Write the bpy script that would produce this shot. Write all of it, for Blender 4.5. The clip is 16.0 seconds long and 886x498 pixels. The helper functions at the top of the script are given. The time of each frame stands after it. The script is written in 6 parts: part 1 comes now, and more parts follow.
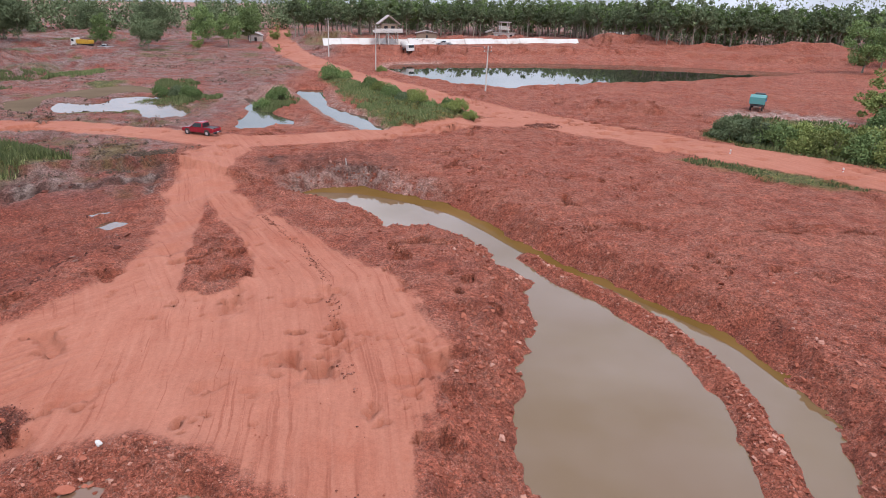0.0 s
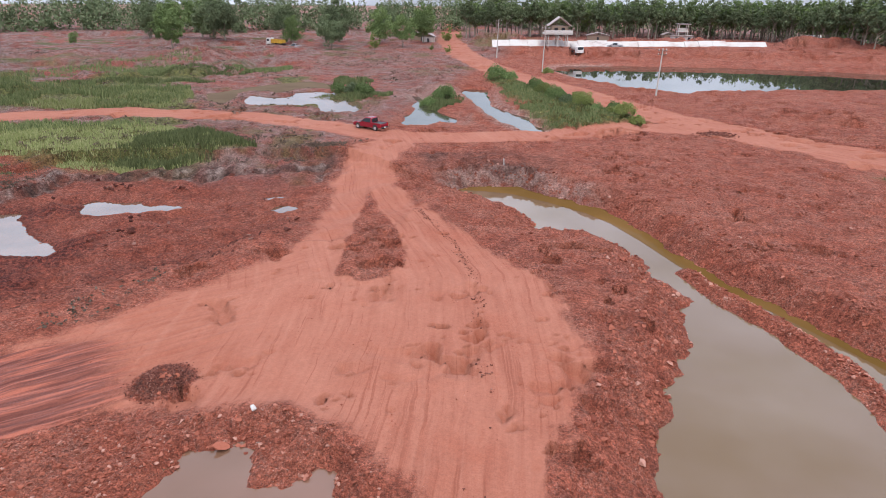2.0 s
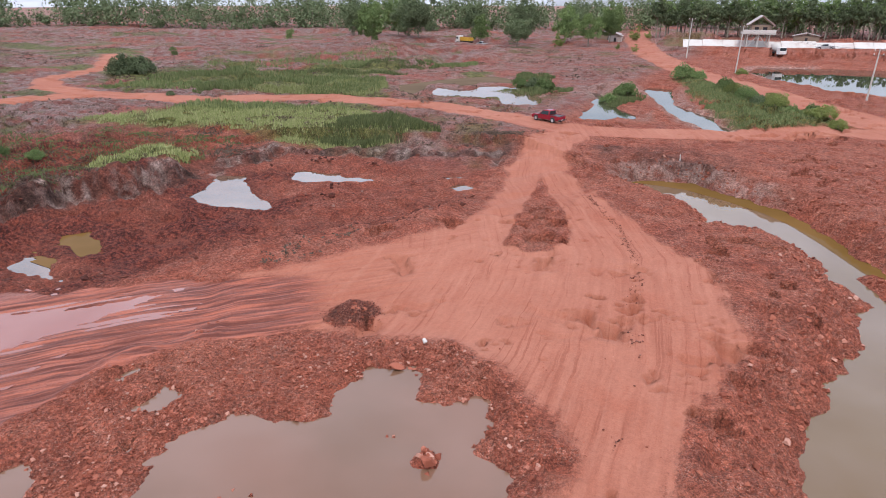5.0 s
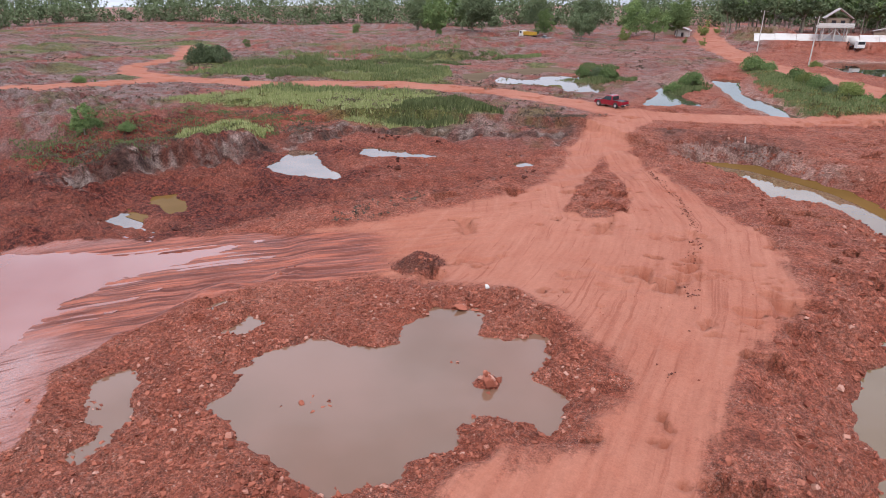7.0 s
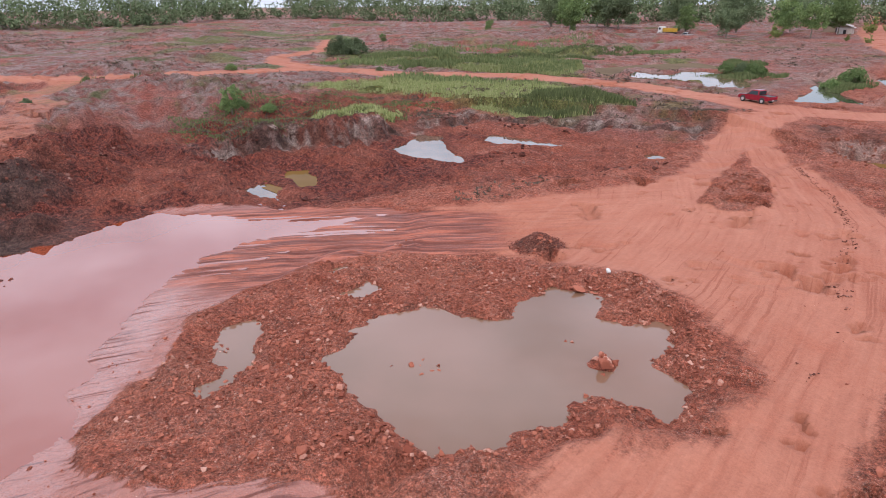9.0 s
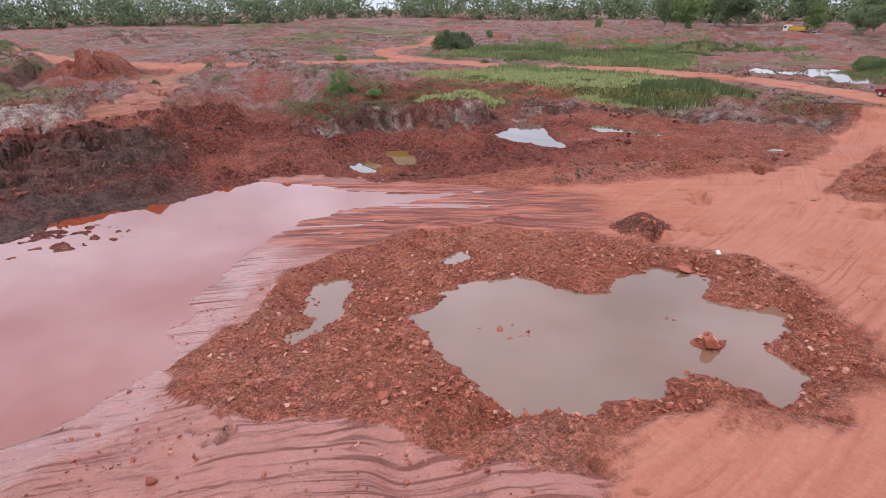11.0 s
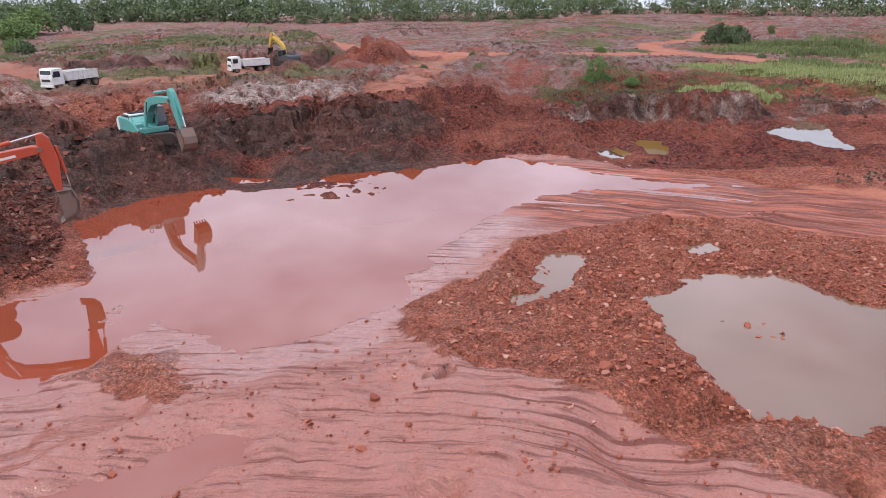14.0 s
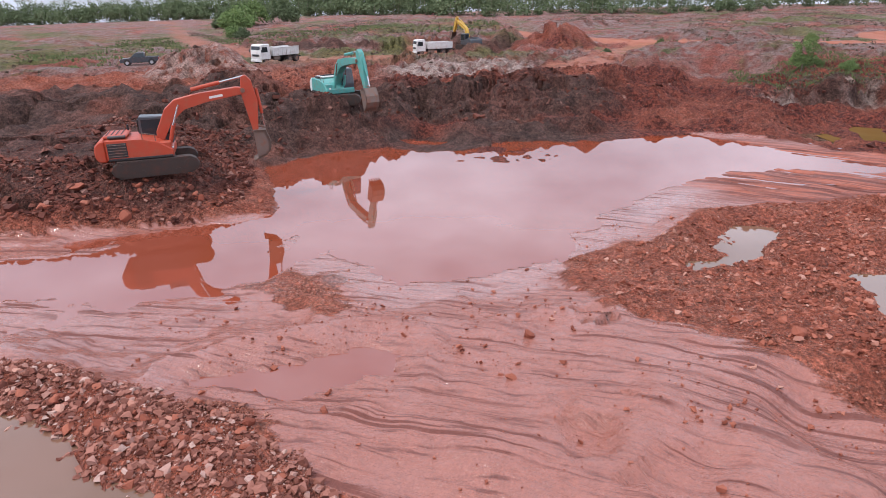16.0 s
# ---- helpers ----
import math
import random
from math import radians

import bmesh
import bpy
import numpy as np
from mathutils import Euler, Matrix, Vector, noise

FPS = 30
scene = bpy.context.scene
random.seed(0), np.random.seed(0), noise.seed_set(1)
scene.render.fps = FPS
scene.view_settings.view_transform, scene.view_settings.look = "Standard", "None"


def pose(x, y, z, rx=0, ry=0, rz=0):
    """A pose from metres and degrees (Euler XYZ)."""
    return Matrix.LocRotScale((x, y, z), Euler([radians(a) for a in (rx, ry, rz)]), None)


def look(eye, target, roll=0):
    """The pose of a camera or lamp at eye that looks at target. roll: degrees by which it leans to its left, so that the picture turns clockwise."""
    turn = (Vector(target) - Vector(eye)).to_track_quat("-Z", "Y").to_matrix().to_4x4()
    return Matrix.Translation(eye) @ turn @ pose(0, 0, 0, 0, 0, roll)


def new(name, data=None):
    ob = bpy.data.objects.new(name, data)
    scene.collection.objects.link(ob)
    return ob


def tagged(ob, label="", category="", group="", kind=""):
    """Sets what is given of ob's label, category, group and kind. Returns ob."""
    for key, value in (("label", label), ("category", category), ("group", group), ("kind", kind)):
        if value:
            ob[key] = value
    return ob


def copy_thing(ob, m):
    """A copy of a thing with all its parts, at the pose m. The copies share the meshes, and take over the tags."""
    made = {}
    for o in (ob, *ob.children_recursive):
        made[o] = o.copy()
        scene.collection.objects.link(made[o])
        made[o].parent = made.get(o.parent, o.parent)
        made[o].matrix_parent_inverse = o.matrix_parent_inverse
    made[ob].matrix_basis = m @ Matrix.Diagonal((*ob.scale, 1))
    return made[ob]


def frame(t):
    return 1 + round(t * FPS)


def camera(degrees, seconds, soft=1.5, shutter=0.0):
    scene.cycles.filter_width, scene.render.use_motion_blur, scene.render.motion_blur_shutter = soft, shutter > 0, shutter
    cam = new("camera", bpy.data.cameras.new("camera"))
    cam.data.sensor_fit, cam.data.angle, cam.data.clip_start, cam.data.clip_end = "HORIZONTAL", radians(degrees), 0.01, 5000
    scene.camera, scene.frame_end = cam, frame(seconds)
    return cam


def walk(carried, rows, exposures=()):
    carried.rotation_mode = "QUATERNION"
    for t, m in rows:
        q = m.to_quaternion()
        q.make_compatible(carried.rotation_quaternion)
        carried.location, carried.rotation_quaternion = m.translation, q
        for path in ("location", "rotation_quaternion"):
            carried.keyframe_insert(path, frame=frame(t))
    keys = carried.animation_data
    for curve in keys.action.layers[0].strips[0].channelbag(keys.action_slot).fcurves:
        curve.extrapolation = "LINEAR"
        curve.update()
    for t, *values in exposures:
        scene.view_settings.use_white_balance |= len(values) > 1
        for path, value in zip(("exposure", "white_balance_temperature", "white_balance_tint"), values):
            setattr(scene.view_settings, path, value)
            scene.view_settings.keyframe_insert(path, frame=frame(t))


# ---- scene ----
cam = camera(69.3, 16.0, soft=0.9)
PATH = [
    (0, (-1.405, 2.541, 18.832), (-1.376, 4.398, 18.09), 1.2),
    (0.5, (-1.379, 3.003, 18.707), (-1.467, 4.858, 17.966), 1.2),
    (1, (-1.343, 3.097, 18.654), (-1.552, 4.942, 17.911), 1.0),
    (1.5, (-1.331, 3.058, 18.603), (-1.657, 4.885, 17.86), 0.8),
    (2, (-1.315, 3.034, 18.565), (-1.753, 4.839, 17.822), 0.6),
    (2.5, (-1.282, 2.949, 18.601), (-1.827, 4.724, 17.857), 0.5),
    (3, (-1.212, 2.693, 18.566), (-1.855, 4.435, 17.823), 0.4),
    (3.5, (-0.973, 2.174, 18.519), (-1.712, 3.878, 17.777), 0.2),
    (4, (-0.703, 1.387, 18.505), (-1.528, 3.051, 17.763), 0.1),
    (4.2, (-0.534, 0.973, 18.537), (-1.394, 2.619, 17.794), 0.1),
    (6.3, (1.071, -3.337, 16.53), (0.114, -1.746, 15.786), 0.1),
    (6.5, (1.21, -3.561, 16.397), (0.228, -1.985, 15.653), 0.1),
    (7, (1.297, -3.778, 16.154), (0.238, -2.254, 15.41), -0.1),
    (7.5, (1.307, -3.792, 16.001), (0.143, -2.346, 15.257), -0.2),
    (8, (1.272, -3.737, 15.607), (0.025, -2.36, 14.864), -0.4),
    (8.5, (1.229, -3.727, 15.141), (-0.064, -2.394, 14.398), -0.4),
    (9, (1.241, -3.77, 14.619), (-0.098, -2.482, 13.877), -0.5),
    (9.2, (1.156, -3.537, 14.305), (-0.2, -2.268, 13.564), -0.5),
    (11.3, (1.136, -3.73, 12.49), (-0.423, -2.715, 11.756), -0.7),
    (11.5, (1.128, -3.762, 12.439), (-0.453, -2.782, 11.703), -0.8),
    (12, (1.125, -3.749, 12.271), (-0.517, -2.876, 11.537), -0.9),
    (12.5, (1.102, -3.732, 12.172), (-0.597, -2.97, 11.441), -1.0),
    (13, (1.055, -3.725, 11.972), (-0.692, -3.076, 11.245), -1.1),
    (13.5, (1.041, -3.737, 11.595), (-0.745, -3.206, 10.87), -1.0),
    (14, (1.009, -3.753, 11.052), (-0.809, -3.342, 10.327), -1.1),
    (14.5, (0.976, -3.787, 10.449), (-0.866, -3.5, 9.724), -1.2),
    (15, (0.941, -3.821, 9.888), (-0.916, -3.66, 9.164), -1.3),
    (15.5, (0.913, -3.843, 9.344), (-0.951, -3.807, 8.62), -1.4),
    (16, (0.893, -3.859, 8.854), (-0.969, -3.949, 8.131), -1.5),
]
walk(cam, [(t, look(eye, aim, roll)) for t, eye, aim, roll in PATH])

# ---- sky and sun ----
SUN_EL, SUN_ROT = radians(58), radians(150)
world = bpy.data.worlds.new("overcast_sky")
scene.world = world
world.use_nodes = True
wn, wl = world.node_tree.nodes, world.node_tree.links
wn.clear()
w_out = wn.new("ShaderNodeOutputWorld")
w_bg = wn.new("ShaderNodeBackground")
w_sky = wn.new("ShaderNodeTexSky")
w_sky.sky_type = "NISHITA"
w_sky.sun_disc = False
w_sky.sun_elevation, w_sky.sun_rotation = SUN_EL, SUN_ROT
w_sky.dust_density, w_sky.air_density = 3.0, 1.0
w_tc = wn.new("ShaderNodeTexCoord")
w_noise = wn.new("ShaderNodeTexNoise")
w_noise.inputs["Scale"].default_value = 3.2
w_noise.inputs["Detail"].default_value = 6.0
w_noise.inputs["Roughness"].default_value = 0.55
w_map = wn.new("ShaderNodeMapping")
w_map.inputs["Scale"].default_value = (1.0, 1.0, 2.6)
w_ramp = wn.new("ShaderNodeValToRGB")
w_ramp.color_ramp.elements[0].position, w_ramp.color_ramp.elements[1].position = 0.36, 0.62
w_ramp.color_ramp.elements[0].color = (0.45, 0.45, 0.45, 1)
w_ramp.color_ramp.elements[1].color = (0.97, 0.97, 0.97, 1)
w_mix = wn.new("ShaderNodeMixRGB")
w_mix.inputs["Color2"].default_value = (9.2, 9.85, 12.0, 1)
w_bg.inputs["Strength"].default_value = 0.103
wl.new(w_tc.outputs["Generated"], w_map.inputs["Vector"])
wl.new(w_map.outputs["Vector"], w_noise.inputs["Vector"])
wl.new(w_noise.outputs["Fac"], w_ramp.inputs["Fac"])
wl.new(w_ramp.outputs["Color"], w_mix.inputs["Fac"])
wl.new(w_sky.outputs["Color"], w_mix.inputs["Color1"])
w_sep = wn.new("ShaderNodeSeparateXYZ")
w_rise = wn.new("ShaderNodeMapRange")
for n, v in zip((1, 2, 3, 4), (0.02, 0.34, 0.95, 1.72)):
    w_rise.inputs[n].default_value = v
w_lift = wn.new("ShaderNodeVectorMath")
w_lift.operation = "SCALE"
wl.new(w_tc.outputs["Generated"], w_sep.inputs["Vector"])
wl.new(w_sep.outputs["Z"], w_rise.inputs[0])
wl.new(w_mix.outputs["Color"], w_lift.inputs[0])
wl.new(w_rise.outputs[0], w_lift.inputs["Scale"])
wl.new(w_lift.outputs[0], w_bg.inputs["Color"])
wl.new(w_bg.outputs["Background"], w_out.inputs["Surface"])

sun_data = bpy.data.lights.new("sun", "SUN")
sun_data.energy, sun_data.angle, sun_data.color = 1.55, radians(7), (1.0, 0.95, 0.88)
sun = new("sun", sun_data)
sun.matrix_world = look((0, 0, 60), (60 * math.cos(SUN_EL) * -math.sin(SUN_ROT), 60 * math.cos(SUN_EL) * math.cos(SUN_ROT) * -1, 60 - 60 * math.sin(SUN_EL)))


# ---- materials ----
class Nodes:
    """A small builder of node materials."""

    def __init__(self, name):
        self.mat = bpy.data.materials.new(name)
        self.mat.use_nodes = True
        self.tree = self.mat.node_tree
        self.bsdf = self.tree.nodes["Principled BSDF"]

    def add(self, kind, **inputs):
        node = self.tree.nodes.new(kind)
        for key, value in inputs.items():
            self.set(node, key, value)
        return node

    def set(self, node, key, value):
        socket = node.inputs[key]
        if isinstance(value, bpy.types.NodeSocket):
            self.tree.links.new(value, socket)
        else:
            socket.default_value = value

    def noise(self, scale, detail=4.0, rough=0.55, vector=None):
        node = self.add("ShaderNodeTexNoise", Scale=scale, Detail=detail, Roughness=rough)
        self.tree.links.new(vector or self.position(), node.inputs["Vector"])
        return node.outputs["Fac"]

    def position(self):
        return self.add("ShaderNodeNewGeometry").outputs["Position"]

    def local(self):
        return self.add("ShaderNodeTexCoord").outputs["Object"]

    def attribute(self, name):
        node = self.tree.nodes.new("ShaderNodeAttribute")
        node.attribute_name = name
        return node

    def math(self, op, a, b=0.0, c=None, clamp=False):
        node = self.tree.nodes.new("ShaderNodeMath")
        node.operation, node.use_clamp = op, clamp
        for n, v in enumerate((a, b) if c is None else (a, b, c)):
            if isinstance(v, bpy.types.NodeSocket):
                self.tree.links.new(v, node.inputs[n])
            else:
                node.inputs[n].default_value = v
        return node.outputs[0]

    def ramp(self, value, low, high, a=0.0, b=1.0):
        node = self.tree.nodes.new("ShaderNodeMapRange")
        node.interpolation_type = "SMOOTHSTEP"
        self.tree.links.new(value, node.inputs[0])
        for n, v in zip((1, 2, 3, 4), (low, high, a, b)):
            node.inputs[n].default_value = v
        return node.outputs[0]

    def mix(self, fac, a, b, kind="MIX"):
        node = self.tree.nodes.new("ShaderNodeMixRGB")
        node.blend_type = kind
        for n, v in enumerate((fac, a, b)):
            if isinstance(v, bpy.types.NodeSocket):
                self.tree.links.new(v, node.inputs[n])
            else:
                node.inputs[n].default_value = v if n == 0 else (*v, 1)
        return node.outputs[0]

    def bump(self, height, strength=0.4, distance=0.05):
        node = self.add("ShaderNodeBump", Strength=strength, Distance=distance, Height=height)
        self.tree.links.new(node.outputs[0], self.bsdf.inputs["Normal"])

    def done(self, colour=None, rough=None, metal=None, **more):
        for key, value in (("Base Color", colour), ("Roughness", rough), ("Metallic", metal)):
            if value is not None:
                self.set(self.bsdf, key, (*value, 1) if isinstance(value, tuple) else value)
        for key, value in more.items():
            self.set(self.bsdf, key.replace("_", " "), value)
        return self.mat


def plain(name, colour, rough=0.5, metal=0.0, dirt=0.25, dirt_colour=(0.30, 0.11, 0.06), scale=2.5):
    """Paint, steel, rubber and the like, with red dust in patches and fine grain."""
    n = Nodes(name)
    where = n.local()
    patches = n.ramp(n.noise(scale, 6, 0.65, where), 0.45, 0.75, 0.0, dirt)
    grain = n.noise(scale * 14, 3, 0.5, where)
    base = n.mix(0.18, colour, n.mix(1.0, colour, grain, "MULTIPLY"))
    n.bump(grain, 0.12, 0.01)
    return n.done(n.mix(patches, base, dirt_colour), n.math("ADD", rough, n.math("MULTIPLY", patches, 0.35), clamp=True), metal)


def soil():
    """Red laterite: stony rubble, packed road, wet mud, grassy soil, dark topsoil (also the pit wall's painted shade)
    and pale clay, by the masks of the ground.
    """
    n = Nodes("laterite_soil")
    pos = n.position()
    m1, m2, m3 = n.attribute("mask_a"), n.attribute("mask_b"), n.attribute("mask_c")
    s1 = n.add("ShaderNodeSeparateColor", Color=m1.outputs["Color"])
    s2 = n.add("ShaderNodeSeparateColor", Color=m2.outputs["Color"])
    road, mud, grass = s1.outputs[0], s1.outputs[1], s1.outputs[2]
    dark, pale, field = s2.outputs[0], s2.outputs[1], s2.outputs[2]
    big = n.noise(0.09, 5, 0.6, pos)
    mid = n.noise(0.9, 6, 0.65, pos)
    fine = n.noise(7.0, 5, 0.7, pos)
    grit = n.add("ShaderNodeTexVoronoi", Scale=8.5)
    n.tree.links.new(pos, grit.inputs["Vector"])
    small = n.add("ShaderNodeTexVoronoi", Scale=21.0)
    n.tree.links.new(pos, small.inputs["Vector"])
    # streaks that run along the tracks
    s3 = n.add("ShaderNodeSeparateColor", Color=m3.outputs["Color"])
    in_mud, in_pit, fresh = s3.outputs[0], s3.outputs[1], s3.outputs[2]

    def streaks(name, across, down):
        node = n.add("ShaderNodeTexNoise", Scale=1.0, Detail=6.0, Roughness=0.62)
        stretch = n.add("ShaderNodeVectorMath", Vector=n.attribute(name).outputs["Vector"])
        stretch.operation = "MULTIPLY"
        stretch.inputs[1].default_value = (across, down, 1.0)
        n.tree.links.new(stretch.outputs[0], node.inputs["Vector"])
        return node.outputs["Fac"]

    lines = n.mix(in_mud, n.mix(in_pit, streaks("flow_c", 2.2, 0.14), streaks("flow_b", 2.6, 0.13)), streaks("flow_a", 4.0, 0.42))
    # stony rubble: fine soil with gravel lying in drifts
    drift = n.ramp(n.noise(0.42, 7, 0.68, pos), 0.40, 0.62)
    stony = n.mix(n.ramp(mid, 0.3, 0.72), (0.245, 0.056, 0.030), (0.395, 0.110, 0.063))
    stony = n.mix(n.ramp(big, 0.4, 0.7, 0.0, 0.55), stony, (0.40, 0.135, 0.082))
    stony = n.mix(n.ramp(n.noise(0.2, 6, 0.7, pos), 0.5, 0.66, 0.0, 0.45), stony, (0.205, 0.056, 0.036))
    pebble = n.ramp(grit.outputs["Color"], 0.15, 0.85)
    stony = n.mix(n.math("MULTIPLY", pebble, n.math("ADD", 0.10, n.math("MULTIPLY", drift, 0.34))), stony, (0.46, 0.205, 0.140))
    stony = n.mix(n.math("MULTIPLY", n.ramp(fine, 0.50, 0.72, 0.0, 0.55), n.math("ADD", 0.35, n.math("MULTIPLY", drift, 0.65))), stony, (0.115, 0.036, 0.025))
    grain = n.noise(26.0, 4, 0.7, pos)
    stony = n.mix(n.ramp(grain, 0.52, 0.68, 0.0, 0.42), stony, (0.10, 0.032, 0.023))
    stony = n.mix(n.math("MULTIPLY", n.ramp(small.outputs["Color"], 0.62, 0.95, 0.0, 0.65), n.math("ADD", 0.25, drift), clamp=True), stony, (0.48, 0.255, 0.195))
    # freshly dug earth: moist maroon clods
    clod = n.noise(2.6, 7, 0.72, pos)
    dug = n.mix(n.ramp(clod, 0.40, 0.60), (0.058, 0.014, 0.011), (0.225, 0.054, 0.033))
    dug = n.mix(n.ramp(mid, 0.5, 0.72, 0.0, 0.45), dug, (0.28, 0.078, 0.050))
    dug = n.mix(n.ramp(small.outputs["Color"], 0.7, 0.95, 0.0, 0.5), dug, (0.36, 0.16, 0.115))
    stony = n.mix(fresh, stony, dug)
    # scrubby far field
    tuft = n.noise(0.35, 7, 0.7, pos)
    scrub = n.mix(n.ramp(tuft, 0.39, 0.59), (0.220, 0.082, 0.064), (0.270, 0.190, 0.168))
    scrub = n.mix(n.ramp(n.noise(0.16, 6, 0.7, pos), 0.54, 0.68, 0.0, 0.75), scrub, (0.12, 0.105, 0.05))
    scrub = n.mix(n.ramp(n.noise(1.3, 6, 0.75, pos), 0.52, 0.66, 0.0, 0.7), scrub, (0.120, 0.046, 0.036))
    scrub = n.mix(n.ramp(n.noise(0.05, 5, 0.65, pos), 0.5, 0.62, 0.0, 0.7), scrub, (0.31, 0.090, 0.062))
    scrub = n.mix(n.ramp(n.noise(0.032, 6, 0.7, pos), 0.54, 0.62, 0.0, 0.85), scrub, (0.11, 0.115, 0.045))
    col = n.mix(field, stony, scrub)
    # dark topsoil, which also paints the shade on the pit wall, and pale clay
    earth = n.mix(n.ramp(mid, 0.3, 0.7), (0.052, 0.028, 0.022), (0.140, 0.076, 0.060))
    col = n.mix(dark, col, earth)
    clay = n.mix(n.ramp(mid, 0.35, 0.65), (0.27, 0.185, 0.155), (0.46, 0.36, 0.31))
    col = n.mix(n.math("MULTIPLY", pale, n.ramp(mid, 0.3, 0.55), clamp=True), col, clay)
    # grassy soil
    sward = n.mix(n.ramp(mid, 0.3, 0.7), (0.075, 0.085, 0.028), (0.17, 0.17, 0.055))
    col = n.mix(n.math("MULTIPLY", grass, n.ramp(fine, 0.2, 0.5), clamp=True), col, sward)
    # packed road, dusty and streaked along the wheel tracks
    packed = n.mix(n.ramp(lines, 0.30, 0.70), (0.285, 0.096, 0.058), (0.355, 0.136, 0.086))
    packed = n.mix(n.ramp(n.noise(0.22, 6, 0.65, pos), 0.46, 0.68, 0.0, 0.5), packed, (0.300, 0.092, 0.053))
    packed = n.mix(n.ramp(big, 0.35, 0.7, 0.0, 0.4), packed, (0.410, 0.180, 0.120))
    packed = n.mix(n.ramp(n.math("ADD", n.math("MULTIPLY", mid, 0.5), n.math("MULTIPLY", lines, 0.5)), 0.54, 0.66, 0.0, 0.42), packed, (0.29, 0.085, 0.047))
    packed = n.mix(n.ramp(grain, 0.55, 0.70, 0.0, 0.22), packed, (0.22, 0.066, 0.038))
    worn = n.math("MULTIPLY", n.ramp(streaks("flow_c", 3.4, 0.07), 0.55, 0.63), n.ramp(n.noise(0.12, 5, 0.6, pos), 0.40, 0.56))
    packed = n.mix(n.math("MULTIPLY", worn, 0.6), packed, (0.225, 0.066, 0.038))
    pressed = n.ramp(streaks("flow_c", 1.5, 0.04), 0.54, 0.66, 0.0, 0.32)
    packed = n.mix(pressed, packed, (0.395, 0.172, 0.115))
    edge = n.math("ADD", road, n.math("ADD", n.math("MULTIPLY", n.math("SUBTRACT", mid, 0.5), 0.6), n.math("MULTIPLY", n.math("SUBTRACT", lines, 0.5), 0.7)))
    on_road = n.ramp(edge, 0.25, 0.75)
    col = n.mix(on_road, col, packed)
    # wet mud
    wet_edge = n.math("ADD", mud, n.math("MULTIPLY", n.math("SUBTRACT", lines, 0.5), 0.9))
    wet = n.ramp(wet_edge, 0.42, 0.60)
    slick = n.mix(n.ramp(lines, 0.335, 0.46), (0.145, 0.043, 0.029), (0.292, 0.106, 0.074))
    slick = n.mix(n.ramp(mid, 0.6, 0.75, 0.0, 0.5), slick, (0.24, 0.075, 0.050))
    churned = n.mix(n.ramp(lines, 0.42, 0.64), (0.095, 0.023, 0.014), (0.38, 0.108, 0.060))
    slick = n.mix(n.math("MULTIPLY", in_pit, 0.85), slick, churned)
    ruts = n.math("MULTIPLY", n.ramp(streaks("flow_a", 3.4, 0.08), 0.535, 0.60), n.ramp(n.noise(0.30, 5, 0.6, pos), 0.38, 0.52))
    slick = n.mix(n.math("MULTIPLY", ruts, n.math("MULTIPLY", in_mud, 0.85)), slick, (0.120, 0.032, 0.021))
    col = n.mix(wet, col, slick)
    # random mottle off road and mud: shaded gaps between clods put into colour
    gap_mottle = n.math("SUBTRACT", 0.82, n.math("MULTIPLY", n.math("MAXIMUM", on_road, wet), 0.68))
    col = n.mix(gap_mottle, col, n.mix(1.0, col, n.ramp(n.noise(4.4, 8, 0.82, pos), 0.34, 0.66, 0.28, 1.62), "MULTIPLY"))
    crumb = n.math("MULTIPLY", n.ramp(n.noise(13.0, 6, 0.8, pos), 0.36, 0.64, 0.55, 1.75), n.ramp(n.noise(0.75, 6, 0.7, pos), 0.35, 0.65, 0.86, 1.24))
    col = n.mix(n.math("MULTIPLY", gap_mottle, 0.9), col, n.mix(1.0, col, crumb, "MULTIPLY"))
    col = n.mix(1.0, col, (0.99, 0.975, 0.985), "MULTIPLY")
    rough = n.math("SUBTRACT", 0.92, n.math("MULTIPLY", n.math("MULTIPLY", wet, n.math("SUBTRACT", 1.0, n.math("MULTIPLY", in_pit, 0.6))), n.ramp(n.math("ADD", lines, n.math("MULTIPLY", mid, 0.4)), 0.50, 0.78, 0.36, 0.86)))
    rough = n.math("MAXIMUM", rough, n.math("MULTIPLY", n.math("MULTIPLY", ruts, in_mud), 0.85))
    film = n.math("MULTIPLY", wet, n.ramp(n.math("ADD", n.math("MULTIPLY", lines, 0.7), n.math("MULTIPLY", n.noise(0.45, 5, 0.6, pos), 0.9)), 0.70, 0.95))
    shore = n.ramp(n.math("ADD", m1.outputs["Alpha"], n.math("MULTIPLY", n.math("SUBTRACT", lines, 0.5), 1.1)), 0.30, 0.75)
    soaked = n.math("MAXIMUM", n.math("MULTIPLY", film, 0.16), n.math("MULTIPLY", shore, 0.55))
    n.set(n.bsdf, "Coat Weight", n.math("MULTIPLY", soaked, n.math("SUBTRACT", 1.0, n.math("MAXIMUM", ruts, n.math("MULTIPLY", in_pit, 0.85)))))
    n.set(n.bsdf, "Coat Roughness", 0.06)
    n.set(n.bsdf, "Coat IOR", 1.7)
    lumps = n.math("ADD", n.math("MULTIPLY", grit.outputs["Distance"], -0.8), n.math("MULTIPLY", fine, 1.2))
    lumps = n.math("ADD", lumps, n.math("MULTIPLY", small.outputs["Distance"], -0.35))
    calm = n.math("SUBTRACT", 1.0, n.math("MAXIMUM", n.math("MULTIPLY", on_road, 0.93), n.math("MULTIPLY", wet, 0.92)), clamp=True)
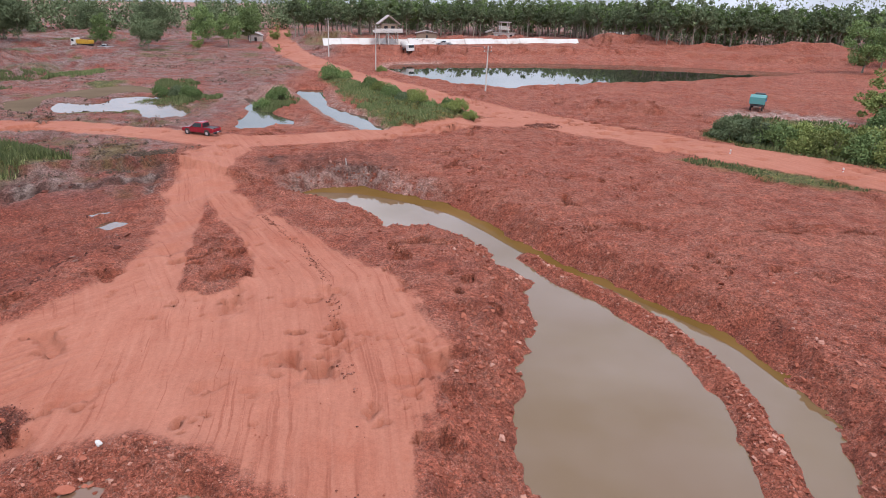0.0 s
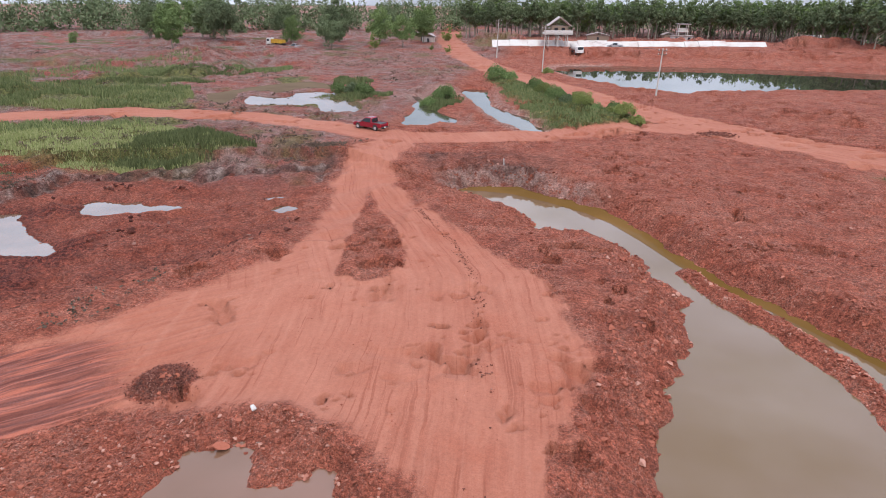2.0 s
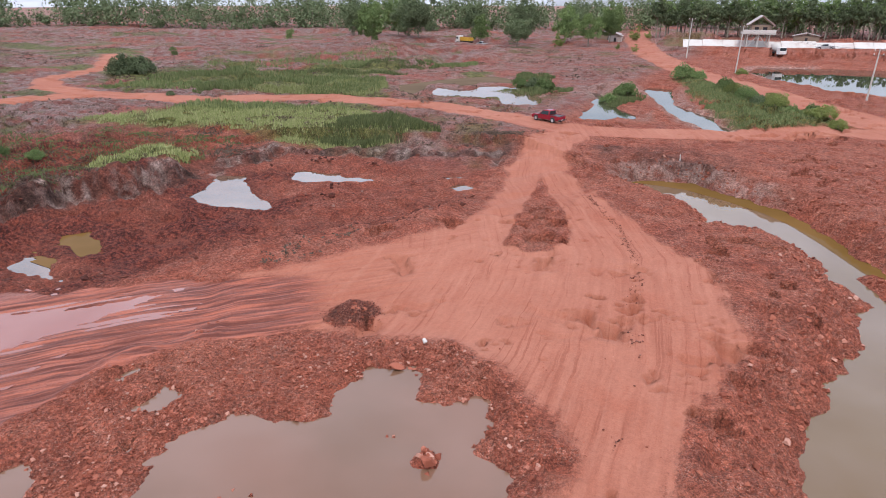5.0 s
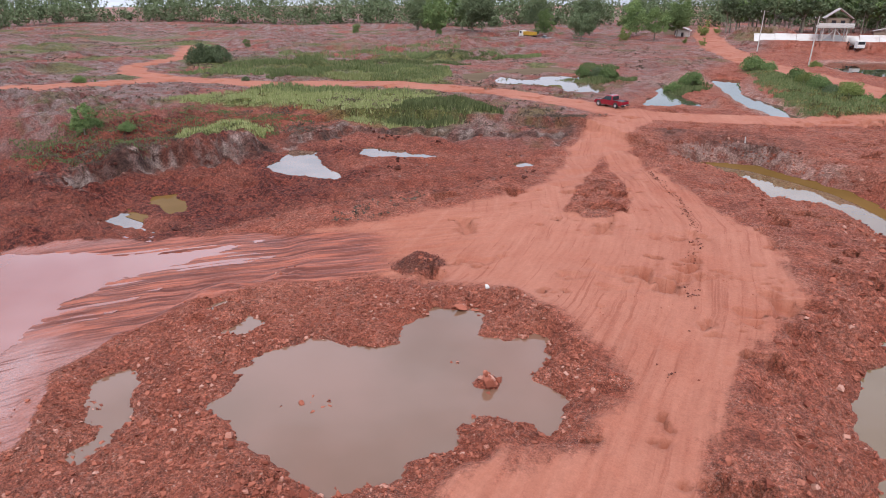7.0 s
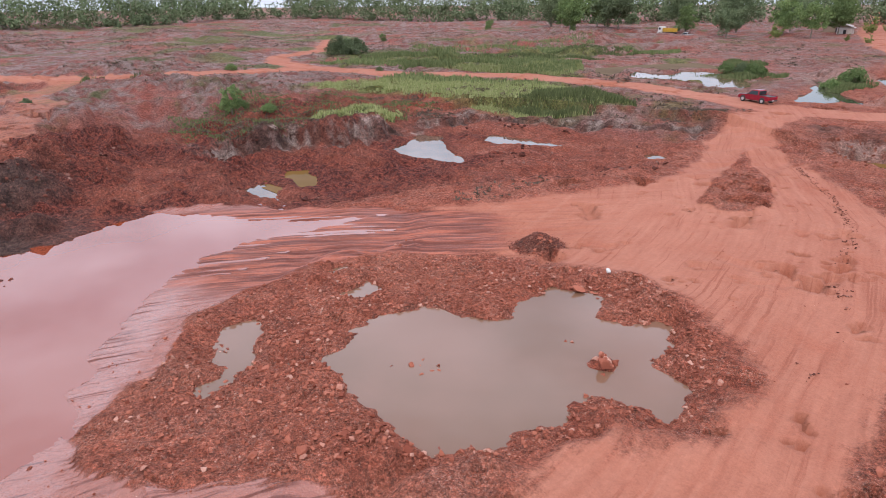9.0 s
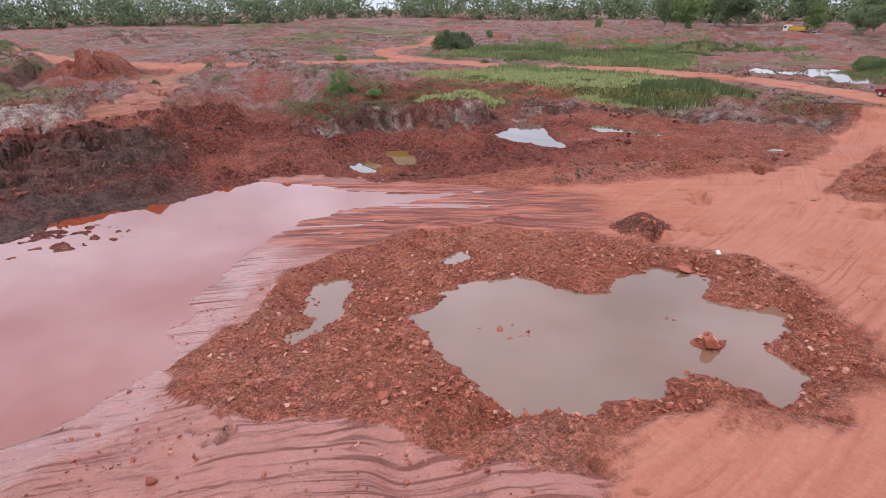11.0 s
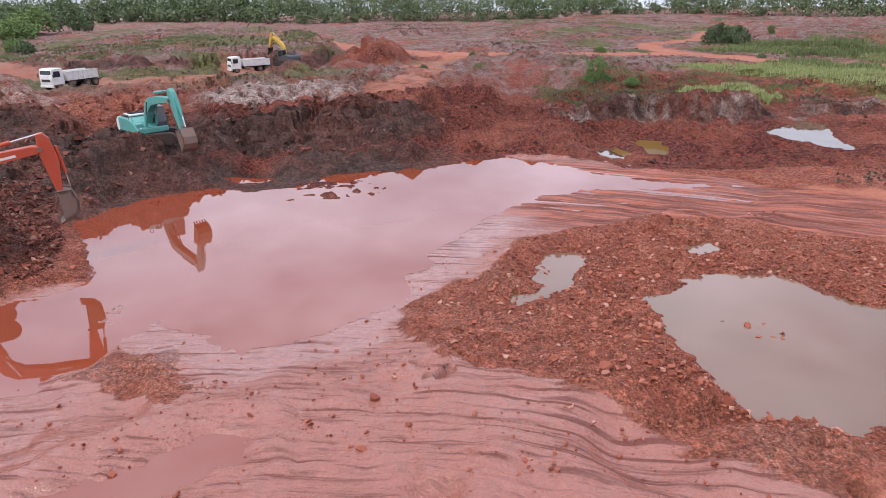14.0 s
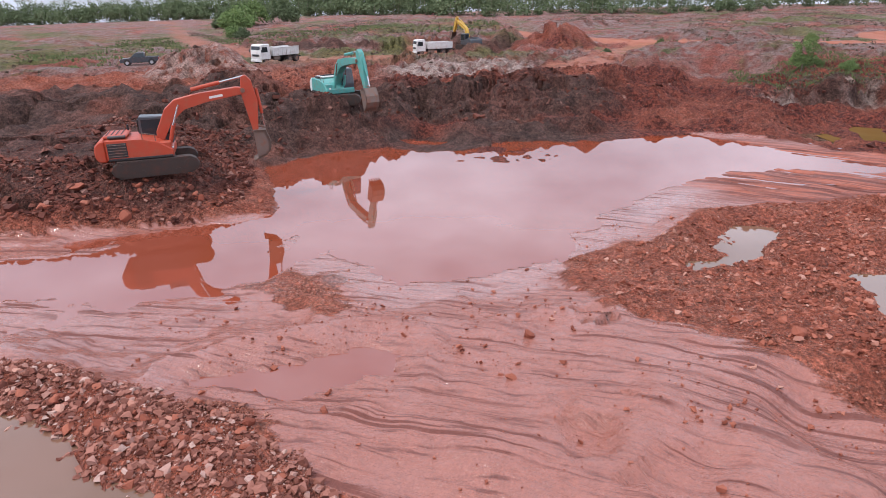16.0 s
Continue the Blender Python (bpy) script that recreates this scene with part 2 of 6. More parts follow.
    relief = n.math("ADD", n.math("MULTIPLY", lumps, calm), n.math("MULTIPLY", lines, n.math("ADD", n.math("MULTIPLY", on_road, 0.09), n.math("MULTIPLY", wet, 0.26))))
    n.bump(relief, 1.0, 0.25)
    n.set(n.bsdf, "Specular IOR Level", n.math("ADD", 0.22, n.math("MULTIPLY", n.math("MULTIPLY", wet, 0.28), n.math("SUBTRACT", 1.0, n.math("MULTIPLY", in_pit, 0.8)))))
    return n.done(col, rough)


def water(name, deep, shallow, scale=0.12, ior=1.6, gloss=0.5):
    """Still, silty water; its silt colour lies just below the surface."""
    n = Nodes(name)
    pos = n.position()
    silt = n.mix(n.ramp(n.noise(scale, 4, 0.5, pos), 0.35, 0.65), deep, shallow)
    ripples = n.noise(2.2, 3, 0.5, pos)
    n.bump(ripples, 0.02, 0.02)
    return n.done(silt, 0.02, IOR=ior, Specular_IOR_Level=gloss)


def stone(name, low, mid_c, high):
    n = Nodes(name)
    pos = n.position()
    pick = n.add("ShaderNodeNewGeometry").outputs["Random Per Island"]
    own = n.add("ShaderNodeObjectInfo").outputs["Random"]
    r = n.math("FRACT", n.math("ADD", pick, own))
    col = n.mix(n.ramp(r, 0.0, 0.75), low, mid_c)
    col = n.mix(n.ramp(r, 0.82, 1.0, 0.0, 0.7), col, high)
    grain = n.noise(9.0, 5, 0.7, pos)
    col = n.mix(n.ramp(grain, 0.5, 0.75, 0.0, 0.5), col, (0.18, 0.055, 0.03))
    n.bump(grain, 0.5, 0.03)
    return n.done(col, 0.88, Specular_IOR_Level=0.15)


def leaves(name, a, b):
    n = Nodes(name)
    pick = n.add("ShaderNodeNewGeometry").outputs["Random Per Island"]
    own = n.add("ShaderNodeObjectInfo").outputs["Random"]
    col = n.mix(pick, a, b)
    tint = n.math("ADD", 0.72, n.math("MULTIPLY", own, 0.5))
    hsv = n.add("ShaderNodeHueSaturation", Value=tint, Color=col)
    return n.done(hsv.outputs[0], 0.7, Specular_IOR_Level=0.12)


def bark():
    n = Nodes("bark")
    pos = n.position()
    g = n.noise(6.0, 5, 0.7, pos)
    n.bump(g, 0.5, 0.03)
    return n.done(n.mix(n.ramp(g, 0.3, 0.7), (0.15, 0.12, 0.09), (0.33, 0.285, 0.22)), 0.9)


SOIL = soil()
STONE = stone("laterite_stone", (0.19, 0.052, 0.032), (0.345, 0.112, 0.070), (0.52, 0.30, 0.23))
DARK_STONE = stone("dark_earth_clods", (0.075, 0.026, 0.020), (0.175, 0.060, 0.042), (0.34, 0.19, 0.15))
PALE_STONE = stone("pinkish_stone", (0.150, 0.050, 0.035), (0.33, 0.140, 0.102), (0.56, 0.40, 0.34))
BARK = bark()
LEAF_DARK = leaves("leaves_dark", (0.078, 0.108, 0.052), (0.175, 0.210, 0.112))
LEAF_MID = leaves("leaves_mid", (0.090, 0.140, 0.050), (0.205, 0.270, 0.100))
LEAF_LIGHT = leaves("leaves_light", (0.125, 0.160, 0.045), (0.260, 0.285, 0.095))
GRASS_LIGHT = leaves("grass_light", (0.175, 0.215, 0.065), (0.400, 0.400, 0.195))
GRASS_DARK = leaves("grass_dark", (0.085, 0.112, 0.042), (0.205, 0.228, 0.100))
BRUSH = leaves("dead_brush", (0.075, 0.050, 0.034), (0.235, 0.170, 0.130))
WATER_MUD = water("pink_mud_water", (0.220, 0.044, 0.017), (0.240, 0.057, 0.032), ior=1.8)
WATER_BROWN = water("brown_water", (0.160, 0.086, 0.052), (0.200, 0.104, 0.068), ior=1.52)
WATER_OCHRE = water("ochre_water", (0.150, 0.092, 0.042), (0.165, 0.104, 0.060), ior=1.5)
# glossless brown: murky shallows with the trees' reflection put into the colour
WATER_MURKY_TREES = water("murky_water_tree_reflection", (0.120, 0.085, 0.058), (0.150, 0.108, 0.072), ior=1.3, gloss=0.0)
# nearly glossless ochre: a mirrored bank over shallow water, put into the colour
WATER_BANK_MIRROR = water("ochre_bank_reflection", (0.130, 0.072, 0.020), (0.165, 0.090, 0.030), ior=1.3, gloss=0.02)
WATER_CLEAR = water("dark_water", (0.030, 0.034, 0.024), (0.055, 0.052, 0.032), ior=1.5)
WATER_THIN = water("thin_water", (0.10, 0.062, 0.040), (0.15, 0.085, 0.055), 0.4, ior=1.95)


# ---- noise and outlines ----
def lattice(ix, iy, seed):
    h = (ix.astype(np.int64) * 374761393 + iy.astype(np.int64) * 668265263 + seed * 144665) & 0xFFFFFFFF
    h = ((h ^ (h >> 13)) * 1274126177) & 0xFFFFFFFF
    return ((h ^ (h >> 16)) & 0xFFFFFF) / float(0xFFFFFF)


def vnoise(x, y, seed=0):
    ix, iy = np.floor(x), np.floor(y)
    fx, fy = x - ix, y - iy
    fx, fy = fx * fx * (3 - 2 * fx), fy * fy * (3 - 2 * fy)
    a, b = lattice(ix, iy, seed), lattice(ix + 1, iy, seed)
    c, d = lattice(ix, iy + 1, seed), lattice(ix + 1, iy + 1, seed)
    return (a + (b - a) * fx) * (1 - fy) + (c + (d - c) * fx) * fy - 0.5


def fbm(x, y, octaves=4, seed=0, gain=0.5):
    total, amp = 0.0, 1.0
    for o in range(octaves):
        total = total + amp * vnoise(x * 2**o + 17.3 * o, y * 2**o - 9.1 * o, seed + o)
        amp *= gain
    return total


def step(v, low, high):
    t = np.clip((v - low) / (high - low), 0, 1)
    return t * t * (3 - 2 * t)


def outline(points, X, Y, margin=12.0):
    """Signed distance to a closed outline, negative inside; beyond the margin it is just the margin."""
    p = np.array(points, float)
    out = np.full(X.shape, float(margin))
    (x0, y0), (x1, y1) = p.min(0) - margin, p.max(0) + margin
    pick = (X > x0) & (X < x1) & (Y > y0) & (Y < y1)
    x, y = X[pick], Y[pick]
    best, inside = np.full(x.shape, 1e9), np.zeros(x.shape, bool)
    for (ax, ay), (bx, by) in zip(p, np.roll(p, -1, 0)):
        ex, ey = bx - ax, by - ay
        t = np.clip(((x - ax) * ex + (y - ay) * ey) / (ex * ex + ey * ey), 0, 1)
        best = np.minimum(best, (x - ax - t * ex) ** 2 + (y - ay - t * ey) ** 2)
        if ey:
            inside ^= ((ay > y) != (by > y)) & (x < ex * (y - ay) / ey + ax)
    out[pick] = np.minimum(np.sqrt(best), margin) * np.where(inside, -1, 1)
    return out


def along(points, X, Y):
    """Signed distance across an open line, and the length run along it."""
    p = np.array(points, float)
    best, side, run, done = np.full(X.shape, 1e9), np.zeros(X.shape), np.zeros(X.shape), 0.0
    for (ax, ay), (bx, by) in zip(p[:-1], p[1:]):
        ex, ey = bx - ax, by - ay
        length = math.hypot(ex, ey)
        t = np.clip(((X - ax) * ex + (Y - ay) * ey) / length**2, 0, 1)
        d = (X - ax - t * ex) ** 2 + (Y - ay - t * ey) ** 2
        nearer = d < best
        best = np.where(nearer, d, best)
        side = np.where(nearer, np.sign(ex * (Y - ay) - ey * (X - ax)), side)
        run = np.where(nearer, done + t * length, run)
        done += length
    return np.sqrt(best) * side, run


# ---- the plan: outlines of waters, roads and grounds ----
HEART = [(-20.3, 9.6), (-20.8, 11), (-21.6, 12.8), (-22.1, 14), (-20.9, 16.1), (-19.2, 17), (-17.6, 17.4), (-16.9, 18.3), (-18.1, 19.9), (-17.6, 21.6),
         (-16.9, 23.1), (-15, 23.7), (-14.1, 22.7), (-13.9, 21.7), (-12.3, 22), (-11.4, 22.7), (-9.9, 21.6), (-10, 19.8), (-8.7, 19.2), (-8, 19),
         (-7.4, 17.7), (-7.3, 16.1), (-8.4, 16.3), (-9.9, 16), (-10.3, 15.5), (-10.5, 14.5), (-10.4, 13.2), (-10.8, 11.6), (-10.6, 10.7),
         (-11.4, 9.5), (-12.4, 8.7), (-13.8, 8.5), (-15.9, 8.5), (-17.6, 8.9)]
LONG_POND = [(-16.3, 69.8), (-14.6, 71.9), (-9.7, 73), (-4.7, 70), (-0.1, 67.2), (2.1, 64), (4.6, 59.6), (7.1, 54.6), (9.4, 51), (12.4, 47.7), (14.8, 44.4),
             (17.2, 41), (18.6, 38), (19.4, 33.9), (20, 31.5), (19.2, 28), (17.8, 24), (16.5, 17), (12, 13), (6, 14), (4, 19), (4.3, 23.8),
             (2.4, 25.6), (3.2, 26.6), (2.5, 27.8), (3.2, 31.4), (3.6, 33), (4.2, 35.4), (4.7, 38.1), (5.7, 41.1), (5.4, 43.2), (5.7, 46),
             (6.2, 47.7), (4.6, 49.6), (3.4, 51.9), (3.2, 54.5), (1.3, 57.2), (-1.8, 59.3), (-3.5, 60), (-3.9, 58.1), (-5.5, 58.1), (-5.9, 59.9),
             (-7.5, 63.1), (-9.9, 64.5), (-11.9, 66.2), (-14.6, 68)]
DYKE = [(6.6, 52), (8.3, 48.9), (10.6, 45.8), (12.6, 42.7), (14.3, 39.5), (15, 37), (15.4, 34.7), (15.5, 32.4), (15.3, 29.5), (15.2, 27.7), (14.8, 25.4), (14, 20)]
MUD_POND = [(-24, -26), (-25.2, -21.3), (-28.3, -18.3), (-29.6, -14.6), (-31.5, -14), (-36, -15.8), (-41, -17.8), (-45.5, -13.6), (-46.3, -10.4), (-44.8, -7),
            (-45.2, -4), (-48, -1.5), (-47.5, 3), (-47.3, 6), (-49.2, 9.8), (-49.5, 13.3), (-45.8, 16.3), (-42.5, 18), (-38.8, 21.2), (-36.3, 25.6), (-37.4, 20.2),
            (-38.3, 16.5), (-37.5, 10.5), (-33.5, 6), (-30, 3), (-26.6, 0.6), (-24, 0), (-23.3, -1.5), (-22.2, -3.5), (-21.7, -6.4), (-23.5, -8.4),
            (-25.5, -10.8), (-27, -12.3), (-25, -13.3), (-22.4, -14.2), (-20.8, -15.4), (-19.6, -17), (-20.4, -20.4), (-21, -26)]
MUD_POND = [(0.9 + 0.98 * (x - 0.9), -3.9 + 0.98 * (y + 3.9)) for x, y in MUD_POND]
MUD_FLAT = [(-14, -26), (-26, -26), (-30, -14), (-45, -17), (-47, 0), (-51, 10), (-47, 17), (-39, 23), (-36.5, 26.5), (-33.5, 27), (-30, 23), (-30, 17), (-30.8, 12),
            (-29, 7), (-25.8, 4.6), (-24.2, 2.2), (-23.4, -0.2), (-20.9, -0.5), (-18.4, 0.4), (-16.6, 1.9), (-14.4, 3.8), (-11.9, 6.2), (-10.2, 8.2), (-7.5, 8.5), (-5, 3),
            (-6.5, -4), (-9.1, -5.6), (-10.8, -8), (-12.5, -9.8), (-12.9, -11.7), (-14, -15.3)]
PLAZA = [(-29.3, 68.5), (-31.5, 80), (-29, 86), (-25, 85), (-25.3, 72.5), (-21, 63.7), (-16, 57.5), (-10.8, 51.2), (-7.8, 47), (-4, 44), (-2, 39), (-1, 34),
         (-1.6, 29.7), (-2.2, 22), (-1.5, 14), (-2, 4), (-5, 3), (-8, 6), (-8.8, 9.8), (-6.7, 13.6), (-5.3, 16.3), (-5.4, 20.5), (-7.3, 23.6), (-10.6, 25.5),
         (-15, 27.1), (-19.5, 25.4), (-23.5, 25.2), (-27, 22.5), (-31, 25), (-33.5, 28), (-31.3, 30.5), (-28.4, 34), (-25.9, 38.1), (-23.8, 43.9), (-24.6, 51.8), (-27.3, 62)]
MEDIAN = [(-23.8, 62.8), (-21.9, 54.2), (-19.4, 45.2), (-18.2, 41.3), (-16.2, 40.9), (-15, 42), (-14.4, 44.8), (-15.2, 47.5), (-18.9, 55)]
PIT = [(-63, 33), (-60.5, 39), (-60, 49), (-59.5, 59.5), (-52, 64.3), (-45, 67.6), (-36.5, 70.5), (-32.5, 74), (-29.5, 66), (-27.5, 58), (-26, 50), (-27.5, 43), (-32, 38), (-36.5, 32),
       (-39, 25), (-46, 20), (-56, 20), (-64, 25)]
SIDE_ROAD = [(-215, 5), (-165, 15), (-137, 33), (-126, 58), (-118, 74), (-97, 79.5), (-78, 93), (-55, 95.5), (-38.5, 90.5), (-28, 86.5), (-17, 90), (-6, 95), (4, 103.5), (16, 105)]
FORK_ROAD = [(-118, 74), (-134, 75), (-147, 82), (-158, 104), (-190, 128)]
PIT_ROAD = [(-137, 33), (-124, 20), (-104, 19), (-86, 11), (-74, 5.5)]
TRUCK_ROAD = [(-530, -247), (-322, -147), (-214, -97), (-163, -70), (-126, -46), (-104, -30), (-110, -12), (-136, -12)]
HAUL_ROAD = [(-150, 640), (-91, 388), (-66, 276), (-47, 215), (-25.3, 165), (-7.5, 138), (6.3, 116), (19, 102.5), (32.3, 90.5), (42.8, 80.5), (52, 70), (90, 25)]
GRASS_TOP = [(-93, 54), (-88, 63.2), (-89, 72), (-81, 76.5), (-63, 82), (-48, 78), (-43.8, 74), (-46.5, 69.8), (-51.5, 66), (-60.5, 62), (-66.2, 62.5), (-73.6, 60.5), (-81, 58)]
GRASS_LOW = [(-68, 39.5), (-69, 50), (-64.5, 50.5), (-62, 47), (-64, 40)]
GRASS_BACK = [(-95, 90), (-89, 104), (-84, 120), (-77, 112), (-72, 99), (-82, 95)]
ISLAND = [(-26, 152), (-16.9, 150), (-9.5, 134), (1.5, 118.5), (6, 110), (1.1, 102.5), (-7.3, 99.5), (-12, 110), (-18.5, 126)]
WEST_TOP = [(-46, -19), (-53, -13), (-58, -10), (-59, -4), (-56.5, 0), (-59, 5), (-64, 10), (-76, 16), (-100, 24), (-118, 20), (-112, 0), (-96, -18), (-88, -45), (-60, -60), (-50, -40)]
MOUND = [(-27.8, -23), (-28.6, -18), (-31.2, -16.2), (-37, -18), (-44, -20), (-46, -30), (-38, -40), (-26, -40)]
RUBBLE_POND = [(-13.5, -18), (-11.8, -15.4), (-11.5, -14.5), (-10.6, -13.2), (-10, -12.3), (-9.6, -11.2), (-9.1, -10), (-5, -9), (-4, -18)]
RESERVOIR = [(-16, 190), (-15, 203), (4, 210), (33, 214), (62, 214), (98, 203), (112, 198), (74, 179), (61, 171), (45, 166), (30, 160.5), (20, 157), (12.5, 152), (2.4, 160), (-6, 171.5)]
POND_WEST = [(-62.9, 107.8), (-66, 112), (-68.5, 119), (-64.5, 117.5), (-60.5, 118.5), (-61.2, 124.5), (-58, 127), (-52.8, 126.2), (-45.6, 116), (-42, 110.6), (-41.7, 105.4), (-46.6, 103.6), (-48.8, 107), (-51.5, 111.8), (-56.2, 109)]
POND_MURKY = [(-67.5, 107), (-69.5, 113), (-72, 120), (-69.5, 123), (-64.5, 121.5), (-63.5, 127), (-58.6, 130), (-54.5, 130), (-60, 138), (-66, 141), (-71, 136.5), (-75, 127), (-77, 118), (-73, 110)]
POND_MID = [(-31.8, 98.3), (-33, 110.6), (-34.9, 119), (-38, 126.9), (-36.7, 126.6), (-32.5, 118.7), (-27.4, 109.3), (-24.5, 105.4), (-22.4, 100.2), (-26.1, 100.2), (-26.8, 96.5), (-29.8, 96.2)]
POND_EAST = [(-29.5, 136), (-29.6, 140), (-25, 140), (-21.6, 123.2), (-18.7, 117.1), (-14, 110.9), (-9.7, 100.3), (-9.3, 97.4), (-12.1, 97.1), (-16.5, 103.6), (-19.6, 111.4), (-23.6, 119), (-27.1, 128.3)]
PUDDLE_A = [(-54.2, 41.4), (-55.3, 44), (-57.3, 47.3), (-58.6, 49.2), (-57.2, 49.9), (-55, 50.4), (-48.8, 45.7), (-44.8, 43.2), (-43.9, 42.1), (-48.9, 40.4), (-51.9, 40.7)]
PUDDLE_B = [(-50.2, 52.8), (-50.6, 54.5), (-49.6, 55.8), (-46.5, 55.9), (-43.9, 56.2), (-41.8, 56), (-42.4, 55), (-44.8, 53), (-48.3, 51.6)]
PUDDLE_G = [(-34.7, 61), (-33.9, 62.1), (-32.2, 61.6), (-33.1, 60.4)]
PUDDLE_H = [(-32.3, 57.8), (-31.7, 59.3), (-30, 59.2), (-30.4, 57.9)]
PUDDLE_C = [(-50.6, 25), (-52.8, 26.6), (-55.4, 28.8), (-54.2, 30.8), (-51.4, 29.8), (-48.6, 28), (-49.2, 26)]
PUDDLE_I = [(-49.8, 22.6), (-52, 23.1), (-52.6, 24.7), (-50.6, 24.6), (-48.6, 23.9), (-45.4, 22.9), (-47.6, 22.2)]
PUDDLE_D = [(-26.4, 7.3), (-27.1, 8.2), (-26.5, 9.4), (-25.3, 9.2), (-24.5, 8.2), (-23.2, 7.2), (-22.2, 5.9), (-21.9, 4.4), (-22.3, 4.5), (-22.9, 5.6), (-24, 6.7), (-25.1, 7.4)]
PUDDLE_E = [(-28.7, 16), (-28.9, 17.2), (-27.7, 17.2), (-27.4, 16.2)]
PUDDLE_F = [(-25.7, 14.6), (-26.1, 16.5), (-24.8, 16.1), (-24.7, 15)]
W_MUD, W_HEART, W_LONG, W_PIT = -1.15, -0.55, -1.8, -1.75

# waters: name, outline, level, bank slope, depth, material, label
BOWL = [(-13.8, -11.5), (-15.0, -9.6), (-15.6, -7.6), (-15.4, -6.2), (-14.6, -6.2), (-13.5, -7.8), (-13.2, -9.2)]
WATERS = [
    ("pond", HEART, W_HEART, 0.42, 0.8, WATER_BROWN, "shallow brown rain pond with stony banks"),
    ("long_pond", LONG_POND, W_LONG, 0.50, 1.6, WATER_OCHRE, "long murky pond in a dug trench"),
    ("mud_pond", MUD_POND, W_MUD, 1.15, 0.35, WATER_MUD, "pink muddy pond in the pit"),
    ("puddle", PUDDLE_A, W_PIT, 0.35, 0.3, WATER_THIN, "still puddle in the pit floor"),
    ("puddle", PUDDLE_B, W_PIT, 0.10, 0.12, WATER_THIN, "thin puddle in the pit floor"),
    ("puddle", PUDDLE_G, W_PIT + 0.05, 0.10, 0.12, WATER_THIN, "small thin puddle in the pit floor"),
    ("puddle", PUDDLE_H, W_PIT + 0.05, 0.10, 0.12, WATER_THIN, "small thin puddle in the pit floor"),
    # the bank's reflection is in this puddle's colour
    ("puddle", PUDDLE_C, -2.1, 0.45, 0.4, WATER_BANK_MIRROR, "puddle in the ochre of the bank's reflection"),
    ("puddle", PUDDLE_I, -2.13, 0.30, 0.3, WATER_THIN, "still puddle beside the ochre one"),
    ("puddle", PUDDLE_D, -1.0, 0.30, 0.2, WATER_BROWN, "puddle among the rubble"),
    ("puddle", PUDDLE_E, -0.9, 0.30, 0.2, WATER_BROWN, "small puddle among the rubble"),
    ("puddle", PUDDLE_F, -0.86, 0.30, 0.2, WATER_BROWN, "small puddle among the rubble"),
    ("puddle", BOWL, -0.80, 0.10, 0.1, WATER_MUD, "shallow salmon puddle in wet mud"),
    ("rubble_pond", RUBBLE_POND, -0.5, 0.6, 0.8, WATER_BROWN, "grey pond below a heap of stones"),
    ("west_pond", POND_WEST, -0.5, 0.25, 0.5, WATER_THIN, "shallow pond beside the side road"),
    ("west_pond", POND_MURKY, -0.52, 0.20, 0.4, WATER_MURKY_TREES, "murky shallows beside the pond, browned as by mirrored trees"),
    ("mid_pond", POND_MID, -0.5, 0.5, 0.8, WATER_CLEAR, "narrow pond beside the road"),
    ("east_pond", POND_EAST, -0.6, 0.6, 0.8, WATER_CLEAR, "narrow pond below the grassy bank"),
    ("reservoir", RESERVOIR, -1.5, 0.20, 2.0, WATER_CLEAR, "dark reservoir with red earth banks"),
]


def spread(parts):
    """Grid lines: stretches of (from, to, spacing), joined."""
    lines = [parts[0][0]]
    for low, high, gap in parts:
        lines += list(np.linspace(low, high, max(2, int(round((high - low) / gap)) + 1))[1:])
    return np.array(lines)


def growing(start, end, gap, rate):
    out, v = [], start
    while abs(v - start) < abs(end - start):
        gap *= rate
        v += math.copysign(gap, end - start)
        out.append(v)
    return out


gx = spread([(-130, -90, 0.8), (-90, -66, 0.4), (-66, 24, 0.2), (24, 70, 0.7)])
gy = spread([(-45, -26, 0.6), (-26, 60, 0.2), (60, 110, 0.4), (110, 200, 0.9), (200, 270, 1.6)])
gx = np.array(growing(-130, -3500, 0.8, 1.09)[::-1] + list(gx) + growing(70, 3500, 0.8, 1.10))
gy = np.array(growing(-45, -3500, 0.7, 1.11)[::-1] + list(gy) + growing(270, 3500, 1.8, 1.09))
GX, GY = np.meshgrid(gx, gy)
X, Y = GX.ravel(), GY.ravel()

# ---- heights ----
near = step(np.hypot(X + 25, Y - 40), 190, 120)
Z = 0.35 * fbm(X / 40, Y / 40, 3, 5) + 0.12 * fbm(X / 7, Y / 7, 3, 9) * near
# beyond the woods the land falls away
Z = Z - 0.016 * np.maximum(np.hypot(X, Y) - 520, 0)
# the ground falls away to the west of the heart-shaped pond
low = step(Y, 42, 26) * step(Y, -28, -18)
Z = Z + low * np.clip(0.075 * (X + 12), -0.95, 0)
# broken fields to the west
lane = np.min([np.abs(along(line, X, Y)[0]) for line in (SIDE_ROAD, FORK_ROAD, PIT_ROAD, TRUCK_ROAD)], 0)
rough_field = step(X, -70, -95) * step(np.hypot(X, Y), 900, 300) * step(lane, 2, 16)
Z = Z + rough_field * (0.9 * fbm(X / 9, Y / 9, 4, 21) + 0.9 * fbm(X / 45, Y / 45, 2, 33) + 1.3 * step(fbm(X / 34, Y / 26, 4, 34), -0.03, 0.04) - 0.6)


